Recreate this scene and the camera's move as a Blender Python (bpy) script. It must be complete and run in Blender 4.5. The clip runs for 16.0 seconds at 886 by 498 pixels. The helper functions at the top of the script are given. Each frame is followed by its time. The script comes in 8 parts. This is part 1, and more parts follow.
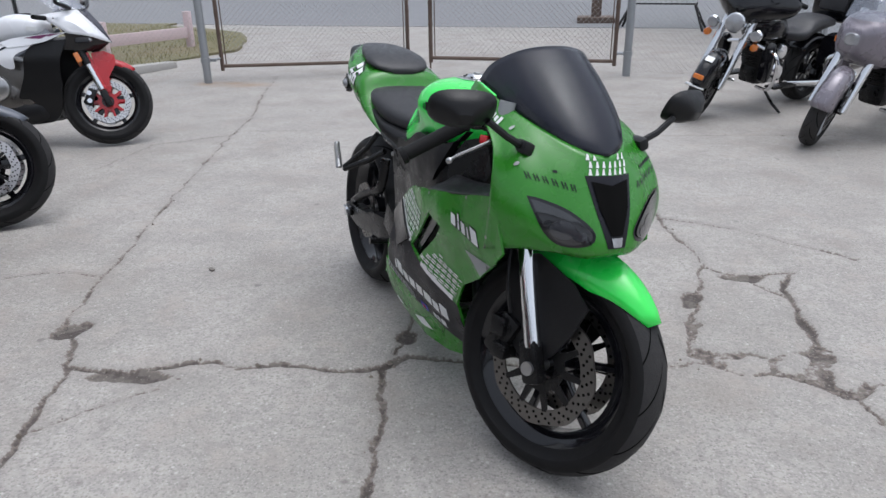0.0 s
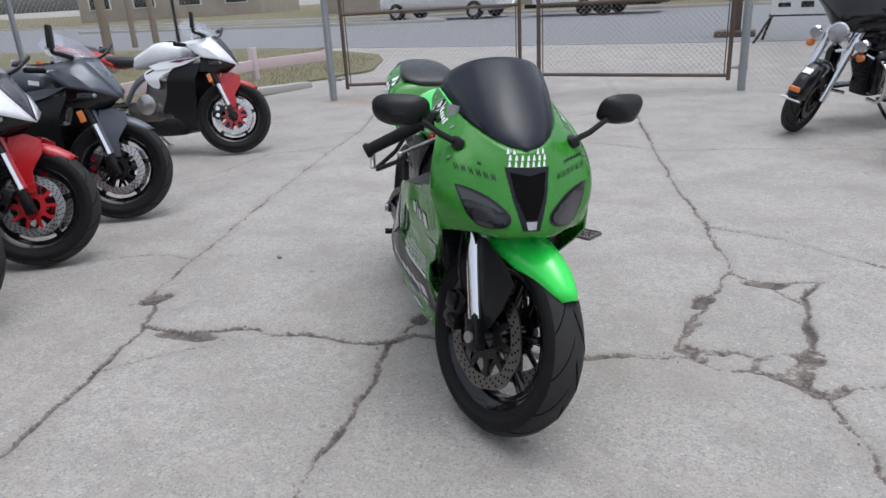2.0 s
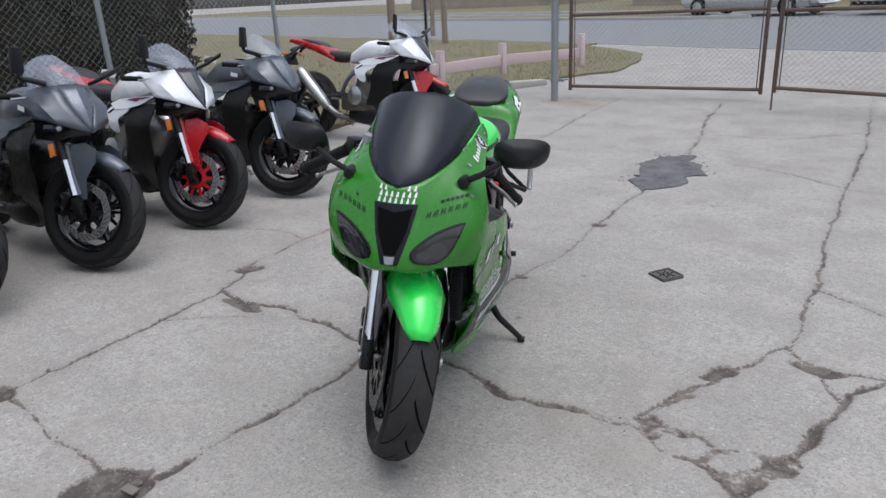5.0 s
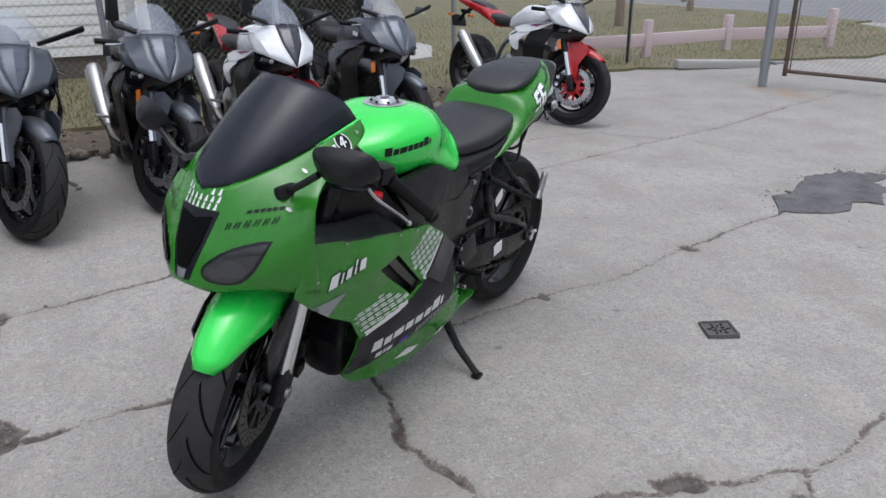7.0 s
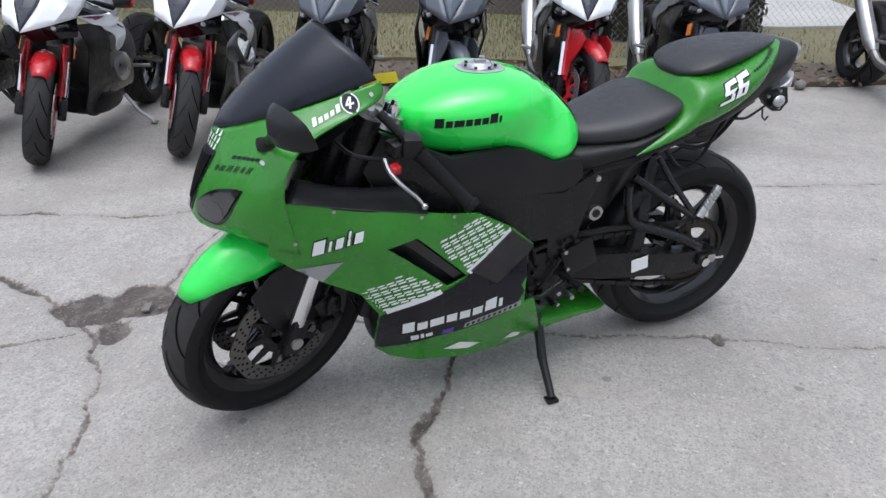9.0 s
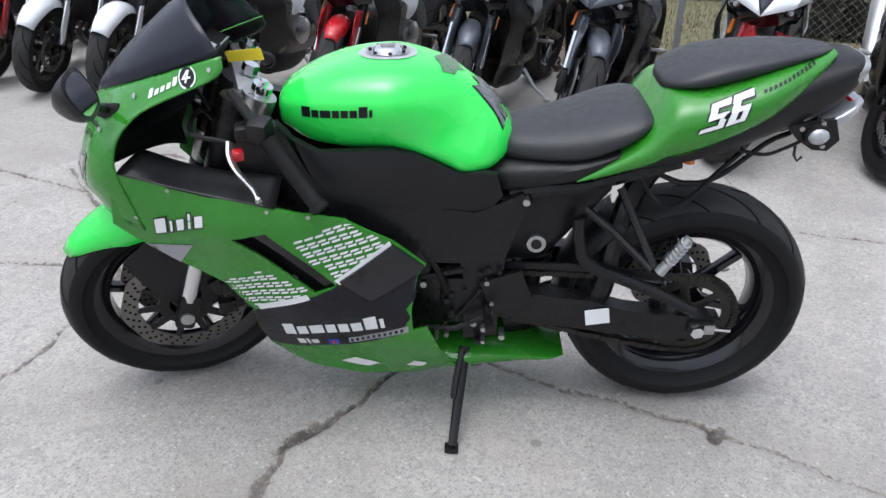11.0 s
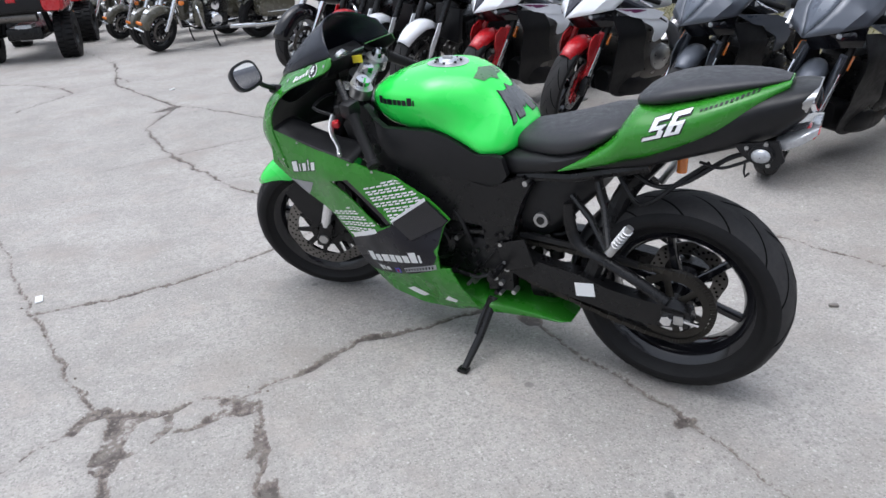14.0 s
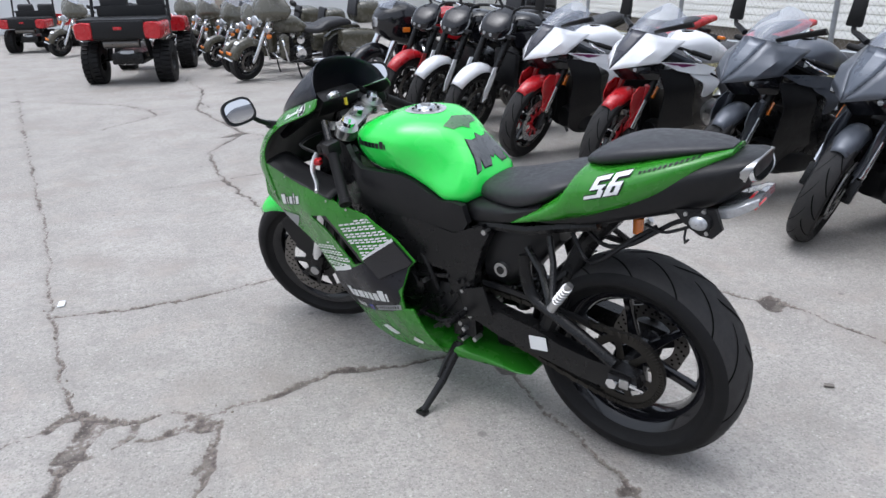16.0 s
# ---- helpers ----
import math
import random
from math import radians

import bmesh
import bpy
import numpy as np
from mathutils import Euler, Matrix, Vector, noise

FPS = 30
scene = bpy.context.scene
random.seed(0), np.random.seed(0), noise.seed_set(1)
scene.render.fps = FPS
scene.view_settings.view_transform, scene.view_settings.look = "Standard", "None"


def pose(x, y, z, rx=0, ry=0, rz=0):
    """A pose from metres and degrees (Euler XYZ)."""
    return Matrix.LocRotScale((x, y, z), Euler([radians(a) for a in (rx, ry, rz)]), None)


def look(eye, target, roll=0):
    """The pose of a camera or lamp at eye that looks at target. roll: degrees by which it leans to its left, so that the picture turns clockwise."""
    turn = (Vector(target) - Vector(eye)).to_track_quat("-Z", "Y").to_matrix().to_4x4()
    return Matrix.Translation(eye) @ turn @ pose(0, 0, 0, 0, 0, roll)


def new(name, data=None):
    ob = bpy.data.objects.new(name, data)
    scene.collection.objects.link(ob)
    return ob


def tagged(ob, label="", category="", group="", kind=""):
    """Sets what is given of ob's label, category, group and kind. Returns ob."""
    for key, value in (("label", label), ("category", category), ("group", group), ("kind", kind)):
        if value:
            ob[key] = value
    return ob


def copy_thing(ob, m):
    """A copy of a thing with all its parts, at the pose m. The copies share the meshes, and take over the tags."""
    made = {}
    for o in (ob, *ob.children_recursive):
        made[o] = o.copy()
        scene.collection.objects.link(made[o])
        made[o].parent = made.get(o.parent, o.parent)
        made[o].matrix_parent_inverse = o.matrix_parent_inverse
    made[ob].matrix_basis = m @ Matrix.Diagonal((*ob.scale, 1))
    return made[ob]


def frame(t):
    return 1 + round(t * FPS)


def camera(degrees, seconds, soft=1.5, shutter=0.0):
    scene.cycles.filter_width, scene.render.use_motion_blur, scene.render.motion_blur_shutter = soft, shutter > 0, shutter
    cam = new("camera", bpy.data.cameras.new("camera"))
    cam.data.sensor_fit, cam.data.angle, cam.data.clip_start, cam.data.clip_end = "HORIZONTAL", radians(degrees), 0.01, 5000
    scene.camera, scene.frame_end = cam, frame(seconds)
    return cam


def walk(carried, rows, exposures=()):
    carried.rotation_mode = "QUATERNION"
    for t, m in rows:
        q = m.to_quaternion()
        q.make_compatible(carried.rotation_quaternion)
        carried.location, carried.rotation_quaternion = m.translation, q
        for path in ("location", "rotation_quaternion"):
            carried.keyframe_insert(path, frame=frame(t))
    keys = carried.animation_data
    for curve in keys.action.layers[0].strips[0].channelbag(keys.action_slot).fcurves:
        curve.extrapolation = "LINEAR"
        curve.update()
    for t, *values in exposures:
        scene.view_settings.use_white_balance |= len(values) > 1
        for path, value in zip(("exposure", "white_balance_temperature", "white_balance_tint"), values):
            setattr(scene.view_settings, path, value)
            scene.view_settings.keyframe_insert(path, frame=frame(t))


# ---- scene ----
cam = camera(64.5, 16.0)
PATH = [
    (0, (0.765, 0.471, 1.223), (0.408, 2.286, 0.463), -0.9),
    (0.5, (0.875, 0.354, 1.233), (0.48, 2.191, 0.548), -1.0),
    (1, (1.019, 0.229, 1.247), (0.567, 2.044, 0.538), 0.6),
    (1.5, (1.177, 0.268, 1.248), (0.636, 2.066, 0.558), -1.8),
    (2, (1.323, 0.33, 1.218), (0.565, 2.044, 0.521), -3.3),
    (2.5, (1.484, 0.235, 1.232), (0.563, 1.869, 0.539), -4.6),
    (3, (1.652, 0.191, 1.282), (0.684, 1.754, 0.494), -3.7),
    (3.5, (1.859, 0.311, 1.285), (0.731, 1.803, 0.576), -6.6),
    (3.7, (1.919, 0.368, 1.285), (0.737, 1.829, 0.601), -6.4),
    (5.8, (2.256, 1.31, 1.279), (0.743, 2.403, 0.56), 0.1),
    (6, (2.244, 1.406, 1.289), (0.703, 2.453, 0.563), 0.9),
    (6.5, (2.313, 1.694, 1.276), (0.694, 2.629, 0.566), -0.1),
    (7, (2.366, 1.94, 1.263), (0.642, 2.615, 0.508), -1.2),
    (7.5, (2.281, 2.169, 1.263), (0.538, 2.649, 0.406), 2.5),
    (8, (2.259, 2.387, 1.246), (0.468, 2.555, 0.372), 1.3),
    (8.5, (2.308, 2.635, 1.255), (0.498, 2.384, 0.443), -1.3),
    (9, (2.191, 2.82, 1.246), (0.434, 2.414, 0.382), -0.3),
    (9.5, (2.068, 3.025, 1.242), (0.381, 2.432, 0.348), -0.2),
    (9.7, (2.039, 3.149, 1.234), (0.388, 2.44, 0.355), -0.6),
    (11.8, (1.454, 3.689, 1.203), (0.19, 2.413, 0.324), -2.7),
    (12, (1.484, 3.77, 1.219), (0.284, 2.421, 0.358), -3.6),
    (12.5, (1.572, 3.996, 1.22), (0.562, 2.543, 0.288), -1.2),
    (13, (1.457, 4.13, 1.248), (0.594, 2.578, 0.327), -2.6),
    (13.5, (1.343, 4.232, 1.255), (0.581, 2.591, 0.402), -3.5),
    (14, (1.322, 4.419, 1.27), (0.613, 2.748, 0.431), -2.7),
    (14.5, (1.231, 4.557, 1.285), (0.529, 2.88, 0.452), 0.0),
    (15, (1.072, 4.599, 1.282), (0.388, 2.883, 0.517), 1.5),
    (15.5, (1.004, 4.587, 1.288), (0.442, 2.832, 0.51), 1.5),
    (16, (0.992, 4.562, 1.289), (0.495, 2.771, 0.553), -0.9),
]
EXPOSURES = [(t, stops, 6080 - (90 if t > 8 else 0), 10) for t, stops in ((0.0, 0.48), (3.5, 0.45), (6.0, 0.33), (7.5, 0.32), (8.0, 0.46), (8.5, 0.63), (9.5, 0.68), (11.5, 0.98), (12.0, 1.04), (12.5, 0.86), (14.5, 0.76), (16.0, 0.74))]
walk(cam, [(t, look(eye, target, roll)) for t, eye, target, roll in PATH], EXPOSURES)

# ---- light: bright overcast sky with a wide, weak sun ----
world = bpy.data.worlds.new("overcast_sky")
scene.world = world
world.use_nodes = True
wn = world.node_tree
bg = wn.nodes["Background"]
sky = wn.nodes.new("ShaderNodeTexSky")
sky.sky_type, sky.sun_disc = "NISHITA", False
sky.sun_elevation, sky.sun_rotation = radians(78), radians(90)
sky.air_density, sky.dust_density = 1.0, 4.0
grey = wn.nodes.new("ShaderNodeHueSaturation")
grey.inputs["Saturation"].default_value = 0.30
wn.links.new(sky.outputs[0], grey.inputs["Color"])
wn.links.new(grey.outputs[0], bg.inputs[0])
bg.inputs[1].default_value = 0.15
sun = new("sun", bpy.data.lights.new("sun", "SUN"))
sun.data.energy, sun.data.angle, sun.data.color = 0.6, radians(65), (1.0, 0.97, 0.95)
sun.matrix_world = look((0, 0, 0), (-0.12, 0.0, -1.0))

# ---- materials ----
def material(name, colour, rough=0.5, metal=0.0, coat=0.0, grain=0.0, scale=40.0, tint=None, bump=0.0, speck=0.0, spread=0.5, spec=0.5):
    """Principled material with two scales of colour variation, fine relief and uneven gloss."""
    m = bpy.data.materials.new(name)
    m.use_nodes = True
    t = m.node_tree
    b = t.nodes["Principled BSDF"]
    b.inputs["Base Color"].default_value = (*colour, 1)
    b.inputs["Roughness"].default_value = rough
    b.inputs["Metallic"].default_value = metal
    b.inputs["Coat Weight"].default_value = coat
    b.inputs["Coat Roughness"].default_value = 0.06
    b.inputs["Specular IOR Level"].default_value = spec
    co = t.nodes.new("ShaderNodeTexCoord").outputs["Object"]

    def noise_tex(s, d=5.0):
        n = t.nodes.new("ShaderNodeTexNoise")
        n.inputs["Scale"].default_value, n.inputs["Detail"].default_value = s, d
        t.links.new(co, n.inputs["Vector"])
        return n.outputs["Fac"]

    def ramp(src, lo, hi, a, c):
        r = t.nodes.new("ShaderNodeMapRange")
        r.inputs[1].default_value, r.inputs[2].default_value, r.inputs[3].default_value, r.inputs[4].default_value = lo, hi, a, c
        t.links.new(src, r.inputs[0])
        return r.outputs[0]

    def mixc(f, a, c):
        x = t.nodes.new("ShaderNodeMix")
        x.data_type = "RGBA"
        t.links.new(f, x.inputs[0])
        for sock, v in ((x.inputs[6], a), (x.inputs[7], c)):
            if isinstance(v, tuple):
                sock.default_value = (*v, 1)
            else:
                t.links.new(v, sock)
        return x.outputs[2]

    if grain:
        second = tint or tuple(c * 0.55 for c in colour)
        col = mixc(ramp(noise_tex(scale * 0.08), 0.5 - spread * 0.5, 0.5 + spread * 0.5, 0.0, grain), colour, second)
        col = mixc(ramp(noise_tex(scale), 0.35, 0.75, 0.0, grain * 0.6), col, second)
        if speck:
            col = mixc(ramp(noise_tex(scale * 4, 2.0), 0.62, 0.7, 0.0, speck), col, tuple(min(1, c * 1.8) for c in colour))
        t.links.new(col, b.inputs["Base Color"])
        t.links.new(ramp(noise_tex(scale * 0.3), 0.3, 0.7, max(0.02, rough - 0.1), min(1, rough + 0.1)), b.inputs["Roughness"])
    if bump:
        bp = t.nodes.new("ShaderNodeBump")
        bp.inputs["Strength"].default_value, bp.inputs["Distance"].default_value = bump, 0.004
        t.links.new(noise_tex(scale * 2), bp.inputs["Height"])
        t.links.new(bp.outputs[0], b.inputs["Normal"])
    return m


def clear(name, colour, rough=0.02, alpha=0.3, spec=0.5):
    """A thin plastic or glass pane: mostly clear, with a tint and a mirror-like gloss."""
    m = bpy.data.materials.new(name)
    m.use_nodes = True
    b = m.node_tree.nodes["Principled BSDF"]
    b.inputs["Base Color"].default_value = (*colour, 1)
    b.inputs["Roughness"].default_value = rough
    b.inputs["Alpha"].default_value = alpha
    b.inputs["Specular IOR Level"].default_value = spec
    return m


GREEN = material("green_film_paint", (0.029, 0.205, 0.014), 0.26, coat=0.3, grain=0.3, scale=60, tint=(0.022, 0.155, 0.011), spec=0.4)
LIME = material("bright_green_paint", (0.04, 0.74, 0.085), 0.25, coat=0.6, grain=0.12, scale=30, tint=(0.03, 0.62, 0.04))
GRAPHITE = material("dark_grey_paint", (0.092, 0.102, 0.124), 0.38, metal=0.3, coat=0.3, grain=0.2, scale=60)
PEARL = material("white_paint", (0.78, 0.79, 0.82), 0.22, coat=0.6, grain=0.08, scale=20)
RED = material("red_paint", (0.44, 0.012, 0.018), 0.28, coat=0.35, grain=0.15, scale=30)
SILVER = material("silver_paint", (0.5, 0.51, 0.53), 0.3, metal=0.5, coat=0.5, grain=0.15, scale=40)
GLOSS = material("gloss_black", (0.006, 0.006, 0.008), 0.12, coat=0.25, grain=0.3, scale=30, tint=(0.011, 0.011, 0.013), spec=0.4)
SATIN = material("satin_black_plastic", (0.007, 0.007, 0.008), 0.40, grain=0.5, scale=90, tint=(0.014, 0.014, 0.015), bump=0.1, spec=0.28)
METAL = material("black_coated_alloy", (0.006, 0.006, 0.007), 0.3, metal=0.1, grain=0.5, scale=80, tint=(0.014, 0.0135, 0.013), bump=0.15, spec=0.32)
RUBBER = material("tyre_rubber", (0.009, 0.009, 0.010), 0.55, grain=0.5, scale=60, tint=(0.014, 0.0135, 0.013), bump=0.2, spec=0.15)
TREAD = material("tyre_tread", (0.024, 0.024, 0.026), 0.7, grain=0.7, scale=90, tint=(0.042, 0.040, 0.038), bump=0.3, spec=0.2)
# near-black that paints the shade inside grooves, slots and holes
HOLLOWSHADE = material("groove_and_hole_shade", (0.003, 0.003, 0.003), 0.9, spec=0.1)
VINYL = material("black_seat_vinyl", (0.017, 0.017, 0.020), 0.42, grain=0.4, scale=200, tint=(0.026, 0.026, 0.029), bump=0.25, spec=0.5)
ALLOY = material("bare_alloy", (0.5, 0.5, 0.5), 0.35, metal=0.95, grain=0.4, scale=80, bump=0.1)
DISC = material("bright_brake_steel", (0.66, 0.65, 0.65), 0.32, metal=0.9, grain=0.3, scale=90)
CHROME = material("chrome", (0.75, 0.76, 0.78), 0.08, metal=1.0, grain=0.1, scale=30)
STEEL = material("brake_steel", (0.20, 0.19, 0.18), 0.35, metal=0.95, grain=0.4, scale=90)
WHITE = material("white_vinyl", (0.75, 0.76, 0.76), 0.4, grain=0.1, scale=60)
GREYV = material("grey_vinyl", (0.3, 0.31, 0.32), 0.4, grain=0.2, scale=60)
INK = material("black_vinyl", (0.007, 0.007, 0.011), 0.3, coat=0.1, grain=0.3, scale=60, tint=(0.013, 0.013, 0.018), spec=0.22)
YELLOW = material("yellow_tag", (0.75, 0.62, 0.03), 0.55, grain=0.1)
AMBER = material("amber_lens", (0.75, 0.2, 0.02), 0.15, coat=0.8, grain=0.15)
REDLENS = material("red_lens", (0.55, 0.015, 0.02), 0.12, coat=0.8, grain=0.15)
LENS = material("smoked_headlight_lens", (0.010, 0.011, 0.013), 0.06, coat=1.0, grain=0.7, scale=22, tint=(0.03, 0.032, 0.036))
LENSGLINT = material("lamp_glint", (0.034, 0.036, 0.042), 0.10, metal=0.0, coat=1.0, grain=0.4, scale=120)
CLEARLENS = material("clear_lamp_lens", (0.46, 0.47, 0.49), 0.1, metal=0.35, coat=1.0, grain=0.7, scale=120, tint=(0.20, 0.205, 0.22))
MIRROR = material("mirror_glass", (0.9, 0.9, 0.9), 0.02, metal=1.0)
SMOKE = clear("dark_smoked_screen", (0.016, 0.018, 0.027), 0.22, 0.92, 0.32)
SCREEN = clear("clear_screen", (0.34, 0.37, 0.44), 0.05, 0.48, 0.7)
BLUE = material("blue_vinyl", (0.02, 0.04, 0.4), 0.4)
OLIVE = material("dark_olive_paint", (0.075, 0.07, 0.05), 0.25, coat=0.6, grain=0.2)
CHAIN = material("oily_chain_steel", (0.026, 0.024, 0.022), 0.5, metal=0.7, grain=0.5, scale=200, tint=(0.06, 0.054, 0.044))

# ---- mesh helpers ----
from mathutils.bvhtree import BVHTree
from mathutils.geometry import delaunay_2d_cdt


def part(name, bm, mat, parent=None, label="", smooth=35):
    """Links a bmesh as one mesh object under a thing or a part."""
    me = bpy.data.meshes.new(name)
    bmesh.ops.recalc_face_normals(bm, faces=bm.faces)
    bm.to_mesh(me)
    bm.free()
    for x in mat if isinstance(mat, (list, tuple)) else (mat,):
        me.materials.append(x)
    if smooth:
        me.shade_smooth()
        me.set_sharp_from_angle(angle=radians(smooth))
    ob = new(name, me)
    if parent:
        ob.parent = parent
    if label:
        ob["label"] = label
    return ob


def thing(name, m, label, category, group=""):
    ob = new(name)
    ob.empty_display_size = 0.1
    ob.matrix_world = m
    return tagged(ob, label, category, group)


def move(bm, m, verts=None):
    bmesh.ops.transform(bm, matrix=m, verts=verts or bm.verts)
    return bm


def box(sx, sy, sz, m=None, bevel=0.0, bm=None, taper=1.0):
    """A box with rounded edges, centred; taper narrows its top."""
    bm = bm or bmesh.new()
    vs = bmesh.ops.create_cube(bm, size=1)["verts"]
    for v in vs:
        k = taper if v.co.z > 0 else 1.0
        v.co = Vector((v.co.x * sx * k, v.co.y * sy * k, v.co.z * sz))
    if bevel:
        es = list({e for v in vs for e in v.link_edges})
        r = bmesh.ops.bevel(bm, geom=es, offset=bevel, segments=2, profile=0.6, affect="EDGES")
        vs = list({v for f in r["faces"] for v in f.verts} | {v for v in vs if v.is_valid})
    if m:
        bmesh.ops.transform(bm, matrix=m, verts=vs)
    return bm


def ring_mesh(bm, rings, closed=True, caps=True, wrap=False):
    """Skins a list of rings (each a list of points)."""
    rows = [[bm.verts.new(p) for p in r] for r in rings]
    n = len(rows[0])
    span = list(zip(rows, rows[1:])) + ([(rows[-1], rows[0])] if wrap else [])
    for a, b in span:
        for i in range(n if closed else n - 1):
            j = (i + 1) % n
            bm.faces.new((a[i], a[j], b[j], b[i]))
    if caps and closed and not wrap:
        for r in (rows[0], rows[-1]):
            bm.faces.new(r)
    return bm


def lathe(profile, n=48, m=None, bm=None, closed=False):
    """Turns a profile of (radius, offset along y) about the y axis."""
    bm = bm or bmesh.new()
    have = set(bm.verts)
    rings = []
    for i in range(n):
        a = 2 * math.pi * i / n
        rings.append([(r * math.cos(a), y, r * math.sin(a)) for r, y in profile])
    ring_mesh(bm, rings, closed=closed, caps=False, wrap=True)
    if m:
        bmesh.ops.transform(bm, matrix=m, verts=[v for v in bm.verts if v not in have])
    return bm


def spline(points, n):
    """n points along a smooth curve through the given points."""
    ps = [Vector(p) for p in points]
    if len(ps) == 2:
        return [ps[0].lerp(ps[1], i / (n - 1)) for i in range(n)]
    ext = [2 * ps[0] - ps[1]] + ps + [2 * ps[-1] - ps[-2]]
    out = []
    for i in range(n):
        u = i / (n - 1) * (len(ps) - 1)
        k = min(int(u), len(ps) - 2)
        t = u - k
        a, b, c, d = ext[k:k + 4]
        out.append(0.5 * (2 * b + (c - a) * t + (2 * a - 5 * b + 4 * c - d) * t * t + (3 * b - a - 3 * c + d) * t ** 3))
    return out


def tube(points, r, sides=8, bm=None, n=0, flat=1.0):
    """A pipe along points; r is one radius or one for each point."""
    bm = bm or bmesh.new()
    ps = spline(points, n) if n else [Vector(p) for p in points]
    rs = r if isinstance(r, (list, tuple)) else [r] * len(ps)
    if len(rs) != len(ps):
        rs = [rs[0] + (rs[-1] - rs[0]) * i / (len(ps) - 1) for i in range(len(ps))]
    rings, up = [], None
    for i, p in enumerate(ps):
        d = (ps[min(i + 1, len(ps) - 1)] - ps[max(i - 1, 0)]).normalized()
        if up is None:
            up = d.orthogonal().normalized()
        up = (up - d * up.dot(d)).normalized()
        side = d.cross(up)
        rings.append([p + rs[i] * (math.cos(a) * up + flat * math.sin(a) * side) for a in [2 * math.pi * k / sides for k in range(sides)]])
    return ring_mesh(bm, rings)


def cyl(a, b, r, sides=12, bm=None, r2=None):
    return tube([a, b], [r, r if r2 is None else r2], sides, bm)


def loft(stations, n=20, m=40, bm=None, power=2.4, caps=True):
    """Body of rounded sections along x. Station: (x, half width, z low, z high, z of the widest point 0..1)."""
    bm = bm or bmesh.new()
    keys = spline([(s[0], s[1], s[2]) for s in stations], m)
    keys2 = spline([(s[3], s[4] if len(s) > 4 else 0.5, s[5] if len(s) > 5 else power) for s in stations], m)
    rings = []
    for (x, w, lo), (hi, mid, p) in zip(keys, keys2):
        zm = lo + (hi - lo) * mid
        ring = []
        for k in range(2 * n):
            a = 2 * math.pi * k / (2 * n)
            c, s = math.cos(a), math.sin(a)
            h = (hi - zm) if s >= 0 else (zm - lo)
            ring.append((x, w * math.copysign(abs(c) ** (2 / p), c), zm + h * math.copysign(abs(s) ** (2 / p), s)))
        rings.append(ring)
    return ring_mesh(bm, rings, caps=caps)


def patch(curves, nu=20, nv=20, bm=None):
    """A smooth sheet through a row of curves (each a list of points)."""
    bm = bm or bmesh.new()
    rows = [spline(c, nv) for c in curves]
    cols = [spline([r[j] for r in rows], nu) for j in range(nv)]
    return ring_mesh(bm, cols, closed=False, caps=False)


def inside(p, poly):
    x, y = p
    hit = False
    for (x0, y0), (x1, y1) in zip(poly, poly[1:] + poly[:1]):
        if (y0 > y) != (y1 > y) and x < (x1 - x0) * (y - y0) / (y1 - y0) + x0:
            hit = not hit
    return hit


def dense(poly, step, smooth=False):
    if smooth:
        return [tuple(p)[:2] for p in spline([(*q, 0) for q in poly + poly[:1]], max(8, len(poly) * 5))[:-1]]
    out = []
    for a, b in zip(poly, poly[1:] + poly[:1]):
        k = max(1, int(math.dist(a, b) / step))
        out += [(a[0] + (b[0] - a[0]) * i / k, a[1] + (b[1] - a[1]) * i / k) for i in range(k)]
    return out


def fill2d(outline, holes=(), step=0.02):
    """Even triangles over a flat outline with holes: points and faces."""
    loops = [dense(outline, step)] + [dense(h, step) for h in holes]
    pts, edges = [], []
    for lp in loops:
        k = len(pts)
        pts += lp
        edges += [(k + i, k + (i + 1) % len(lp)) for i in range(len(lp))]
    x0, x1 = min(p[0] for p in outline), max(p[0] for p in outline)
    y0, y1 = min(p[1] for p in outline), max(p[1] for p in outline)
    for i in range(int((x1 - x0) / step) + 1):
        for j in range(int((y1 - y0) / step) + 1):
            q = (x0 + (i + 0.5 * (j % 2)) * step, y0 + j * step)
            if inside(q, outline) and not any(inside(q, h) for h in holes) and all(min((q[0] - p[0]) ** 2 + (q[1] - p[1]) ** 2 for p in lp) > (0.5 * step) ** 2 for lp in loops):
                pts.append(q)
    v, _, f, *_ = delaunay_2d_cdt([Vector(p) for p in pts], edges, [], 0, 1e-6)
    keep = []
    for t in f:
        c = (sum(v[i].x for i in t) / 3, sum(v[i].y for i in t) / 3)
        if inside(c, outline) and not any(inside(c, h) for h in holes):
            keep.append(t)
    return [(p.x, p.y) for p in v], keep


def sheet(outline, depth, holes=(), step=0.02, thick=0.006, bm=None, place=None):
    """A curved panel with thickness: an outline in (x, z), pushed out to y = depth(x, z)."""
    bm = bm or bmesh.new()
    pts, faces = fill2d(outline, holes, step)
    put = place or (lambda x, z, d: (x, depth(x, z) - d, z))
    front = [bm.verts.new(put(x, z, 0.0)) for x, z in pts]
    back = [bm.verts.new(put(x, z, thick)) for x, z in pts]
    count = {}
    for t in faces:
        bm.faces.new([front[i] for i in t])
        bm.faces.new([back[i] for i in reversed(t)])
        for a, b in zip(t, (*t[1:], t[0])):
            count[(a, b)] = count.get((a, b), 0) + 1
    for a, b in list(count):
        if (b, a) not in count:
            bm.faces.new((front[b], front[a], back[a], back[b]))
    bmesh.ops.delete(bm, geom=[v for v in bm.verts if not v.link_faces], context="VERTS")
    return bm


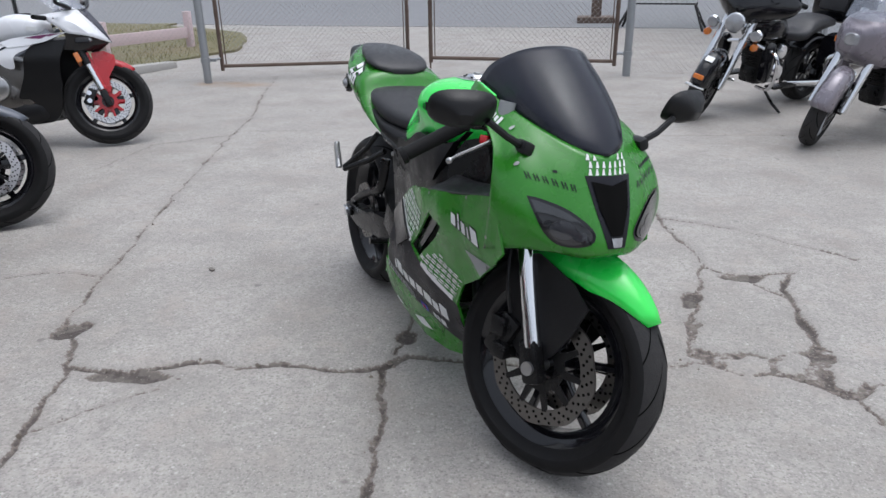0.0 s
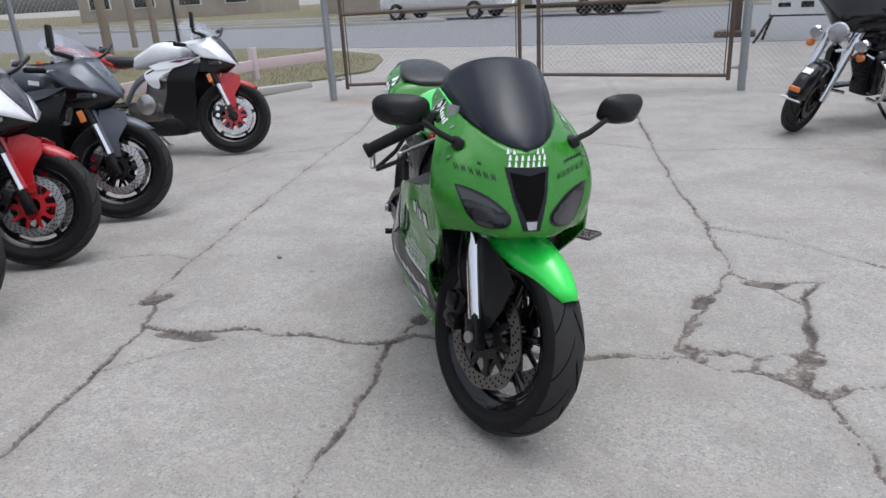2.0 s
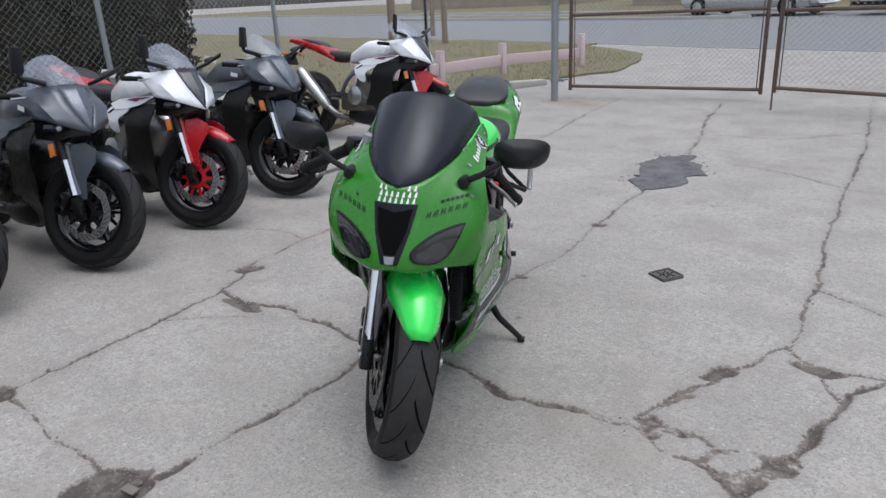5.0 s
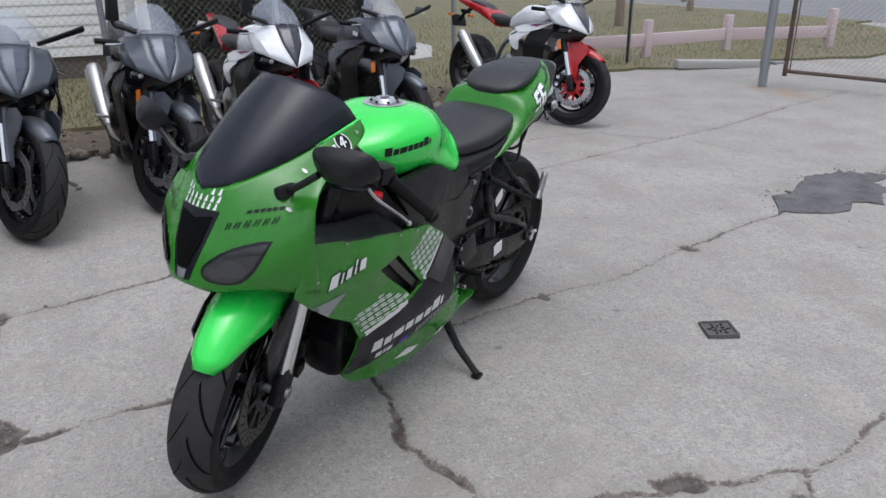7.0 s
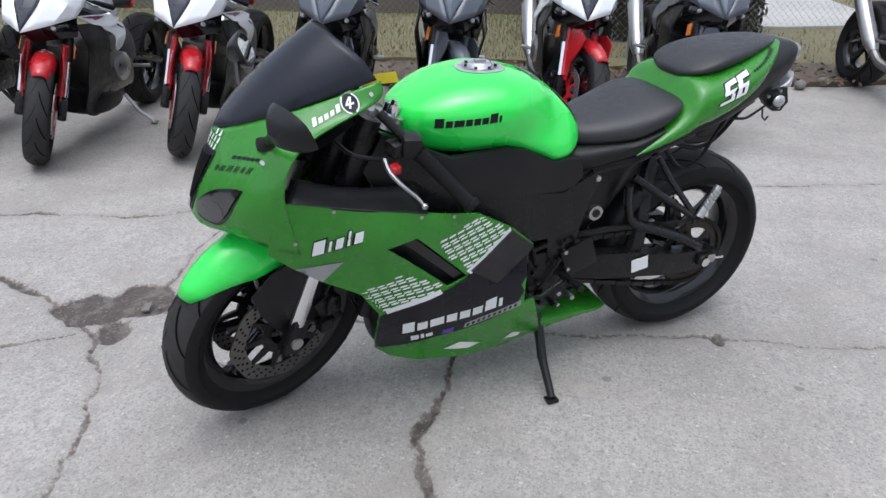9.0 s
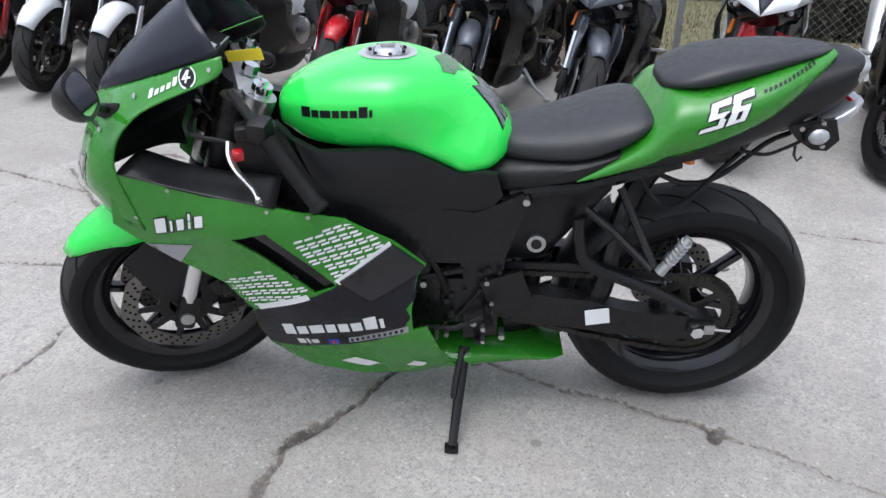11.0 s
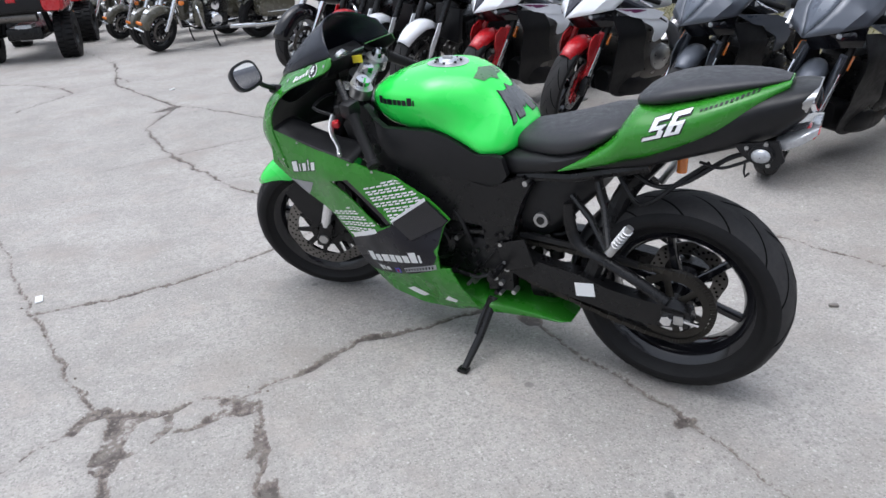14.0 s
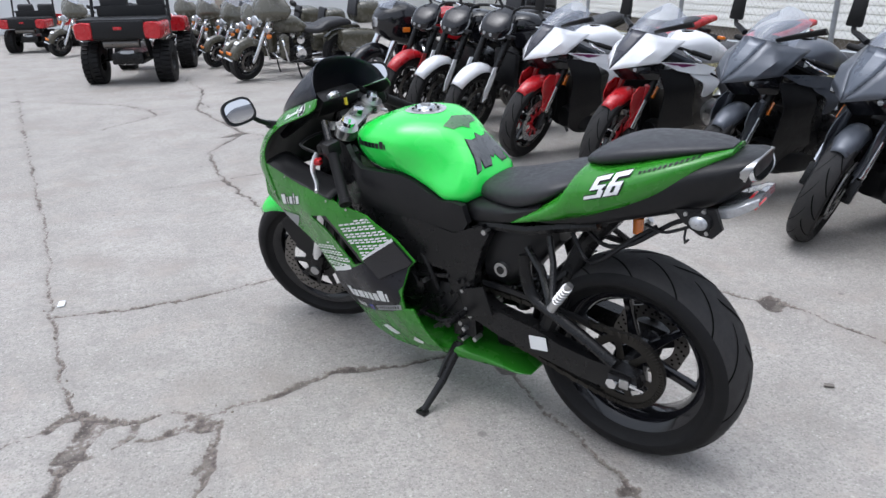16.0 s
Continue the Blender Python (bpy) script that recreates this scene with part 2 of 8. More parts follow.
def mirrored(bm):
    """The same mesh on the other side (y turned over)."""
    b = bm.copy()
    for v in b.verts:
        v.co.y = -v.co.y
    bmesh.ops.reverse_faces(b, faces=b.faces)
    return b


def join(a, b):
    me = bpy.data.meshes.new("tmp")
    b.to_mesh(me)
    b.free()
    a.from_mesh(me)
    bpy.data.meshes.remove(me)
    return a


def tree_of(*bms):
    vs, fs = [], []
    for bm in bms:
        bm.verts.ensure_lookup_table()
        bm.verts.index_update()
        k = len(vs)
        vs += [v.co.copy() for v in bm.verts]
        fs += [[k + v.index for v in f.verts] for f in bm.faces]
    return BVHTree.FromPolygons(vs, fs)


def decal(tree, outlines, ray, out=0.0015, step=0.015, bm=None):
    """Thin film laid on a body: flat outlines carried along a ray on to the surface. ray(u, v) gives a start and a way."""
    bm = bm or bmesh.new()
    for outline in outlines:
        pts, faces = fill2d(outline, (), step)
        vs = []
        for u, v in pts:
            o, d = ray(u, v)
            p, nrm, _, _ = tree.ray_cast(Vector(o), Vector(d).normalized())
            if p is None:
                vs.append(None)
                continue
            if nrm.dot(Vector(d)) > 0:
                nrm = -nrm
            vs.append(bm.verts.new(p + nrm * out))
        for t in faces:
            if all(vs[i] for i in t):
                bm.faces.new([vs[i] for i in t])
    bmesh.ops.delete(bm, geom=[v for v in bm.verts if not v.link_faces], context="VERTS")
    return bm


def from_side(sign=1):
    return lambda x, z: ((x, sign * 1.0, z), (0, -sign, 0))


def bars(x, z, widths, h, gap, slant=0.25, turn=0.0):
    """Plain blocks in place of lettering: a row of slanted bars from (x, z) on, running along -x as read from the left side."""
    out, u = [], 0.0
    c, s = math.cos(turn), math.sin(turn)
    for k, w in enumerate(widths):
        t = h * (1.0 if k in (0, len(widths) - 2) else 0.74)
        q = [(u, 0), (u + w, 0), (u + w + slant * t, t), (u + slant * t, t)]
        out.append([(x - (a * c - b * s), z + a * s + b * c) for a, b in q])
        u += w + gap
    return out

# ---- ground: one sheet, cracked concrete in the yard, coarser out to the horizon ----
def lattice(n, seed):
    r = np.random.RandomState(seed)
    return r.rand(n, n)


def value_noise(x, y, cell, seed, n=256):
    """Smooth random field over the plan."""
    g = lattice(n, seed)
    u, v = x / cell, y / cell
    i, j = np.floor(u).astype(int), np.floor(v).astype(int)
    fu, fv = u - i, v - j
    fu, fv = fu * fu * (3 - 2 * fu), fv * fv * (3 - 2 * fv)
    a, b = g[i % n, j % n], g[(i + 1) % n, j % n]
    c, d = g[i % n, (j + 1) % n], g[(i + 1) % n, (j + 1) % n]
    return (a * (1 - fu) + b * fu) * (1 - fv) + (c * (1 - fu) + d * fu) * fv


# cracks and joints of the slab: half width, then the line
CRACKS = [
    (0.0086, [(-0.19, -0.02), (-0.31, 0.31), (-0.36, 0.76), (-0.46, 0.93), (-0.55, 1.12), (-0.57, 1.25), (-0.66, 1.57), (-0.72, 1.83), (-0.83, 2.18)]),
    (0.0101, [(-0.83, 2.18), (-0.95, 2.36), (-1.04, 2.44)]),
    (0.0058, [(-1.04, 2.44), (-1.2, 2.9), (-1.3, 3.31), (-1.43, 3.75), (-1.56, 4.24), (-1.81, 5.21), (-2.0, 6.1), (-2.4, 7.2), (-2.72, 8.3)]),
    (0.0109, [(-0.83, 2.2), (-0.63, 2.2), (-0.45, 2.28), (-0.36, 2.31), (-0.29, 2.28), (-0.14, 2.34), (0.06, 2.33), (0.19, 2.36), (0.26, 2.45), (0.36, 2.44), (0.47, 2.43), (0.62, 2.44), (0.79, 2.43), (0.9, 2.46), (1.03, 2.52), (1.16, 2.54)]),
    (0.0101, [(0.19, 2.35), (0.24, 2.2), (0.27, 2.06), (0.30, 1.79), (0.32, 1.59), (0.36, 1.40)]),
    (0.0055, [(-0.55, 1.20), (-0.41, 1.22), (-0.16, 1.24), (0.10, 1.31), (0.25, 1.31), (0.36, 1.38)]),
    (0.0070, [(1.84, 1.66), (1.54, 1.69), (1.19, 1.61), (1.0, 1.55), (0.78, 1.45), (0.56, 1.29), (0.42, 1.31)]),
    (0.0094, [(0.56, 1.29), (0.45, 1.1), (0.35, 0.94), (0.21, 0.44), (0.1, 0.1)]),
    (0.0078, [(0.55, 1.2), (0.92, 0.60), (1.05, 0.2), (1.21, -0.39), (1.30, -1.11), (1.03, -1.77), (0.85, -1.59), (0.45, -0.9), (0.21, 0.44)]),
    (0.0078, [(1.03, -1.77), (1.2, -2.3), (1.46, -3.08), (1.45, -4.44), (1.88, -6.23)]),
    (0.0094, [(3.5, -4.38), (2.36, -3.76), (1.95, -3.3), (1.85, -2.9), (2.26, -2.34)]),
    (0.0095, [(1.175, 2.586), (1.19, 2.69), (1.205, 2.81), (1.245, 2.96), (1.28, 3.15), (1.32, 3.36)]),
    (0.0101, [(1.32, 3.37), (1.40, 3.30), (1.50, 3.27), (1.60, 3.33), (1.68, 3.36)]),
    (0.0110, [(1.67, 3.35), (1.60, 3.18), (1.61, 3.02), (1.604, 2.83), (1.60, 2.75)]),
    (0.0065, [(1.16, 2.555), (1.25, 2.54), (1.324, 2.516)]),
    (0.0075, [(1.373, 2.518), (1.413, 2.519), (1.472, 2.521), (1.54, 2.47), (1.60, 2.423), (1.64, 2.44), (1.71, 2.52)]),
    (0.0070, [(1.638, 2.421), (1.659, 2.348), (1.748, 2.01), (1.855, 1.61), (2.04, 0.8), (2.24, 0.05), (2.96, -2.59), (4.85, -9.8), (6.4, -15.0)]),
    (0.0062, [(1.33, 3.37), (1.19, 3.98), (0.99, 4.63), (0.74, 5.65), (0.41, 6.98), (0.0, 8.4), (-0.38, 9.7), (-0.8, 11.5)]),
    (0.0047, [(1.19, 3.97), (1.44, 3.9), (1.69, 3.75), (2.0, 3.54)]),
    (0.0028, [(1.71, 2.52), (1.856, 2.602), (2.1, 2.75), (2.6, 3.0)]),
    (0.0047, [(-1.18, 2.88), (-1.38, 2.87), (-1.51, 2.83), (-1.7, 2.7)]),
    (0.0031, [(-1.85, 5.4), (-2.3, 5.04), (-2.29, 4.34)]),
    (0.0031, [(-1.8, 5.55), (-1.33, 5.63)]),
    (0.0039, [(0.74, 5.65), (1.4, 5.81), (2.6, 6.0)]),
    (0.0039, [(0.72, 5.68), (0.3, 5.86), (-0.11, 5.88)]),
    (0.0047, [(0.2, 7.52), (-0.22, 6.95), (-0.7, 6.85)]),
    (0.0062, [(0.0, 8.4), (1.25, 8.8), (3.0, 9.3)]),
    (0.0070, [(0.21, 2.45), (0.22, 2.63), (0.2, 2.8), (0.14, 3.05), (0.12, 3.24), (0.10, 3.62), (-0.06, 4.13), (-0.2, 4.61), (-0.26, 5.0)]),
    (0.0070, [(-0.5, 5.97), (-0.6, 6.14), (-0.85, 6.8), (-1.18, 7.48), (-1.52, 8.49)]),
    (0.0031, [(-0.47, 2.12), (-0.6, 2.02), (-0.72, 1.86)]),
    (0.0055, [(1.42, 3.33), (1.51, 3.2), (1.62, 3.08)]),
    (0.0031, [(1.17, -0.24), (1.36, -0.21), (1.6, -0.15)]),
    (0.0031, [(1.13, -0.26), (0.79, -0.38), (0.39, -0.42)]),
    (0.0031, [(1.0, 0.39), (0.77, 0.41), (0.46, 0.3)]),
    (0.0055, [(0.14, -3.2), (0.23, -2.38), (0.15, -1.88), (0.09, -1.13)]),
    (0.0047, [(1.45, -3.58), (1.35, -3.21), (1.51, -3.15), (1.85, -3.07), (2.13, -3.44)]),
    (0.0039, [(4.06, -6.1), (3.84, -5.86)]),
]
# broken-out spots filled with dirt: centre, radii, turn
SPOTS = [(-1.0, 2.42, 0.075, 0.05, 60), (-0.58, 2.18, 0.14, 0.035, 4), (0.30, 1.28, 0.13, 0.10, 20), (0.40, 1.16, 0.10, 0.13, 10), (-0.56, 1.2, 0.07, 0.05, 0), (0.95, 2.487, 0.062, 0.014, 15),
         (1.46, 3.26, 0.08, 0.03, 10), (0.13, 3.25, 0.035, 0.03, 0), (-0.05, 4.12, 0.045, 0.03, 40), (1.23, 3.02, 0.03, 0.08, -20), (0.72, 2.43, 0.09, 0.02, 0), (0.22, 2.58, 0.035, 0.05, 0), (0.5, 1.3, 0.08, 0.05, 30), (1.1, -1.7, 0.12, 0.04, 30)]
# crumbled corners of the slab, open to the soil
BREAKS = [
    [(1.599, 2.423), (1.472, 2.521), (1.517, 2.553), (1.537, 2.606), (1.557, 2.648), (1.508, 2.676), (1.557, 2.686), (1.573, 2.731), (1.601, 2.754), (1.635, 2.719), (1.629, 2.624), (1.607, 2.61), (1.61, 2.541), (1.595, 2.493)],
    [(1.447, 2.54), (1.422, 2.532), (1.422, 2.624), (1.446, 2.644), (1.478, 2.663), (1.488, 2.631), (1.452, 2.614)],
    [(1.43, 2.626), (1.37, 2.642), (1.34, 2.624), (1.293, 2.599), (1.273, 2.533), (1.247, 2.543), (1.175, 2.586), (1.198, 2.648), (1.275, 2.638), (1.324, 2.652), (1.364, 2.664), (1.424, 2.65)],
    [(1.202, 2.666), (1.189, 2.687), (1.216, 2.859), (1.259, 2.833), (1.233, 2.788)],
    [(1.71, 2.518), (1.638, 2.442), (1.599, 2.423), (1.592, 2.48), (1.652, 2.484), (1.688, 2.537)],
]
PATCH = [(-0.47, 5.1), (-0.66, 5.5), (-0.67, 5.85), (-0.5, 5.97), (-0.3, 5.75), (-0.16, 5.52), (-0.15, 5.13), (-0.26, 4.95)]


def axis(lo, hi, step, far):
    core = np.concatenate([np.arange(lo - 3.0, lo - 0.001, 0.035), np.arange(lo, hi + step / 2, step), np.arange(hi + 0.04, hi + 2.5, 0.035)])
    lo, hi = core[0], core[-1]
    step = 0.035
    grow, d, p = [], step, hi
    while p < far:
        d = min(d * 1.22, 25.0)
        p += d
        grow.append(p)
    grow2, d, p = [], step, lo
    while p > -far:
        d = min(d * 1.22, 25.0)
        p -= d
        grow2.append(p)
    return np.concatenate([np.array(grow2[::-1]), core, np.array(grow)])


def crack_field(x, y):
    """Signed distance to the nearest crack: below zero inside."""
    wx = x + 0.030 * (value_noise(x, y, 0.11, 1) - 0.5) + 0.016 * (value_noise(x, y, 0.035, 2) - 0.5)
    wy = y + 0.030 * (value_noise(x, y, 0.11, 3) - 0.5) + 0.016 * (value_noise(x, y, 0.035, 4) - 0.5)
    wide = 0.35 + 1.5 * value_noise(x, y, 0.16, 5) ** 1.3
    best = np.full(x.shape, 0.5)
    for half, line in CRACKS:
        for (ax, ay), (bx, by) in zip(line, line[1:]):
            near = (x > min(ax, bx) - 0.4) & (x < max(ax, bx) + 0.4) & (y > min(ay, by) - 0.4) & (y < max(ay, by) + 0.4)
            if not near.any():
                continue
            px, py = wx[near] - ax, wy[near] - ay
            dx, dy = bx - ax, by - ay
            t = np.clip((px * dx + py * dy) / (dx * dx + dy * dy), 0, 1)
            d = np.hypot(px - t * dx, py - t * dy) - half * wide[near]
            best[near] = np.minimum(best[near], d)
    for cx, cy, rx, ry, a in SPOTS:
        c, s = math.cos(radians(a)), math.sin(radians(a))
        u, v = (wx - cx) * c + (wy - cy) * s, -(wx - cx) * s + (wy - cy) * c
        w = 0.75 + 0.6 * value_noise(x, y, 0.06, 6)
        best = np.minimum(best, (np.hypot(u / rx, v / ry) - w) * min(rx, ry))
    for loop in BREAKS:
        lx, ly = [p[0] for p in loop], [p[1] for p in loop]
        near = (x > min(lx) - 0.15) & (x < max(lx) + 0.15) & (y > min(ly) - 0.15) & (y < max(ly) + 0.15)
        px, py = x[near] + (wx[near] - x[near]) * 0.7, y[near] + (wy[near] - y[near]) * 0.7
        d, inside = np.full(px.shape, 1.0), np.zeros(px.shape, bool)
        for (ax, ay), (bx, by) in zip(loop, loop[1:] + loop[:1]):
            dx, dy = bx - ax, by - ay
            t = np.clip(((px - ax) * dx + (py - ay) * dy) / (dx * dx + dy * dy), 0, 1)
            d = np.minimum(d, np.hypot(px - ax - t * dx, py - ay - t * dy))
            inside ^= ((ay > py) != (by > py)) & (px < dx * (py - ay) / (dy if abs(dy) > 1e-9 else 1e-9) + ax)
        lumps = -0.0048 + 0.012 * (value_noise(px, py, 0.035, 9) - 0.45)
        best[near] = np.minimum(best[near], np.where(inside, np.maximum(-d, lumps), d + 0.002))
    return best


def build_ground():
    xs, ys = axis(-2.4, 2.6, 0.010, 450), axis(-1.2, 5.9, 0.010, 450)
    gx, gy = np.meshgrid(xs, ys, indexing="ij")
    x, y = gx.ravel(), gy.ravel()
    near = (np.abs(x) < 30) & (np.abs(y) < 30)
    d = np.full(x.shape, 0.5)
    d[near] = crack_field(x[near], y[near])
    d[(y < -1.2) | (y > 5.9)] -= 0.004
    z = np.zeros_like(x)
    z -= 0.012 * np.clip((0.003 - d) / 0.012, 0, 1)
    z += 0.004 * (value_noise(x, y, 0.5, 8) - 0.5) * (np.abs(x) < 6) * (np.abs(y) < 9)
    me = bpy.data.meshes.new("ground")
    nx, ny = len(xs), len(ys)
    i, j = np.meshgrid(np.arange(nx - 1), np.arange(ny - 1), indexing="ij")
    a = (i * ny + j).ravel()
    quads = np.stack([a, a + ny, a + ny + 1, a + 1], 1)
    me.vertices.add(nx * ny)
    me.vertices.foreach_set("co", np.stack([x, y, z], 1).ravel())
    me.loops.add(quads.size)
    me.loops.foreach_set("vertex_index", quads.ravel())
    me.polygons.add(len(quads))
    me.polygons.foreach_set("loop_start", np.arange(0, quads.size, 4))
    me.update()
    rust = np.exp(-((x + 2.95) / 0.40) ** 2 - ((y - 7.72) / 0.16) ** 2) * (0.5 + value_noise(x, y, 0.12, 11)) + 0.7 * np.exp(-((x + 3.3) / 0.1) ** 2 - ((y - 7.72) / 0.12) ** 2)
    me.attributes.new("rust", "FLOAT", "POINT").data.foreach_set("value", rust.astype(np.float32))
    at = me.attributes.new("crack", "FLOAT", "POINT")
    at.data.foreach_set("value", d.astype(np.float32))
    me.materials.append(concrete())
    me.shade_smooth()
    return tagged(new("ground", me), "cracked grey concrete yard with dirt-filled joints", "ground", kind="structure")


def concrete():
    m = bpy.data.materials.new("weathered_concrete")
    m.use_nodes = True
    t = m.node_tree
    b = t.nodes["Principled BSDF"]
    N, L = t.nodes.new, t.links.new
    co = N("ShaderNodeTexCoord").outputs["Object"]

    def noise_at(s, d=6.0, r=0.55):
        n = N("ShaderNodeTexNoise")
        n.inputs["Scale"].default_value, n.inputs["Detail"].default_value, n.inputs["Roughness"].default_value = s, d, r
        L(co, n.inputs["Vector"])
        return n.outputs["Fac"]

    def rng(src, lo, hi, a=0.0, c=1.0):
        r = N("ShaderNodeMapRange")
        for k, v in enumerate((lo, hi, a, c)):
            r.inputs[k + 1].default_value = v
        L(src, r.inputs[0])
        return r.outputs[0]

    def mix(f, a, c):
        x = N("ShaderNodeMix")
        x.data_type = "RGBA"
        L(f, x.inputs[0])
        for sock, v in ((x.inputs[6], a), (x.inputs[7], c)):
            if isinstance(v, tuple):
                sock.default_value = (*v, 1)
            else:
                L(v, sock)
        return x.outputs[2]

    def pebbles(s, lo, hi):
        v = N("ShaderNodeTexVoronoi")
        v.inputs["Scale"].default_value = s
        L(co, v.inputs["Vector"])
        return rng(v.outputs["Distance"], hi, lo), v.outputs["Color"]

    col = mix(rng(noise_at(0.45), 0.35, 0.65), (0.42, 0.397, 0.368), (0.335, 0.316, 0.292))
    col = mix(rng(noise_at(2.6), 0.40, 0.66, 0.0, 0.75), col, (0.265, 0.248, 0.228))
    col = mix(rng(noise_at(26.0), 0.38, 0.72, 0.0, 0.55), col, (0.25, 0.238, 0.224))
    col = mix(rng(noise_at(75.0, 3.0), 0.50, 0.64, 0.0, 0.5), col, (0.19, 0.178, 0.165))
    col = mix(rng(noise_at(120.0, 2.0), 0.56, 0.68, 0.0, 0.3), col, (0.52, 0.50, 0.47))
    pm, pc = pebbles(95.0, 0.18, 0.30)
    sel = N("ShaderNodeSeparateColor")
    L(pc, sel.inputs[0])
    light = N("ShaderNodeMath")
    light.operation = "MULTIPLY"
    L(pm, light.inputs[0])
    L(rng(sel.outputs[0], 0.80, 0.84, 0.0, 0.5), light.inputs[1])
    col = mix(light.outputs[0], col, (0.54, 0.52, 0.49))
    dark = N("ShaderNodeMath")
    dark.operation = "MULTIPLY"
    L(pm, dark.inputs[0])
    L(rng(sel.outputs[1], 0.80, 0.84, 0.0, 0.45), dark.inputs[1])
    col = mix(dark.outputs[0], col, (0.12, 0.112, 0.105))
    for size, lo, hi, channel, least, tone, much in ((48.0, 0.14, 0.30, 0, 0.88, (0.58, 0.56, 0.53), 0.55), (37.0, 0.12, 0.34, 1, 0.90, (0.15, 0.138, 0.128), 0.5), (83.0, 0.15, 0.42, 2, 0.74, (0.16, 0.148, 0.136), 0.55), (140.0, 0.2, 0.45, 0, 0.62, (0.52, 0.50, 0.475), 0.35), (125.0, 0.2, 0.45, 1, 0.66, (0.14, 0.13, 0.12), 0.5)):
        gm, gc = pebbles(size, lo, hi)
        pick = N("ShaderNodeSeparateColor")
        L(gc, pick.inputs[0])
        both = N("ShaderNodeMath")
        both.operation = "MULTIPLY"
        L(gm, both.inputs[0])
        L(rng(pick.outputs[channel], least, least + 0.03, 0.0, much), both.inputs[1])
        col = mix(both.outputs[0], col, tone)
    # rusty and damp blotches
    col = mix(rng(noise_at(5.0, 6.0, 0.65), 0.52, 0.68, 0.0, 0.45), col, (0.37, 0.325, 0.29))
    col = mix(rng(noise_at(13.0, 6.0, 0.6), 0.53, 0.68, 0.0, 0.45), col, (0.25, 0.235, 0.218))
    col = mix(rng(noise_at(1.3, 7.0, 0.65), 0.55, 0.70, 0.0, 0.5), col, (0.27, 0.235, 0.205))
    col = mix(rng(noise_at(7.0, 6.0, 0.6), 0.60, 0.70, 0.0, 0.35), col, (0.22, 0.205, 0.19))
    # oil drops and scuffs
    sp, sc = pebbles(3.2, 0.035, 0.055)
    col = mix(rng(sp, 0.0, 1.0, 0.0, 0.55), col, (0.11, 0.105, 0.10))
    at = N("ShaderNodeAttribute")
    at.attribute_name = "crack"
    ad = N("ShaderNodeMath")
    ad.operation = "ADD"
    L(at.outputs["Fac"], ad.inputs[0])
    L(rng(noise_at(60.0, 5.0), 0.25, 0.75, -0.0065, 0.0065), ad.inputs[1])
    edge = rng(ad.outputs[0], 0.0026, -0.0020)
    halo = rng(ad.outputs[0], 0.05, 0.0, 0.0, 0.28)
    col = mix(halo, col, (0.22, 0.205, 0.185))
    dirt = mix(rng(noise_at(45.0), 0.35, 0.65), (0.095, 0.075, 0.066), (0.19, 0.16, 0.14))
    dirt = mix(rng(ad.outputs[0], -0.0035, -0.008, 0.0, 0.75), dirt, (0.042, 0.035, 0.031))
    clods = rng(noise_at(16.0, 4.0), 0.50, 0.58, 0.0, 0.55)
    dirt = mix(clods, dirt, (0.17, 0.150, 0.132))
    gm, _ = pebbles(60.0, 0.15, 0.3)
    dirt = mix(rng(gm, 0.5, 1.0, 0.0, 0.45), dirt, (0.3, 0.28, 0.25))
    col = mix(edge, col, dirt)
    stain = N("ShaderNodeAttribute")
    stain.attribute_name = "rust"
    col = mix(rng(stain.outputs["Fac"], 0.1, 1.0, 0.0, 0.6), col, (0.30, 0.19, 0.11))
    L(col, b.inputs["Base Color"])
    b.inputs["Roughness"].default_value = 0.72
    b.inputs["Specular IOR Level"].default_value = 0.5
    h = N("ShaderNodeMath")
    h.operation = "ADD"
    L(rng(noise_at(70.0, 4.0), 0.2, 0.8), h.inputs[0])
    L(rng(pm, 0.0, 1.0, 0.0, 0.5), h.inputs[1])
    bp = N("ShaderNodeBump")
    bp.inputs["Strength"].default_value, bp.inputs["Distance"].default_value = 0.55, 0.004
    L(h.outputs[0], bp.inputs["Height"])
    L(bp.outputs[0], b.inputs["Normal"])
    return m


ground = build_ground()

# ---- yard, fence, street ----
ASPHALT = material("street_asphalt", (0.20, 0.205, 0.215), 0.9, grain=0.4, scale=30, tint=(0.16, 0.163, 0.17), bump=0.2)
PATCHMAT = material("asphalt_patch", (0.060, 0.058, 0.062), 0.95, grain=0.9, scale=70, tint=(0.165, 0.16, 0.165), bump=1.0, speck=0.6)
GALV = material("galvanised_pipe", (0.36, 0.38, 0.40), 0.45, metal=0.6, grain=0.4, scale=20, tint=(0.24, 0.25, 0.26))
RUST = material("rusty_pipe", (0.16, 0.115, 0.09), 0.75, metal=0.25, grain=0.7, scale=25, tint=(0.09, 0.065, 0.055))
WIRE = material("fence_wire", (0.42, 0.41, 0.40), 0.5, metal=0.5, grain=0.4, scale=30, tint=(0.2, 0.17, 0.15))
SOIL = material("dry_leaf_soil", (0.060, 0.050, 0.040), 0.95, grain=0.8, scale=25, tint=(0.13, 0.10, 0.075), bump=1.0)
TURF = material("worn_turf_soil", (0.105, 0.11, 0.045), 0.95, grain=0.8, scale=10, tint=(0.19, 0.155, 0.095), bump=1.0)
BLADE = material("dry_grass_blade", (0.10, 0.125, 0.035), 0.8, grain=0.7, scale=3, tint=(0.23, 0.19, 0.10))
PINK = material("faded_pink_rail", (0.62, 0.50, 0.52), 0.7, grain=0.3, scale=12, tint=(0.5, 0.4, 0.41))
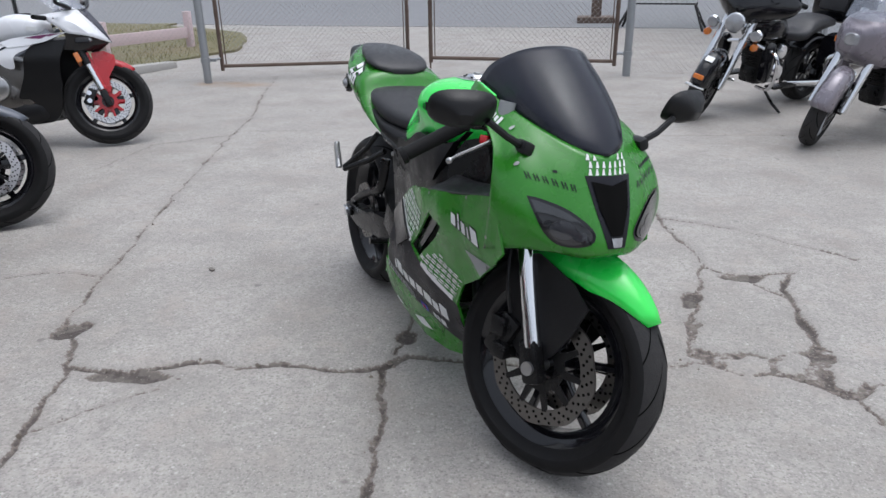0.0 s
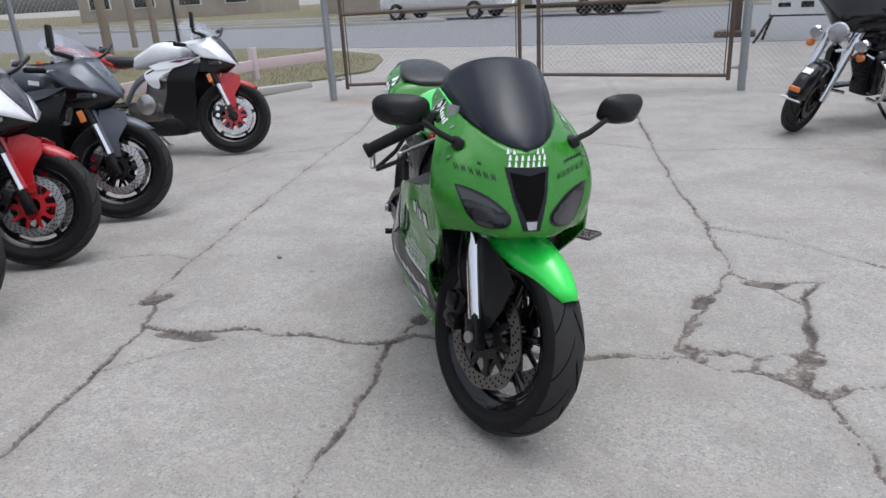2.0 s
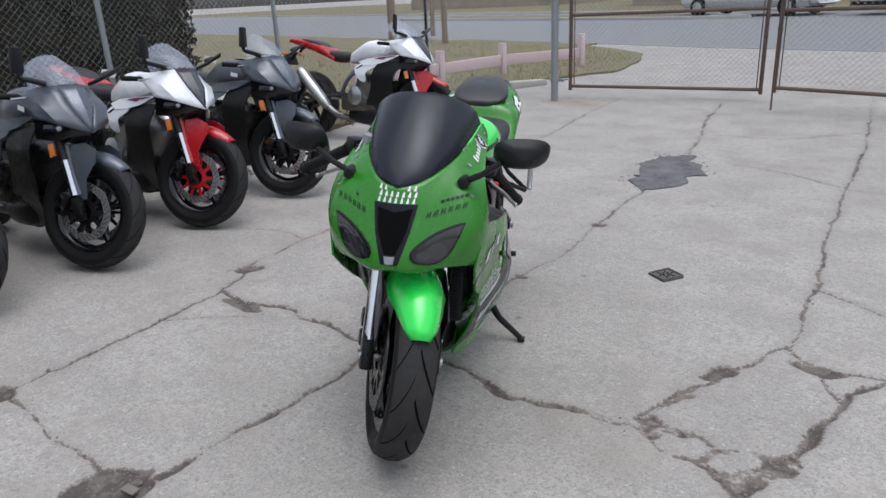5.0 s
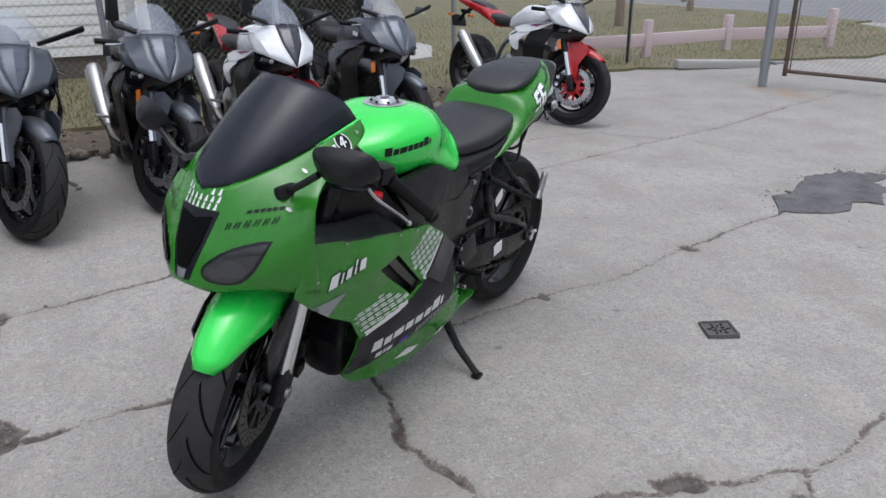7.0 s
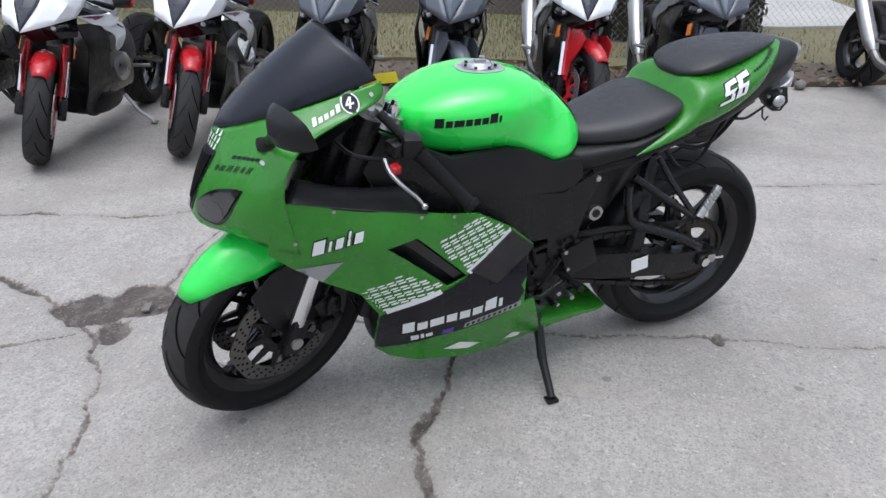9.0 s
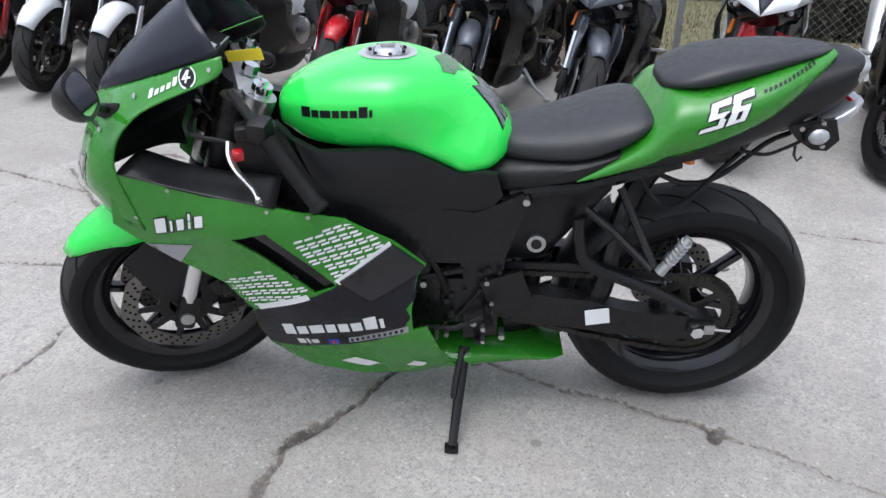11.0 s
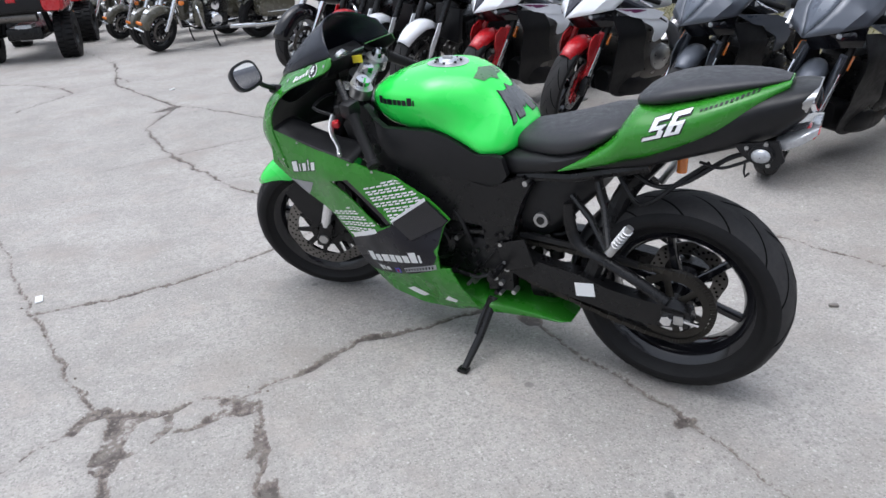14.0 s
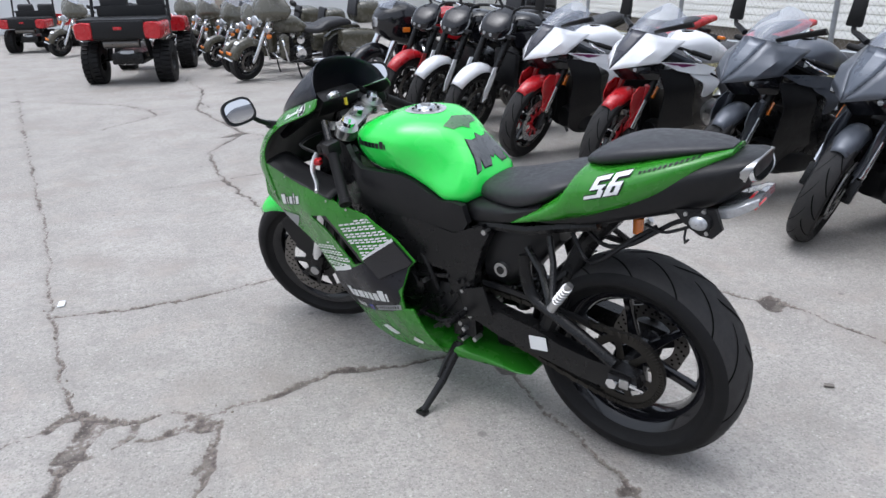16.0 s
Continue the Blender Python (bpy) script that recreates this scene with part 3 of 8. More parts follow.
KERB = material("kerb_concrete", (0.45, 0.44, 0.42), 0.9, grain=0.4, scale=12, bump=0.3)
SIDING = material("cream_siding", (0.90, 0.90, 0.885), 0.5, grain=0.12, scale=6, tint=(0.80, 0.80, 0.775))
BLOCK = material("foundation_block", (0.15, 0.13, 0.11), 0.9, grain=0.4, scale=8, bump=0.4)
HEDGE = material("dark_evergreen", (0.022, 0.028, 0.018), 0.8, grain=0.6, scale=10, tint=(0.045, 0.042, 0.03))
STONE = material("field_stone", (0.21, 0.19, 0.17), 0.85, grain=0.7, scale=25, tint=(0.10, 0.09, 0.08), bump=0.4)
IRON = material("cast_iron", (0.13, 0.125, 0.125), 0.7, metal=0.4, grain=0.6, scale=60, tint=(0.12, 0.105, 0.10), bump=0.5)
TIMBER = material("weathered_post", (0.25, 0.20, 0.15), 0.9, grain=0.6, scale=15, tint=(0.16, 0.13, 0.10))
WALLW = material("white_metal_wall", (0.74, 0.76, 0.78), 0.5, grain=0.15, scale=4)
BRICK = material("pale_brick", (0.42, 0.36, 0.30), 0.85, grain=0.5, scale=12)
GLASSD = material("dark_window", (0.02, 0.022, 0.026), 0.08, coat=0.5)


def flat_piece(name, outline, z, mat, label, category, thick=0.05, step=0.6, wob=0.0, kind="structure"):
    bm = sheet(outline, None, (), step, thick, place=lambda x, y, d: (x, y, z - d + (wob * (noise.noise(Vector((x * 1.3, y * 1.3, 0)))) if d == 0 else 0)))
    return tagged(part(name, bm, mat), label, category, kind=kind)


def ragged(outline, step, amount, scale=3.0):
    return [(x + amount * noise.noise(Vector((x * scale, y * scale, 1.0))) + amount * 0.5 * noise.noise(Vector((x * scale * 3, y * scale * 3, 2.0))), y + amount * noise.noise(Vector((x * scale, y * scale, 5.0))) + amount * 0.5 * noise.noise(Vector((x * scale * 3, y * scale * 3, 7.0)))) for x, y in dense(outline, step, True)]


bm = sheet(ragged(PATCH, 0.02, 0.13, 9.0), None, (), 0.022, 0.03, place=lambda x, y, d: (x, y, 0.002 - d + (0.016 * abs(noise.noise(Vector((x * 17, y * 17, 0)))) + 0.012 * abs(noise.noise(Vector((x * 41, y * 41, 3)))) if d == 0 else 0)))
tagged(part("asphalt_patch", bm, PATCHMAT, smooth=20), "dark rough asphalt patch in the concrete", "patch", kind="structure")
bm = bmesh.new()
rnd = random.Random(77)
for _ in range(110):
    q, r = rnd.choice(PATCH), rnd.uniform(0.004, 0.010)
    c = Vector((q[0] + rnd.gauss(0, 0.05), q[1] + rnd.gauss(0, 0.05), 0.003))
    vs = [bm.verts.new(c + Vector((r * rnd.uniform(0.6, 1.2) * math.cos(a), r * rnd.uniform(0.6, 1.2) * math.sin(a), 0))) for a in (0.2, 1.7, 3.3, 4.9)]
    tip = bm.verts.new(c + Vector((0, 0, r * 0.7)))
    for k in range(4):
        bm.faces.new((vs[k], vs[(k + 1) % 4], tip))
tagged(part("asphalt_crumbs", bm, PATCHMAT, smooth=0), "loose asphalt crumbs round the patch", "debris", kind="stuff")
flat_piece("road", [(-120, 17.5), (-14, 16.2), (-5.2, 15.0), (2, 14.6), (60, 12), (60, 26), (-2, 29.5), (-14, 31), (-120, 45)], 0.006, ASPHALT, "grey asphalt street beyond the gate", "road", 0.05, 6.0)
flat_piece("lawn", ragged([(-5.0, 6.9), (-4.75, 8.0), (-4.65, 9.2), (-4.45, 10.6), (-5.2, 12.6), (-7.5, 14.5), (-14, 15.6), (-60, 16.4), (-60, 3.0), (-9, 3.0), (-4.9, 3.2), (-4.55, 4.8)], 0.3, 0.25, 1.2), 0.03, TURF, "worn brownish lawn by the fence", "lawn", 0.05, 0.5, 0.02)
flat_piece("planting_strip", [(-2.75, -1.2), (-3.05, 0.5), (-3.5, 2.6), (-3.85, 4.6), (-4.55, 6.2), (-5.0, 6.9), (-4.55, 4.8), (-4.9, 3.2), (-5.4, 1.7), (-4.6, 0.5), (-4.3, -6.0), (-1.6, -6.0)], 0.045, SOIL, "strip of dry leaves and soil behind the parked row", "soil", 0.09, 0.12, 0.03)
flat_piece("back_lawn", ragged([(-3.75, 0.0), (-4.05, 1.7), (-4.35, 3.2), (-8.9, 3.2), (-14.2, 3.2), (-14.2, 1.9), (-7.15, 1.9), (-7.15, -30.0), (-4.2, -30.0), (-3.2, -6.0), (-3.3, -2.4)], 0.2, 0.08, 1.6), 0.078, TURF, "thin worn grass between leaves and house", "lawn", 0.05, 0.25, 0.02)
flat_piece("path", [(-6.6, 3.4), (-6.75, 4.8), (-7.0, 5.5), (-8.3, 6.0), (-10.5, 5.9), (-11.6, 5.55), (-11.6, 3.4)], 0.06, KERB, "pale concrete path slab in the lawn", "path", 0.08, 0.5)
flat_piece("far_lawn", [(-120, 46), (-15, 31.6), (-3, 30.1), (60, 26.5), (60, 70), (-120, 90)], 0.05, TURF, "brown verge across the street", "lawn", 0.06, 8.0, 0.05)
flat_piece("street_island", [(-30, 27.5), (-13, 25.6), (-9.5, 26.0), (-13, 28.5), (-30, 31)], 0.06, TURF, "grass island in the street", "lawn", 0.06, 1.5, 0.03)


def kerb_line(name, pts, label, w=0.15, h=0.12):
    bm = bmesh.new()
    for a, b in zip(pts, pts[1:]):
        d = Vector((b[0] - a[0], b[1] - a[1], 0))
        box(d.length, w, h + 0.06, Matrix.Translation(((a[0] + b[0]) / 2, (a[1] + b[1]) / 2, h / 2 - 0.03)) @ pose(0, 0, 0, 0, 0, math.degrees(math.atan2(d.y, d.x))), 0.02, bm=bm)
    return tagged(part(name, bm, KERB), label, "kerb", kind="structure")


kerb_line("kerb", [(-3, 30.0), (-15, 31.5), (-120, 46)], "concrete kerb across the street")
kerb_line("kerb_island", [(-30, 27.4), (-13, 25.5), (-9.4, 26.0), (-13, 28.6)], "kerb round the grass island")
kerb_line("kerb_east", [(-3, 30.0), (60, 26.4)], "concrete kerb across the street")
st = box(1.15, 0.16, 0.1, Matrix.Translation((-4.55, 8.35, 0.05)) @ pose(0, 0, 0, 0, 2, 74), 0.025)
tagged(part("kerb_stone", st, KERB), "loose broken kerb stone at the lawn edge", "kerb stone")


# grass: thin blades over the near lawn
def grass():
    bm = bmesh.new()
    rnd = random.Random(4)
    lawn = [(-5.05, 7.0), (-4.8, 8.0), (-4.7, 9.2), (-4.5, 10.6), (-5.25, 12.5), (-7.5, 14.3), (-14, 15.3), (-14, 3.3), (-5.0, 3.3), (-4.6, 4.8)]
    n = 0
    while n < 15000:
        x, y = rnd.uniform(-14, -4.4), rnd.uniform(3.2, 15.5)
        if not inside((x, y), lawn) or (-11.7 < x < -6.5 and 3.3 < y < 6.1 and inside((x, y), [(-6.6, 3.4), (-6.75, 4.8), (-7.0, 5.5), (-8.3, 6.0), (-10.5, 5.9), (-11.6, 5.55), (-11.6, 3.4)])):
            continue
        n += 1
        if rnd.random() > (1.0 if x > -8 else 0.5):
            continue
        a, h, l = rnd.uniform(0, 6.28), rnd.uniform(0.025, 0.075), rnd.uniform(-0.03, 0.03)
        c, s = math.cos(a) * 0.005, math.sin(a) * 0.005
        bm.faces.new([bm.verts.new((x - c, y - s, 0.02)), bm.verts.new((x + c, y + s, 0.02)), bm.verts.new((x + l, y + l * 0.5, 0.03 + h))])
    for _ in range(24000):
        x, y = rnd.uniform(-7.1, -3.2), rnd.uniform(-8.0, 3.1)
        if not inside((x, y), [(-3.75, 0.0), (-4.05, 1.7), (-4.35, 3.1), (-7.1, 3.1), (-7.1, -8.0), (-3.3, -8.0), (-3.3, -2.4)]):
            continue
        a, h, l = rnd.uniform(0, 6.28), rnd.uniform(0.02, 0.06), rnd.uniform(-0.03, 0.03)
        c, s = math.cos(a) * 0.005, math.sin(a) * 0.005
        bm.faces.new([bm.verts.new((x - c, y - s, 0.07)), bm.verts.new((x + c, y + s, 0.07)), bm.verts.new((x + l, y + l * 0.5, 0.075 + h))])
    return tagged(part("grass", bm, BLADE, smooth=0), "short dry grass blades on the lawn", "grass", kind="stuff")


grass()


def leaves():
    """Dead leaves and chips over the planting strip."""
    bm = bmesh.new()
    rnd = random.Random(9)
    zone = [(-2.55, -1.4), (-2.85, 0.5), (-3.3, 2.6), (-3.7, 4.6), (-4.4, 6.3), (-5.0, 7.2), (-4.6, 4.8), (-4.35, 3.2), (-4.05, 1.7), (-3.75, 0.0), (-3.3, -2.4), (-2.7, -5.8), (-1.5, -5.8)]
    for _ in range(11000):
        x, y = rnd.uniform(-5.4, -1.5), rnd.uniform(-5.8, 7.2)
        if not inside((x, y), zone):
            continue
        q = Matrix.Translation((x, y, rnd.uniform(0.03, 0.075))) @ pose(0, 0, 0, rnd.uniform(-50, 50), rnd.uniform(-50, 50), rnd.uniform(0, 360))
        r = rnd.uniform(0.015, 0.035)
        bm.faces.new([bm.verts.new(q @ Vector(p)) for p in ((-r, 0, 0), (0, -r * 0.55, 0.006), (r, 0, 0), (0, r * 0.55, 0.006))])
    return tagged(part("dead_leaves", bm, material("dead_leaves", (0.10, 0.07, 0.048), 0.9, grain=0.9, scale=6, tint=(0.24, 0.175, 0.125)), smooth=0), "scattered dead leaves on the soil strip", "leaves", kind="stuff")


leaves()


def stones():
    rnd = random.Random(3)
    base = None
    line = spline([(-1.35, -5.5, 0), (-2.55, -1.2, 0), (-2.95, 0.4, 0), (-3.4, 2.4, 0), (-3.8, 4.5, 0)], 46)
    for p in line:
        m = Matrix.Translation((p.x + rnd.uniform(-0.08, 0.08), p.y + rnd.uniform(-0.04, 0.04), 0.04)) @ pose(0, 0, 0, rnd.uniform(-15, 15), rnd.uniform(-15, 15), rnd.uniform(0, 360)) @ Matrix.Diagonal((rnd.uniform(0.6, 1.3), rnd.uniform(0.6, 1.1), rnd.uniform(0.6, 1.0), 1))
        if base is None:
            bm = bmesh.new()
            bmesh.ops.create_icosphere(bm, subdivisions=2, radius=0.055)
            for v in bm.verts:
                v.co *= 1 + 0.25 * noise.noise(v.co * 14)
                v.co.z *= 0.7
            base = tagged(part("edging_stone", bm, STONE, smooth=50), "rough field stone edging the planting strip", "stone", "edging stones")
            base.matrix_world = m
        else:
            o = base.copy()
            scene.collection.objects.link(o)
            o.matrix_world = m


stones()

# drain cover in the yard
dr = thing("drain_cover", Matrix.Translation((0.635, 3.69, 0.002)) @ pose(0, 0, 0, 1.5, -1, -22) @ Matrix.Scale(0.84, 4), "small square cast-iron drain cover set in the concrete", "drain cover")
part("plate", box(0.136, 0.136, 0.016, bevel=0.004), IRON, dr)
for x, y, w, h in ((0, 0.062, 0.130, 0.010), (0, -0.062, 0.130, 0.010), (0.062, 0, 0.010, 0.112), (-0.062, 0, 0.010, 0.112)):
    part("rim", box(w, h, 0.008, Matrix.Translation((x, y, 0.011)), 0.002), IRON, dr)
# slots are thin black bars on the plate, painting the shade in them
for k in range(12):
    a = k * math.pi / 6
    r = 0.040 if k % 2 else 0.022
    part("slot", box(0.020, 0.007, 0.003, Matrix.Translation((r * math.cos(a), r * math.sin(a), 0.0085)) @ pose(0, 0, 0, 0, 0, math.degrees(a))), HOLLOWSHADE, dr)

# small litter
for x, y, s in ((1.83, 1.55, 0.05), (-0.75, 3.0, 0.03), (0.35, 1.33, 0.05), (1.0, -2.5, 0.05)):
    bm = box(s, s * 0.55, 0.006, bevel=0.001)
    ob = tagged(part("paper_scrap" if s == 0.05 else "stone_chip", bm, WHITE if s == 0.05 and x > 0.9 else STONE), "small pale scrap lying on the concrete", "litter")
    ob.matrix_world = pose(x, y, 0.006, 4, 3, x * 50)


def debris():
    """Chips of stone, soil and leaf lying along the cracks."""
    bm = bmesh.new()
    rnd = random.Random(31)
    for half, line in CRACKS:
        for (ax, ay), (bx, by) in zip(line, line[1:]):
            if min(ay, by) < -1.5 or max(ay, by) > 6.5:
                continue
            for _ in range(int(7 * math.hypot(bx - ax, by - ay) * half / 0.007) + 1):
                t = rnd.random()
                x, y = ax + (bx - ax) * t + rnd.gauss(0, 0.02), ay + (by - ay) * t + rnd.gauss(0, 0.02)
                r = rnd.uniform(0.002, 0.006) if rnd.random() < 0.9 else rnd.uniform(0.008, 0.014)
                a = rnd.uniform(0, 6.28)
                q = [(x + r * rnd.uniform(0.6, 1.2) * math.cos(a + k * 1.57), y + r * rnd.uniform(0.6, 1.2) * math.sin(a + k * 1.57)) for k in range(4)]
                low = [bm.verts.new((*p, -0.004)) for p in q]
                top = bm.verts.new((x, y, r * rnd.uniform(0.4, 0.9)))
                for k in range(4):
                    bm.faces.new((low[k], low[(k + 1) % 4], top))
    return tagged(part("debris", bm, material("crack_debris", (0.30, 0.27, 0.235), 0.9, grain=0.9, scale=25, tint=(0.09, 0.07, 0.055)), smooth=0), "stone chips and soil crumbs along the cracks", "debris", kind="stuff")


debris()


def wire_panel(a, b, z0, z1, cell=0.058, r=0.0010, mat=WIRE, parent=None, name="wire_mesh"):
    """Chain-link: two families of slanting wires between two posts."""
    a, b = Vector((*a, 0)), Vector((*b, 0))
    w, h = (b - a).length, z1 - z0
    d = (b - a) / w
    side = Vector((-d.y, d.x, 0))
    bm = bmesh.new()
    for fam in (1, -1):
        u = -h
        while u < w + h:
            p, q = (u, 0.0), (u + h, h)
            if fam < 0:
                p, q = (u + h, 0.0), (u, h)
            (u0, v0), (u1, v1) = p, q
            t0, t1 = 0.0, 1.0
            if u1 != u0:
                ta, tb = sorted(((0 - u0) / (u1 - u0), (w - u0) / (u1 - u0)))
                t0, t1 = max(t0, ta), min(t1, tb)
            if t1 > t0 + 0.01:
                f = lambda t: a + d * (u0 + (u1 - u0) * t) + Vector((0, 0, z0 + v0 + (v1 - v0) * t)) + side * 0.0015 * fam
                tube([f(t0), f(t1)], r, 3, bm)
            u += cell * 1.414 * 0.72
    ob = part(name, bm, mat, parent, smooth=0)
    return ob


def fence(points, height, label, post_mat=GALV, rail=True, z0=0.03):
    root = thing("chain_link_fence", Matrix(), label, "fence", "yard fence")
    for p in points:
        part("post", cyl((p[0], p[1], 0), (p[0], p[1], height + 0.05), 0.024, 10), post_mat, root)
    for a, b in zip(points, points[1:]):
        w = wire_panel(a, b, z0, height, parent=root)
        w["kind"] = "stuff"
        if rail:
            part("top_rail", cyl((*a, height), (*b, height), 0.018, 8), post_mat, root)
    return root


fence([(-3.3, 7.77), (-5.35, 7.55)], 1.7, "galvanised chain-link fence panel beside the gate")
fence([(-5.35, 7.55), (-4.75, 4.9), (-4.3, 3.0), (-4.0, 1.6), (-3.95, -0.6), (-3.9, -2.8), (-3.85, -5.0), (-3.8, -7.4), (-3.8, -10)], 1.7, "chain-link fence running behind the parked row")
fence([(1.26, 8.7), (3.4, 9.25), (5.6, 9.8)], 1.7, "galvanised chain-link fence panel east of the gate")
for x, y in ((-3.3, 7.77), (1.26, 8.7)):
    post = thing("gate_post", Matrix.Translation((x, y, 0)), "galvanised steel gate post with hinge clamps", "post", "gate posts")
    part("pipe", cyl((0, 0, 0), (0, 0, 2.1), 0.043, 14), GALV, post)
    for z in (0.22, 1.25):
        part("hinge_clamp", cyl((0, 0, z), (0, 0, z + 0.05), 0.052, 12), GALV, post)
        part("hinge_bolt", box(0.12, 0.03, 0.03, Matrix.Translation((0.06 if x < 0 else -0.06, 0.03, z + 0.025)), 0.006), GALV, post)


def gate(hinge, a, b, z0, z1, label, rod):
    root = thing("chain_link_gate", Matrix(), label, "gate", "driveway gate")
    A, B = Vector((*a, 0)), Vector((*b, 0))
    zl = z0 if isinstance(z0, tuple) else (z0, z0)
    up = Vector((0, 0, 1))
    for n, p, z in (("hinge_stile", A, zl[0]), ("free_stile", B, zl[1])):
        part(n, cyl(p + up * (z - 0.05), p + up * z1, 0.022, 10), RUST, root, "rusty gate stile")
        for k in range(4):
            q = p + up * (z + 0.12 + 0.22 * k)
            part("tie_band", cyl(q, q + up * 0.02, 0.026, 10), RUST, root)
    part("bottom_rail", cyl(A + up * zl[0], B + up * zl[1], 0.019, 10), RUST, root, "rusty bottom rail")
    part("middle_rail", cyl(A + up * 0.98, B + up * 0.98, 0.019, 10), RUST, root)
    part("top_rail", cyl(A + up * z1, B + up * z1, 0.019, 10), RUST, root)
    d = (B - A).normalized() * 0.045
    for p, z in ((A + d, zl[0]), (B - d, zl[1])):
        part("tension_bar", cyl(p + up * z, p + up * z1, 0.006, 6), RUST, root)
    w = wire_panel(a, b, min(zl) + 0.02, z1, r=0.0017, parent=root)
    w["kind"] = "stuff"
    for z in (0.245, 1.275):
        part("hinge_strap", cyl(A + up * z, Vector((*hinge, z)), 0.014, 8), GALV, root)
    if rod:
        part("drop_rod", cyl(B + up * 0.02 + Vector((0, -0.03, 0)), B + up * 1.2 + Vector((0, -0.03, 0)), 0.01, 8), RUST, root)
    return root


gate((-3.3, 7.77), (-3.2, 7.95), (-1.27, 8.85), (0.16, 0.12), 1.75, "rust-brown chain-link gate leaf standing slightly open", False)
gate((1.26, 8.7), (1.12, 8.68), (-0.86, 8.22), (0.16, 0.24), 1.75, "rust-brown chain-link gate leaf with drop rod", True)


def rail_fence():
    root = thing("low_rail_fence", Matrix(), "low faded pink timber rail fence on the lawn", "fence")
    pts = [(-5.75, 6.6), (-5.7, 8.1), (-5.75, 9.5), (-5.25, 10.9)]
    for k, p in enumerate(pts):
        part("post", box(0.10, 0.10, 0.52 if k < 3 else 0.62, Matrix.Translation((*p, 0.25)), 0.012), PINK, root)
    for a, b in zip(pts, pts[1:]):
        d = Vector((b[0] - a[0], b[1] - a[1], 0))
        part("rail", box(d.length - 0.1, 0.045, 0.16, Matrix.Translation(((a[0] + b[0]) / 2, (a[1] + b[1]) / 2, 0.25)) @ pose(0, 0, 0, 0, 0, math.degrees(math.atan2(d.y, d.x))), 0.008), PINK, root)


rail_fence()


# house with lapped siding behind the row
def house():
    root = thing("house", Matrix(), "cream house wall with lapped siding on a block foundation", "house")
    x0, wide, mid = -7.0, 32.0, -14.25
    part("foundation", box(0.26, wide, 0.44, Matrix.Translation((x0 - 0.19, mid, 0.16)), 0.01), BLOCK, root)
    part("gable_foundation", box(7.0, 0.26, 0.44, Matrix.Translation((x0 - 3.6, 1.6, 0.16)), 0.01), BLOCK, root)
    wall = part("wall", box(0.25, wide, 3.5, Matrix.Translation((x0 - 0.17, mid, 2.1))), SIDING, root)
    part("gable_wall", box(7.0, 0.25, 3.5, Matrix.Translation((x0 - 3.6, 1.62, 2.1))), SIDING, root)
    board = bmesh.new()
    box(0.018, wide, 0.128, pose(0, 0, 0, 0, -5.5, 0), 0.003, bm=board)
    first = part("siding_board", board, SIDING, wall)
    for k in range(27):
        o = first if k == 0 else first.copy()
        if k:
            scene.collection.objects.link(o)
        o.matrix_local = Matrix.Translation((x0 - 0.034, mid, 0.40 + 0.115 * k))
    gb = bmesh.new()
    box(7.0, 0.018, 0.128, pose(0, 0, 0, -5.5, 0, 0), 0.003, bm=gb)
    g0 = part("gable_board", gb, SIDING, wall)
    for k in range(27):
        o = g0 if k == 0 else g0.copy()
        if k:
            scene.collection.objects.link(o)
        o.matrix_local = Matrix.Translation((x0 - 3.6, 1.755, 0.40 + 0.115 * k))
    part("corner_trim", box(0.10, 0.10, 3.5, Matrix.Translation((x0 - 0.03, 1.76, 2.1)), 0.008), PEARL, root)
    part("roof", box(7.2, wide + 0.2, 0.2, Matrix.Translation((x0 - 3.62, mid + 0.05, 3.98)), 0.02), ASPHALT, root)


house()


def hedge():
    root = thing("hedge", Matrix(), "dense dark evergreen hedge behind the fence", "hedge")
    core = box(1.0, 2.2, 1.75, Matrix.Translation((-5.75, 3.05, 0.88)), 0.15)
    part("core", core, HEDGE, root)
    bm = bmesh.new()
    rnd = random.Random(12)
    for _ in range(9000):
        f = rnd.random()
        if f < 0.55:
            p = Vector((-5.22 + rnd.uniform(-0.05, 0.09), rnd.uniform(1.95, 4.15), rnd.uniform(0.05, 1.8)))
        elif f < 0.8:
            p = Vector((rnd.uniform(-6.2, -5.2), 4.15 + rnd.uniform(-0.05, 0.09), rnd.uniform(0.05, 1.8)))
        else:
            p = Vector((rnd.uniform(-6.2, -5.2), rnd.uniform(1.95, 4.15), 1.76 + rnd.uniform(-0.03, 0.1)))
        q = Matrix.Translation(p) @ pose(0, 0, 0, rnd.uniform(0, 360), rnd.uniform(0, 360), rnd.uniform(0, 360))
        r = rnd.uniform(0.03, 0.06)
        bm.faces.new([bm.verts.new(q @ Vector(c)) for c in ((-r, 0, 0), (0, -r * 0.3, 0), (r, 0, 0), (0, r * 0.3, 0))])
    sp = part("sprays", bm, HEDGE, root, smooth=0)
    sp["kind"] = "stuff"


hedge()

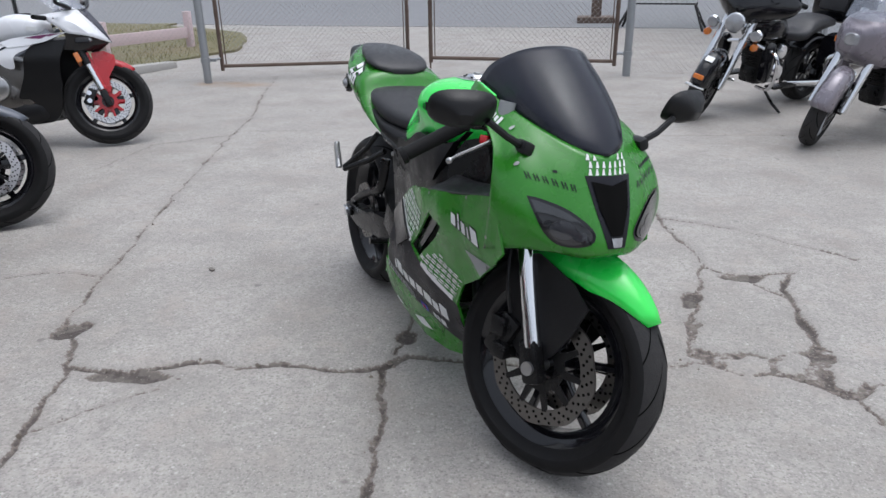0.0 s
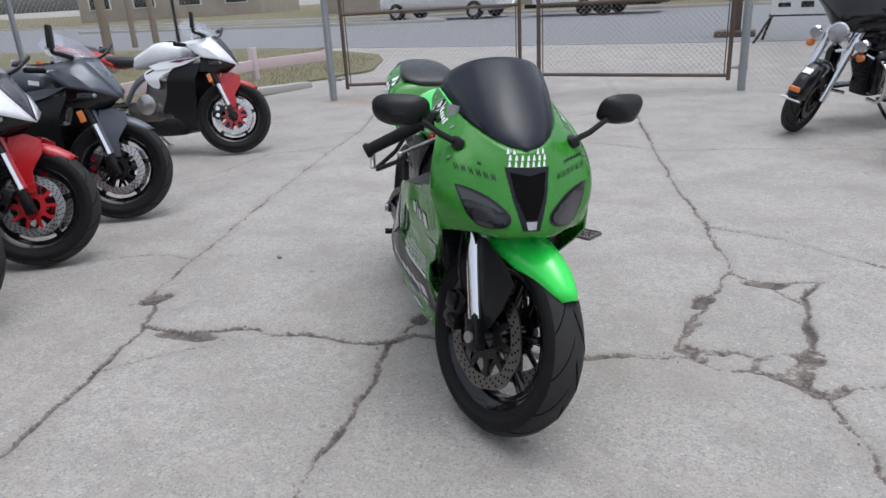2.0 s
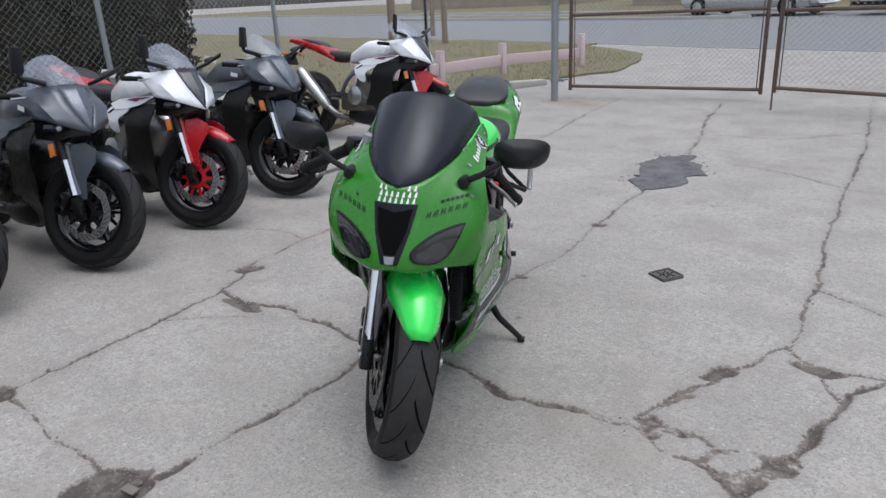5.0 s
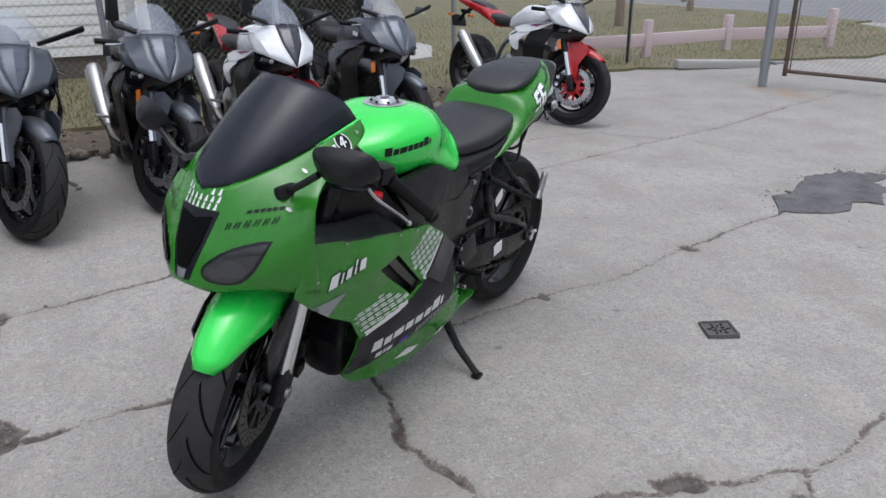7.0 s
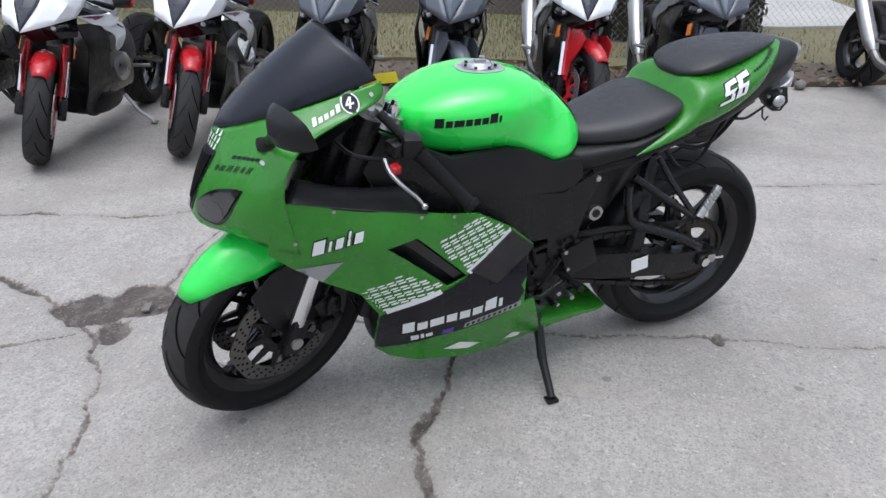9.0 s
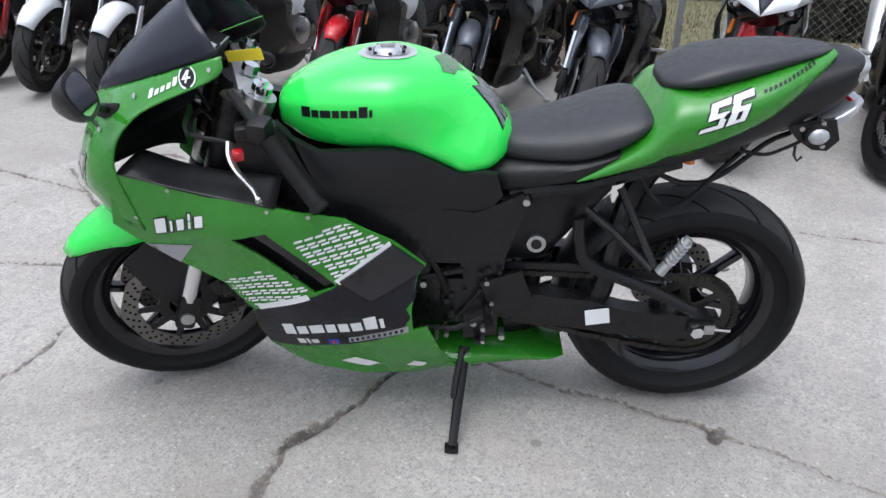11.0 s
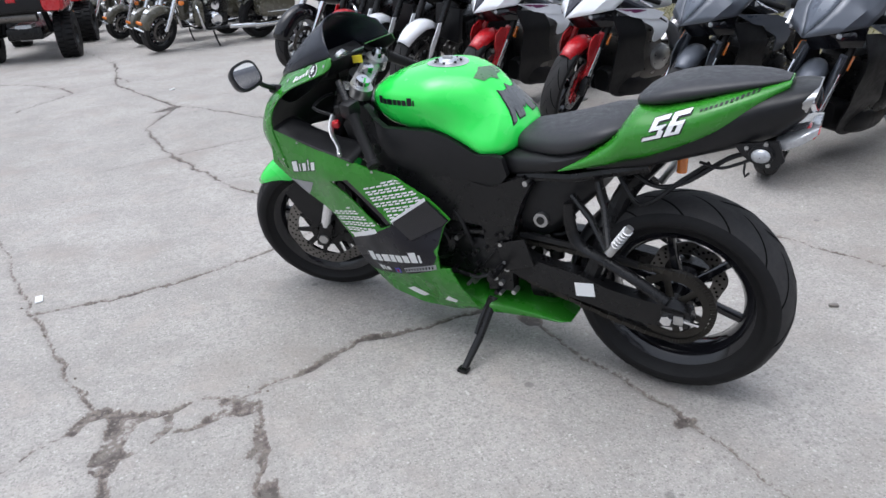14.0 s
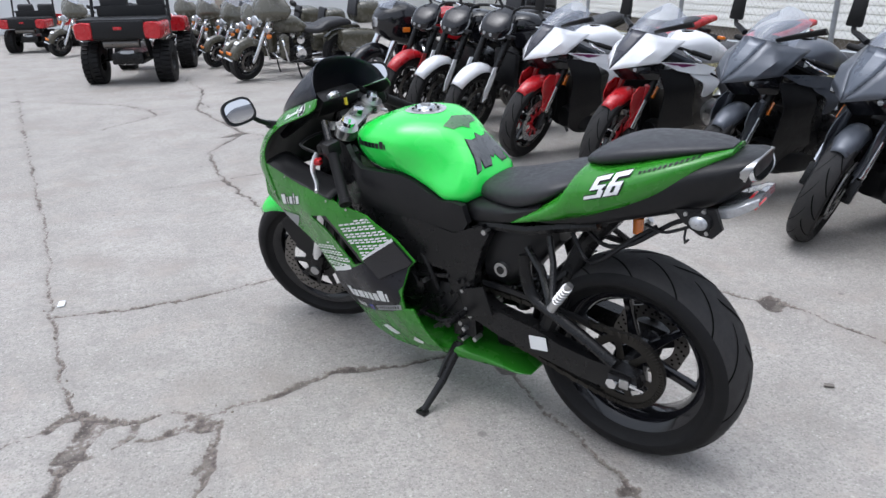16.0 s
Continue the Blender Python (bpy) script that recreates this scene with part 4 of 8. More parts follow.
# street furniture and far things
for x, y, r, h, m in ((-9.9, 10.6, 0.09, 5.0, TIMBER), (-12.5, 14.5, 0.08, 4.0, TIMBER), (-16.0, 17.2, 0.08, 4.0, TIMBER)):
    p = thing("timber_pole", Matrix.Translation((x, y, 0)), "weathered round timber pole on the lawn", "pole", "timber poles")
    part("shaft", cyl((0, 0, 0), (0, 0, h), r, 12, r2=r * 0.85), m, p)
    part("collar", cyl((0, 0, 0), (0, 0, 0.25), r * 1.08, 12), TIMBER, p)
pl = thing("steel_pole", Matrix.Translation((1.0, 15.9, 0)), "rusty steel sign pole on a base plate", "pole")
part("shaft", box(0.2, 0.2, 6.0, Matrix.Translation((0, 0, 3.0)), 0.01), RUST, pl)
part("base_plate", box(0.75, 0.6, 0.12, Matrix.Translation((0, 0, 0.06)), 0.02), RUST, pl)

sg = thing("sidewalk_sign", Matrix.Translation((2.15, 14.4, 0)) @ pose(0, 0, 0, 0, 0, -12), "white letter board sign on a black folding stand", "sign")
part("board", box(1.15, 0.05, 1.5, Matrix.Translation((0, 0, 1.2)), 0.01), WALLW, sg)
for s in (-1, 1):
    part("leg", tube([(s * 0.55, 0, 0.45), (s * 0.75, 0.35, 0.0)], 0.025, 6), SATIN, sg)
    part("brace", tube([(s * 0.55, 0, 0.45), (s * 0.75, -0.35, 0.0)], 0.025, 6), SATIN, sg)
part("cross_bar", tube([(-0.6, 0, 0.45), (0.6, 0, 0.45)], 0.025, 6), SATIN, sg)
for r in range(4):
    for c in range(3):
        if (r, c) != (3, 2):
            part("letter_block", box(0.20, 0.006, 0.07 + 0.03 * ((r + c) % 3), Matrix.Translation((-0.36 + c * 0.36, -0.03, 0.62 + r * 0.32)), 0.0), SATIN if (r, c) not in ((3, 1), (2, 0)) else RED, sg)

# cargo trailer and its van
tr = thing("cargo_trailer", Matrix.Translation((-3.9, 27.4, 0)) @ pose(0, 0, 0, 0, 0, 172) @ Matrix.Scale(0.75, 4), "white enclosed cargo trailer parked across the street", "trailer")
part("body", box(6.0, 2.4, 2.3, Matrix.Translation((0, 0, 1.75)), 0.06), WALLW, tr)
part("chassis", box(6.6, 2.0, 0.18, Matrix.Translation((0.2, 0, 0.5)), 0.02), SATIN, tr)
part("stripe", box(6.02, 0.01, 0.12, Matrix.Translation((0, -1.206, 2.2)), 0.0), RED, tr)
for x in (-0.6, 0.35):
    for s in (-1, 1):
        w = part("wheel", lathe([(0.05, -0.1), (0.24, -0.11), (0.38, -0.10), (0.40, 0.0), (0.38, 0.10), (0.24, 0.11), (0.05, 0.1)], 24, Matrix.Translation((x, s * 1.12, 0.40))), RUBBER, tr)
        part("rim", lathe([(0.01, -0.115), (0.2, -0.112), (0.21, -0.1)], 20, Matrix.Translation((x, s * 1.12, 0.40))), SILVER, w)


def parked_car(x, y, turn, mat, label, name="car", long=4.4, high=1.45):
    root = thing(name, pose(x, y, 0, 0, 0, turn), label, name.replace("_", " "), "far parked vehicles")
    part("body", loft([(-long / 2, 0.6, 0.35, 0.75), (-long / 2 + 0.15, 0.84, 0.28, 0.9), (0, 0.9, 0.26, 0.95), (long / 2 - 0.2, 0.84, 0.28, 0.8), (long / 2, 0.6, 0.35, 0.7)], 12, 20, power=4), mat, root)
    part("cabin", loft([(-long * 0.42, 0.6, 0.8, 0.95), (-long * 0.3, 0.72, 0.8, high), (long * 0.08, 0.72, 0.8, high), (long * 0.24, 0.62, 0.8, 0.95)], 12, 16, power=4), GLASSD, root)
    for a in (-long * 0.3, long * 0.3):
        for s in (-1, 1):
            w = part("wheel", lathe([(0.05, -0.1), (0.2, -0.11), (0.32, -0.09), (0.33, 0.0), (0.32, 0.09), (0.2, 0.11), (0.05, 0.1)], 20, Matrix.Translation((a, s * 0.8, 0.33))), RUBBER, root)
            part("rim", lathe([(0.01, 0.112 * s), (0.19, 0.112 * s), (0.2, 0.1 * s)], 18, Matrix.Translation((a, s * 0.8, 0.33))), SILVER, w)
    return root


parked_car(2.5, 34.5, 186, GRAPHITE, "dark grey car parked across the street")
parked_car(9.5, 33.5, 184, PEARL, "pale car parked across the street")
parked_car(-4.0, 38.0, 185, OLIVE, "dark car parked across the street")


def street_van(x, y, turn):
    root = thing("van", pose(x, y, 0, 0, 0, turn), "white van with a trailer behind it on the street", "van", "far parked vehicles")
    part("body", loft([(-2.65, 0.86, 0.42, 2.0), (-2.5, 0.97, 0.38, 2.12), (1.2, 0.97, 0.38, 2.12), (1.75, 0.95, 0.38, 1.55), (2.5, 0.90, 0.40, 1.15), (2.65, 0.80, 0.45, 0.95)], 12, 30, power=5), PEARL, root, "white van body")
    part("sill", box(5.0, 1.92, 0.22, Matrix.Translation((-0.1, 0, 0.42)), 0.04), GREYV, root)
    for u in (-1.8, -0.7, 0.5):
        part("side_window", box(0.8, 1.96, 0.42, Matrix.Translation((u, 0, 1.65)), 0.05), GLASSD, root)
    for u in (-1.85, 1.75):
        for q in (-1, 1):
            w = part("wheel", lathe([(0.05, -0.1), (0.2, -0.11), (0.34, -0.09), (0.35, 0.0), (0.34, 0.09), (0.2, 0.11), (0.05, 0.1)], 20, Matrix.Translation((u, q * 0.88, 0.35))), RUBBER, root)
            part("rim", lathe([(0.01, 0.112 * q), (0.19, 0.112 * q), (0.2, 0.1 * q)], 18, Matrix.Translation((u, q * 0.88, 0.35))), SILVER, w)
    return root


street_van(-10.3, 28.2, 172)


def far_building(x, y, turn, w, d, h, mat, label, panes, name="building"):
    root = thing(name, pose(x, y, 0, 0, 0, turn), label, "building")
    part("wall", box(w, d, h, Matrix.Translation((0, 0, h / 2)), 0.02), mat, root)
    part("roof", box(w + 0.8, d + 0.8, 0.25, Matrix.Translation((0, 0, h + 0.12)), 0.02), ASPHALT, root)
    for k in range(panes):
        u = -w / 2 + (k + 0.5) * w / panes
        win = part("window", box(w / panes * 0.5, 0.10, 1.3, Matrix.Translation((u, -d / 2 - 0.02, 1.6)), 0.01), WALLW, root)
        part("pane", box(w / panes * 0.44, 0.04, 1.16, Matrix.Translation((u, -d / 2 - 0.065, 1.6)), 0.004), GLASSD, win)
    part("door", box(1.0, 0.10, 2.05, Matrix.Translation((w * 0.08, -d / 2 - 0.03, 1.03)), 0.01), BRICK, root)
    return root


far_building(-13, 46, 5, 22, 9, 4.2, BRICK, "long pale brick building across the street", 6)
far_building(14, 44, 3, 18, 9, 4.5, WALLW, "white building across the street", 5)
far_building(-44, 52, 14, 16, 9, 4.0, BRICK, "brown building far down the street", 4)
far_building(7.6, 13.0, 186, 6.5, 6.0, 3.6, WALLW, "white metal shed beside the street", 2, "shed")
far_building(3.0, -18.5, 180, 26, 6.0, 4.2, WALLW, "white workshop building at the back of the yard", 6, "workshop")

# ---- parts shared by the motorcycles (x ahead, y to the rider's left, z up) ----
def smooth_steps(knots):
    """A soft curve through (position, value) knots."""
    def value(t):
        if t <= knots[0][0]:
            return knots[0][1]
        for (a, u), (b, v) in zip(knots, knots[1:]):
            if t <= b:
                s = (t - a) / (b - a)
                s = s * s * (3 - 2 * s) * 0.5 + s * 0.5
                return u + (v - u) * s
        return knots[-1][1]
    return value


def tyre_profile(r, w, rim):
    """Half-round crown and flat walls, from one bead to the other."""
    h = r - rim
    pts = [(rim - 0.004, -w * 0.36), (rim + 0.012, -w * 0.40), (rim + h * 0.30, -w * 0.485), (rim + h * 0.42, -w * 0.5)]
    for k in range(1, 12):
        a = math.pi * k / 12
        pts.append((rim + h * 0.42 + h * 0.58 * math.sin(a), -w * 0.5 * math.cos(a)))
    pts += [(rim + h * 0.42, w * 0.5), (rim + h * 0.30, w * 0.485), (rim + 0.012, w * 0.40), (rim - 0.004, w * 0.36)]
    return pts


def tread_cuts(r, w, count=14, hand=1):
    """Slanting sipes round the crown: near-black strips laid on it for the shade in each groove."""
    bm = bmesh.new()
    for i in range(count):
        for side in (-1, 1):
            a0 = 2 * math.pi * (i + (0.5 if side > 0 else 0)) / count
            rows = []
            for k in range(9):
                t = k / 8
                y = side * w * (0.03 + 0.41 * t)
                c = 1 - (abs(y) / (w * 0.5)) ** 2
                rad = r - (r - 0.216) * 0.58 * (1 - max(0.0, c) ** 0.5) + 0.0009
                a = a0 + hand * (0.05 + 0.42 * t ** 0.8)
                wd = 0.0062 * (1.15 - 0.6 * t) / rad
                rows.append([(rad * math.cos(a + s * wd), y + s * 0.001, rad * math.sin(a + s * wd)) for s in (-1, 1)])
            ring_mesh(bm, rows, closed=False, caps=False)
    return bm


def rotor(r0, r1, y, holes=36, bm=None):
    """A wavy brake rotor; rotor_holes lays its drilled holes on as dark dots."""
    bm = bm or bmesh.new()
    n = 72
    def edge(k):
        return r1 + 0.003 * math.cos(8 * 2 * math.pi * k / n)
    rings = []
    for k in range(n):
        a = 2 * math.pi * k / n
        rings.append([(rr * math.cos(a), yy, rr * math.sin(a)) for rr, yy in ((r0, y - 0.0025), (edge(k), y - 0.0025), (edge(k), y + 0.0025), (r0, y + 0.0025))])
    return ring_mesh(bm, rings, wrap=True, caps=False)


# flat black dots on both faces paint the shade in drilled holes
def rotor_holes(r0, r1, y, count=30):
    bm = bmesh.new()
    for i in range(count):
        for j in range(3):
            a = 2 * math.pi * (i + 0.33 * j) / count
            rr = r0 + (r1 - r0) * (0.2 + 0.3 * j)
            for s in (-1, 1):
                c = Vector((rr * math.cos(a), y + s * 0.003, rr * math.sin(a)))
                vs = [bm.verts.new(c + Vector((0.0042 * math.cos(q), 0, 0.0042 * math.sin(q)))) for q in [k * math.pi / 3 for k in range(6)]]
                bm.faces.new(vs)
    return bm


def spokes(count, r0, r1, w0, w1, thick, bm=None, twin=False):
    """Cast spokes between hub and rim."""
    bm = bm or bmesh.new()
    for i in range(count):
        a = 2 * math.pi * i / count + 0.3
        for off in ((-0.11, 0.11) if twin else (0,)):
            b = a + off
            p0, p1 = Vector((r0 * math.cos(a + off * 0.6), 0, r0 * math.sin(a + off * 0.6))), Vector((r1 * math.cos(b), 0, r1 * math.sin(b)))
            d = (p1 - p0).normalized()
            s = Vector((-d.z, 0, d.x))
            rings = []
            for t, w, th in ((0, w0, thick), (0.5, (w0 + w1) * 0.42, thick * 0.75), (1, w1, thick * 0.9)):
                c = p0.lerp(p1, t)
                rings.append([c + s * w * x + Vector((0, th * y, 0)) for x, y in ((-1, -0.6), (-0.7, -1), (0.7, -1), (1, -0.6), (1, 0.6), (0.7, 1), (-0.7, 1), (-1, 0.6))])
            ring_mesh(bm, rings)
    return bm


def star_ring(y):
    """Ten-armed carrier between hub and brake disc, in one piece."""
    bm = bmesh.new()
    rings = []
    for dy in (-0.0035, 0.0035):
        inner, outer = [], []
        for k in range(60):
            q, r = k * math.pi / 30, 0.116 if k % 6 in (0, 1) else 0.066
            inner.append(bm.verts.new((0.04 * math.cos(q), y + dy, 0.04 * math.sin(q))))
            outer.append(bm.verts.new((r * math.cos(q), y + dy, r * math.sin(q))))
        rings.append((inner, outer))
    (i0, o0), (i1, o1) = rings
    for k in range(60):
        n = (k + 1) % 60
        for f in ((i0[k], i0[n], o0[n], o0[k]), (i1[k], o1[k], o1[n], i1[n]), (o0[k], o0[n], o1[n], o1[k]), (i0[k], i1[k], i1[n], i0[n])):
            bm.faces.new(f)
    bmesh.ops.recalc_face_normals(bm, faces=bm.faces)
    return bm


def wheel(name, parent, m, r, w, rim_mat, front, disc_mat=STEEL, carrier=None, hand=1, count=5, twin=False, slim=1.0):
    """A cast wheel: rim and spokes, tyre with tread, brake discs."""
    rim = 0.216
    ob = part(name, lathe([(rim - 0.022, -w * 0.30), (rim + 0.006, -w * 0.38), (rim + 0.008, -w * 0.30), (rim - 0.028, -w * 0.16), (rim - 0.03, w * 0.16), (rim + 0.008, w * 0.30),
                                  (rim + 0.006, w * 0.38), (rim - 0.022, w * 0.30), (rim - 0.04, w * 0.15), (rim - 0.04, -w * 0.15)], 56, closed=True), rim_mat, parent)
    ob.matrix_local = m
    part("spokes", lathe([(0.012, -0.05), (0.05, -0.05), (0.05, 0.05), (0.012, 0.05)], 24, bm=spokes(count, 0.045, rim - 0.03, 0.022 * slim, 0.014 * slim, 0.018, twin=twin), closed=True), rim_mat, ob)
    ty = part("tyre", lathe(tyre_profile(r, w, rim), 72), RUBBER, ob)
    ty.data.materials.append(TREAD)
    for face in ty.data.polygons:
        if abs(face.center.y) < w * 0.44 and math.hypot(face.center.x, face.center.z) > rim + (r - rim) * 0.6:
            face.material_index = 1
    tagged(part("tread_groove_shade", tread_cuts(r, w, hand=hand), HOLLOWSHADE, ob), kind="stuff")
    if front:
        for y in (-0.062, 0.062):
            d = part("brake_disc", rotor(0.112, 0.152, y), disc_mat, ob)
            tagged(part("disc_hole_shade", rotor_holes(0.115, 0.15, y), HOLLOWSHADE, d), kind="stuff")
            part("disc_carrier", star_ring(y), carrier or METAL, ob)
    else:
        d = part("brake_disc", rotor(0.07, 0.11, -0.085), disc_mat, ob)
        tagged(part("disc_hole_shade", rotor_holes(0.075, 0.108, -0.085, 20), HOLLOWSHADE, d), kind="stuff")
    return ob

# ---- the green sport motorcycle ----
PADGREY = material("dark_grey_pad", (0.035, 0.04, 0.045), 0.3, coat=0.4, grain=0.9, scale=160, tint=(0.13, 0.135, 0.14))
EMBLEM = material("green_grey_emblem", (0.10, 0.24, 0.10), 0.3, coat=0.3, grain=0.9, scale=110, tint=(0.05, 0.09, 0.05))


def green_motorcycle(m):
    root = thing("sport_motorcycle", m, "green race-painted motorcycle with smoked screen on its side stand", "motorcycle")
    zero = Matrix()
    up = Vector((0, 0, 1))

    # steering: everything that turns with the fork
    rake = 24.5
    head = Vector((1.075, 0, 0.85))
    turn = Matrix.Translation(head) @ pose(0, 0, 0, 0, -rake, 0) @ pose(0, 0, 0, 0, 0, 23) @ pose(0, 0, 0, 0, rake, 0) @ Matrix.Translation(-head)
    turn = Matrix.Translation((0.018, 0, 0)) @ turn
    axle = Vector((1.308, 0, 0.287))

    # wheels
    wheel("front_wheel", root, turn @ Matrix.Translation(axle), 0.287, 0.120, GLOSS, True, hand=-1, count=6, slim=0.62)
    rear = wheel("rear_wheel", root, Matrix.Translation((0.056, 0, 0.298)), 0.298, 0.180, GLOSS, False, hand=1, count=6, slim=0.7)
    teeth = bmesh.new()
    rr = [[((0.108 if k % 2 else 0.101) * math.cos(2 * math.pi * k / 84), y, (0.108 if k % 2 else 0.101) * math.sin(2 * math.pi * k / 84)) for y in (0.088, 0.095)] for k in range(84)]
    inner = [[(0.082 * math.cos(2 * math.pi * k / 84), y, 0.082 * math.sin(2 * math.pi * k / 84)) for y in (0.095, 0.088)] for k in range(84)]
    ring_mesh(teeth, [a + b for a, b in zip(rr, inner)], wrap=True, caps=False)
    spokes(6, 0.03, 0.086, 0.012, 0.01, 0.004, bm=teeth)
    for v in teeth.verts:
        if abs(v.co.y) < 0.02:
            v.co.y += 0.091
    part("sprocket", teeth, CHAIN, rear)
    part("axle_nut", cyl((0, -0.13, 0), (0, 0.135, 0), 0.018, 10), ALLOY, rear)

    # fork
    for s in (-1, 1):
        y = s * 0.098
        top, low = Vector((1.095, y, 0.86)), Vector((1.294, y, 0.335))
        mid = top.lerp(low, 0.5)
        leg = part("fork_leg", move(cyl(top, mid.lerp(low, 0.1), 0.0265, 16), turn), ALLOY, root, "satin alloy fork tube")
        part("fork_upper", move(cyl(top, top.lerp(low, 0.34), 0.0285, 14), turn), METAL, leg)
        part("fork_clamp_ring", move(cyl(mid.lerp(low, -0.02), mid.lerp(low, 0.14), 0.029, 16), turn), METAL, leg)
        part("fork_slider", move(cyl(mid, low, 0.0215, 16), turn), CHROME, leg, "polished fork slider")
        foot = box(0.05, 0.04, 0.11, Matrix.Translation((1.303, y, 0.300)) @ pose(0, 0, 0, 0, -22, 0), 0.012)
        part("fork_foot", move(foot, turn), METAL, leg)
        cal = box(0.06, 0.045, 0.12, Matrix.Translation((1.196, s * 0.082, 0.325)) @ pose(0, 0, 0, 0, 24, 0), 0.014)
        box(0.045, 0.055, 0.05, Matrix.Translation((1.191, s * 0.09, 0.35)), 0.008, bm=cal)
        box(0.045, 0.055, 0.04, Matrix.Translation((1.208, s * 0.09, 0.29)), 0.008, bm=cal)
        part("brake_caliper", move(cal, turn), METAL, root, "black brake caliper")
        hose = tube([(1.21, s * 0.1, 0.39), (1.185, s * 0.11, 0.48), (1.155, s * 0.09, 0.6), (1.10, s * 0.05, 0.75)], 0.005, 6, n=16)
        part("brake_hose", move(hose, turn), SATIN, root)
    part("axle", move(cyl(axle + Vector((0, -0.125, 0)), axle + Vector((0, 0.125, 0)), 0.017, 12), turn), ALLOY, root)

    # front fender: bright hood, dark side plates down the fork
    rows = []
    for k in range(15):
        a = radians(40 + 84 * k / 14)
        w = 0.026 + 0.056 * min(1, k / 6) ** 0.6
        rad = 0.304 + 0.010 * math.sin(k / 14 * math.pi)
        row = []
        for q in range(11):
            u = q / 5 - 1
            drop = (0.018 + 0.057 * min(1, k / 5)) * abs(u) ** 2.6
            row.append((axle.x + (rad - drop) * math.cos(a), u * w, axle.z + (rad - drop) * math.sin(a)))
        rows.append(row)
    hood = ring_mesh(bmesh.new(), rows, closed=False, caps=False)
    fen = part("front_fender", move(hood, turn), LIME, root, "bright green front fender")
    fen.modifiers.new("skin", "SOLIDIFY").thickness = 0.004
    for s in (-1, 1):
        o = [(1.355, 0.520), (1.25, 0.555), (1.165, 0.54), (1.175, 0.44), (1.225, 0.31), (1.285, 0.265), (1.345, 0.33), (1.385, 0.40), (1.41, 0.475)]
        pl = sheet(o, lambda x, z: s * (0.083 + 0.012 * math.sin((z - 0.3) * 8)), thick=s * 0.005, step=0.03)
        part("fender_plate", move(pl, turn), SATIN, fen, "matte black fender side plate")

    # nose and upper fairing
    def cowl(s):
        cs = [
            [(1.402, 0, 0.828), (1.432, 0, 0.765), (1.462, 0, 0.70), (1.482, 0, 0.640), (1.470, 0, 0.622)],
            [(1.392, s * 0.035, 0.832), (1.424, s * 0.05, 0.765), (1.452, s * 0.065, 0.70), (1.468, s * 0.06, 0.636), (1.455, s * 0.058, 0.615)],
            [(1.36, s * 0.070, 0.847), (1.395, s * 0.105, 0.78), (1.418, s * 0.125, 0.71), (1.425, s * 0.125, 0.645), (1.412, s * 0.118, 0.620)],
            [(1.28, s * 0.115, 0.875), (1.305, s * 0.138, 0.848), (1.352, s * 0.174, 0.785), (1.380, s * 0.187, 0.70), (1.366, s * 0.176, 0.618)],
            [(1.17, s * 0.145, 0.911), (1.195, s * 0.166, 0.880), (1.288, s * 0.196, 0.810), (1.336, s * 0.214, 0.725), (1.322, s * 0.205, 0.604)],
            [(1.068, s * 0.160, 0.944), (1.082, s * 0.178, 0.906), (1.240, s * 0.199, 0.840), (1.299, s * 0.2235, 0.745), (1.275, s * 0.2145, 0.588)],
        ]
        return patch(cs, 26, 26)

    left, right = cowl(1), cowl(-1)
    both = cowl(1)
    tmp = bpy.data.meshes.new("tmp")
    right.to_mesh(tmp)
    both.from_mesh(tmp)
    bpy.data.meshes.remove(tmp)
    nose_tree = tree_of(left, right)
    left.free(), right.free()
    bmesh.ops.remove_doubles(both, verts=both.verts, dist=0.0008)
    bmesh.ops.recalc_face_normals(both, faces=both.faces)
    foremost = max(both.faces, key=lambda f: f.calc_center_median().x)
    if foremost.normal.x < 0:
        bmesh.ops.reverse_faces(both, faces=both.faces)
    nose = part("upper_fairing", both, GREEN, root, "green upper fairing with scuffed film", 50)
    nose.data.materials.append(SATIN)
    skin = nose.modifiers.new("skin", "SOLIDIFY")
    skin.thickness, skin.material_offset = 0.004, 1

    def onto_nose(name, outlines, mat, out=0.002, label="", step=0.012, ray=None):
        return part(name, decal(nose_tree, outlines, ray or (lambda u, v: ((2.0, u, v), (-1, 0, 0))), out, step), mat, nose, label)

    for s in (-1, 1):
        def swept(pts, sg=s):
            return dense([(sg * y, z) for y, z in pts], 0.01, True)
        rim = [(0.176, 0.742), (0.150, 0.738), (0.105, 0.722), (0.066, 0.694), (0.050, 0.672), (0.058, 0.652), (0.090, 0.642), (0.122, 0.646), (0.148, 0.672), (0.166, 0.712)]
        onto_nose("headlight_rim", [swept(rim)], GLOSS, 0.0015)
        eye = [(0.170, 0.736), (0.148, 0.731), (0.106, 0.715), (0.072, 0.690), (0.058, 0.671), (0.064, 0.658), (0.092, 0.648), (0.119, 0.652), (0.142, 0.676), (0.160, 0.711)]
        lamp = onto_nose("headlight", [swept(eye)], LENS, 0.0045, "smoked headlight lens")
        # flat paler discs: reflector bowls, with the light reflected there painted in
        for name, cy, cz, r in (("reflector", 0.112, 0.678, 0.021), ("inner_reflector", 0.082, 0.668, 0.012)):
            ringp = [(s * (cy + r * 1.15 * math.cos(q)), cz + r * 0.95 * math.sin(q)) for q in [k * math.pi / 10 for k in range(20)]]
            part(name, decal(nose_tree, [ringp], lambda u, v: ((2.0, u, v), (-1, 0, 0)), 0.0052, 0.01), LENSGLINT, lamp, "lamp reflector, a paler disc painted on the lens")
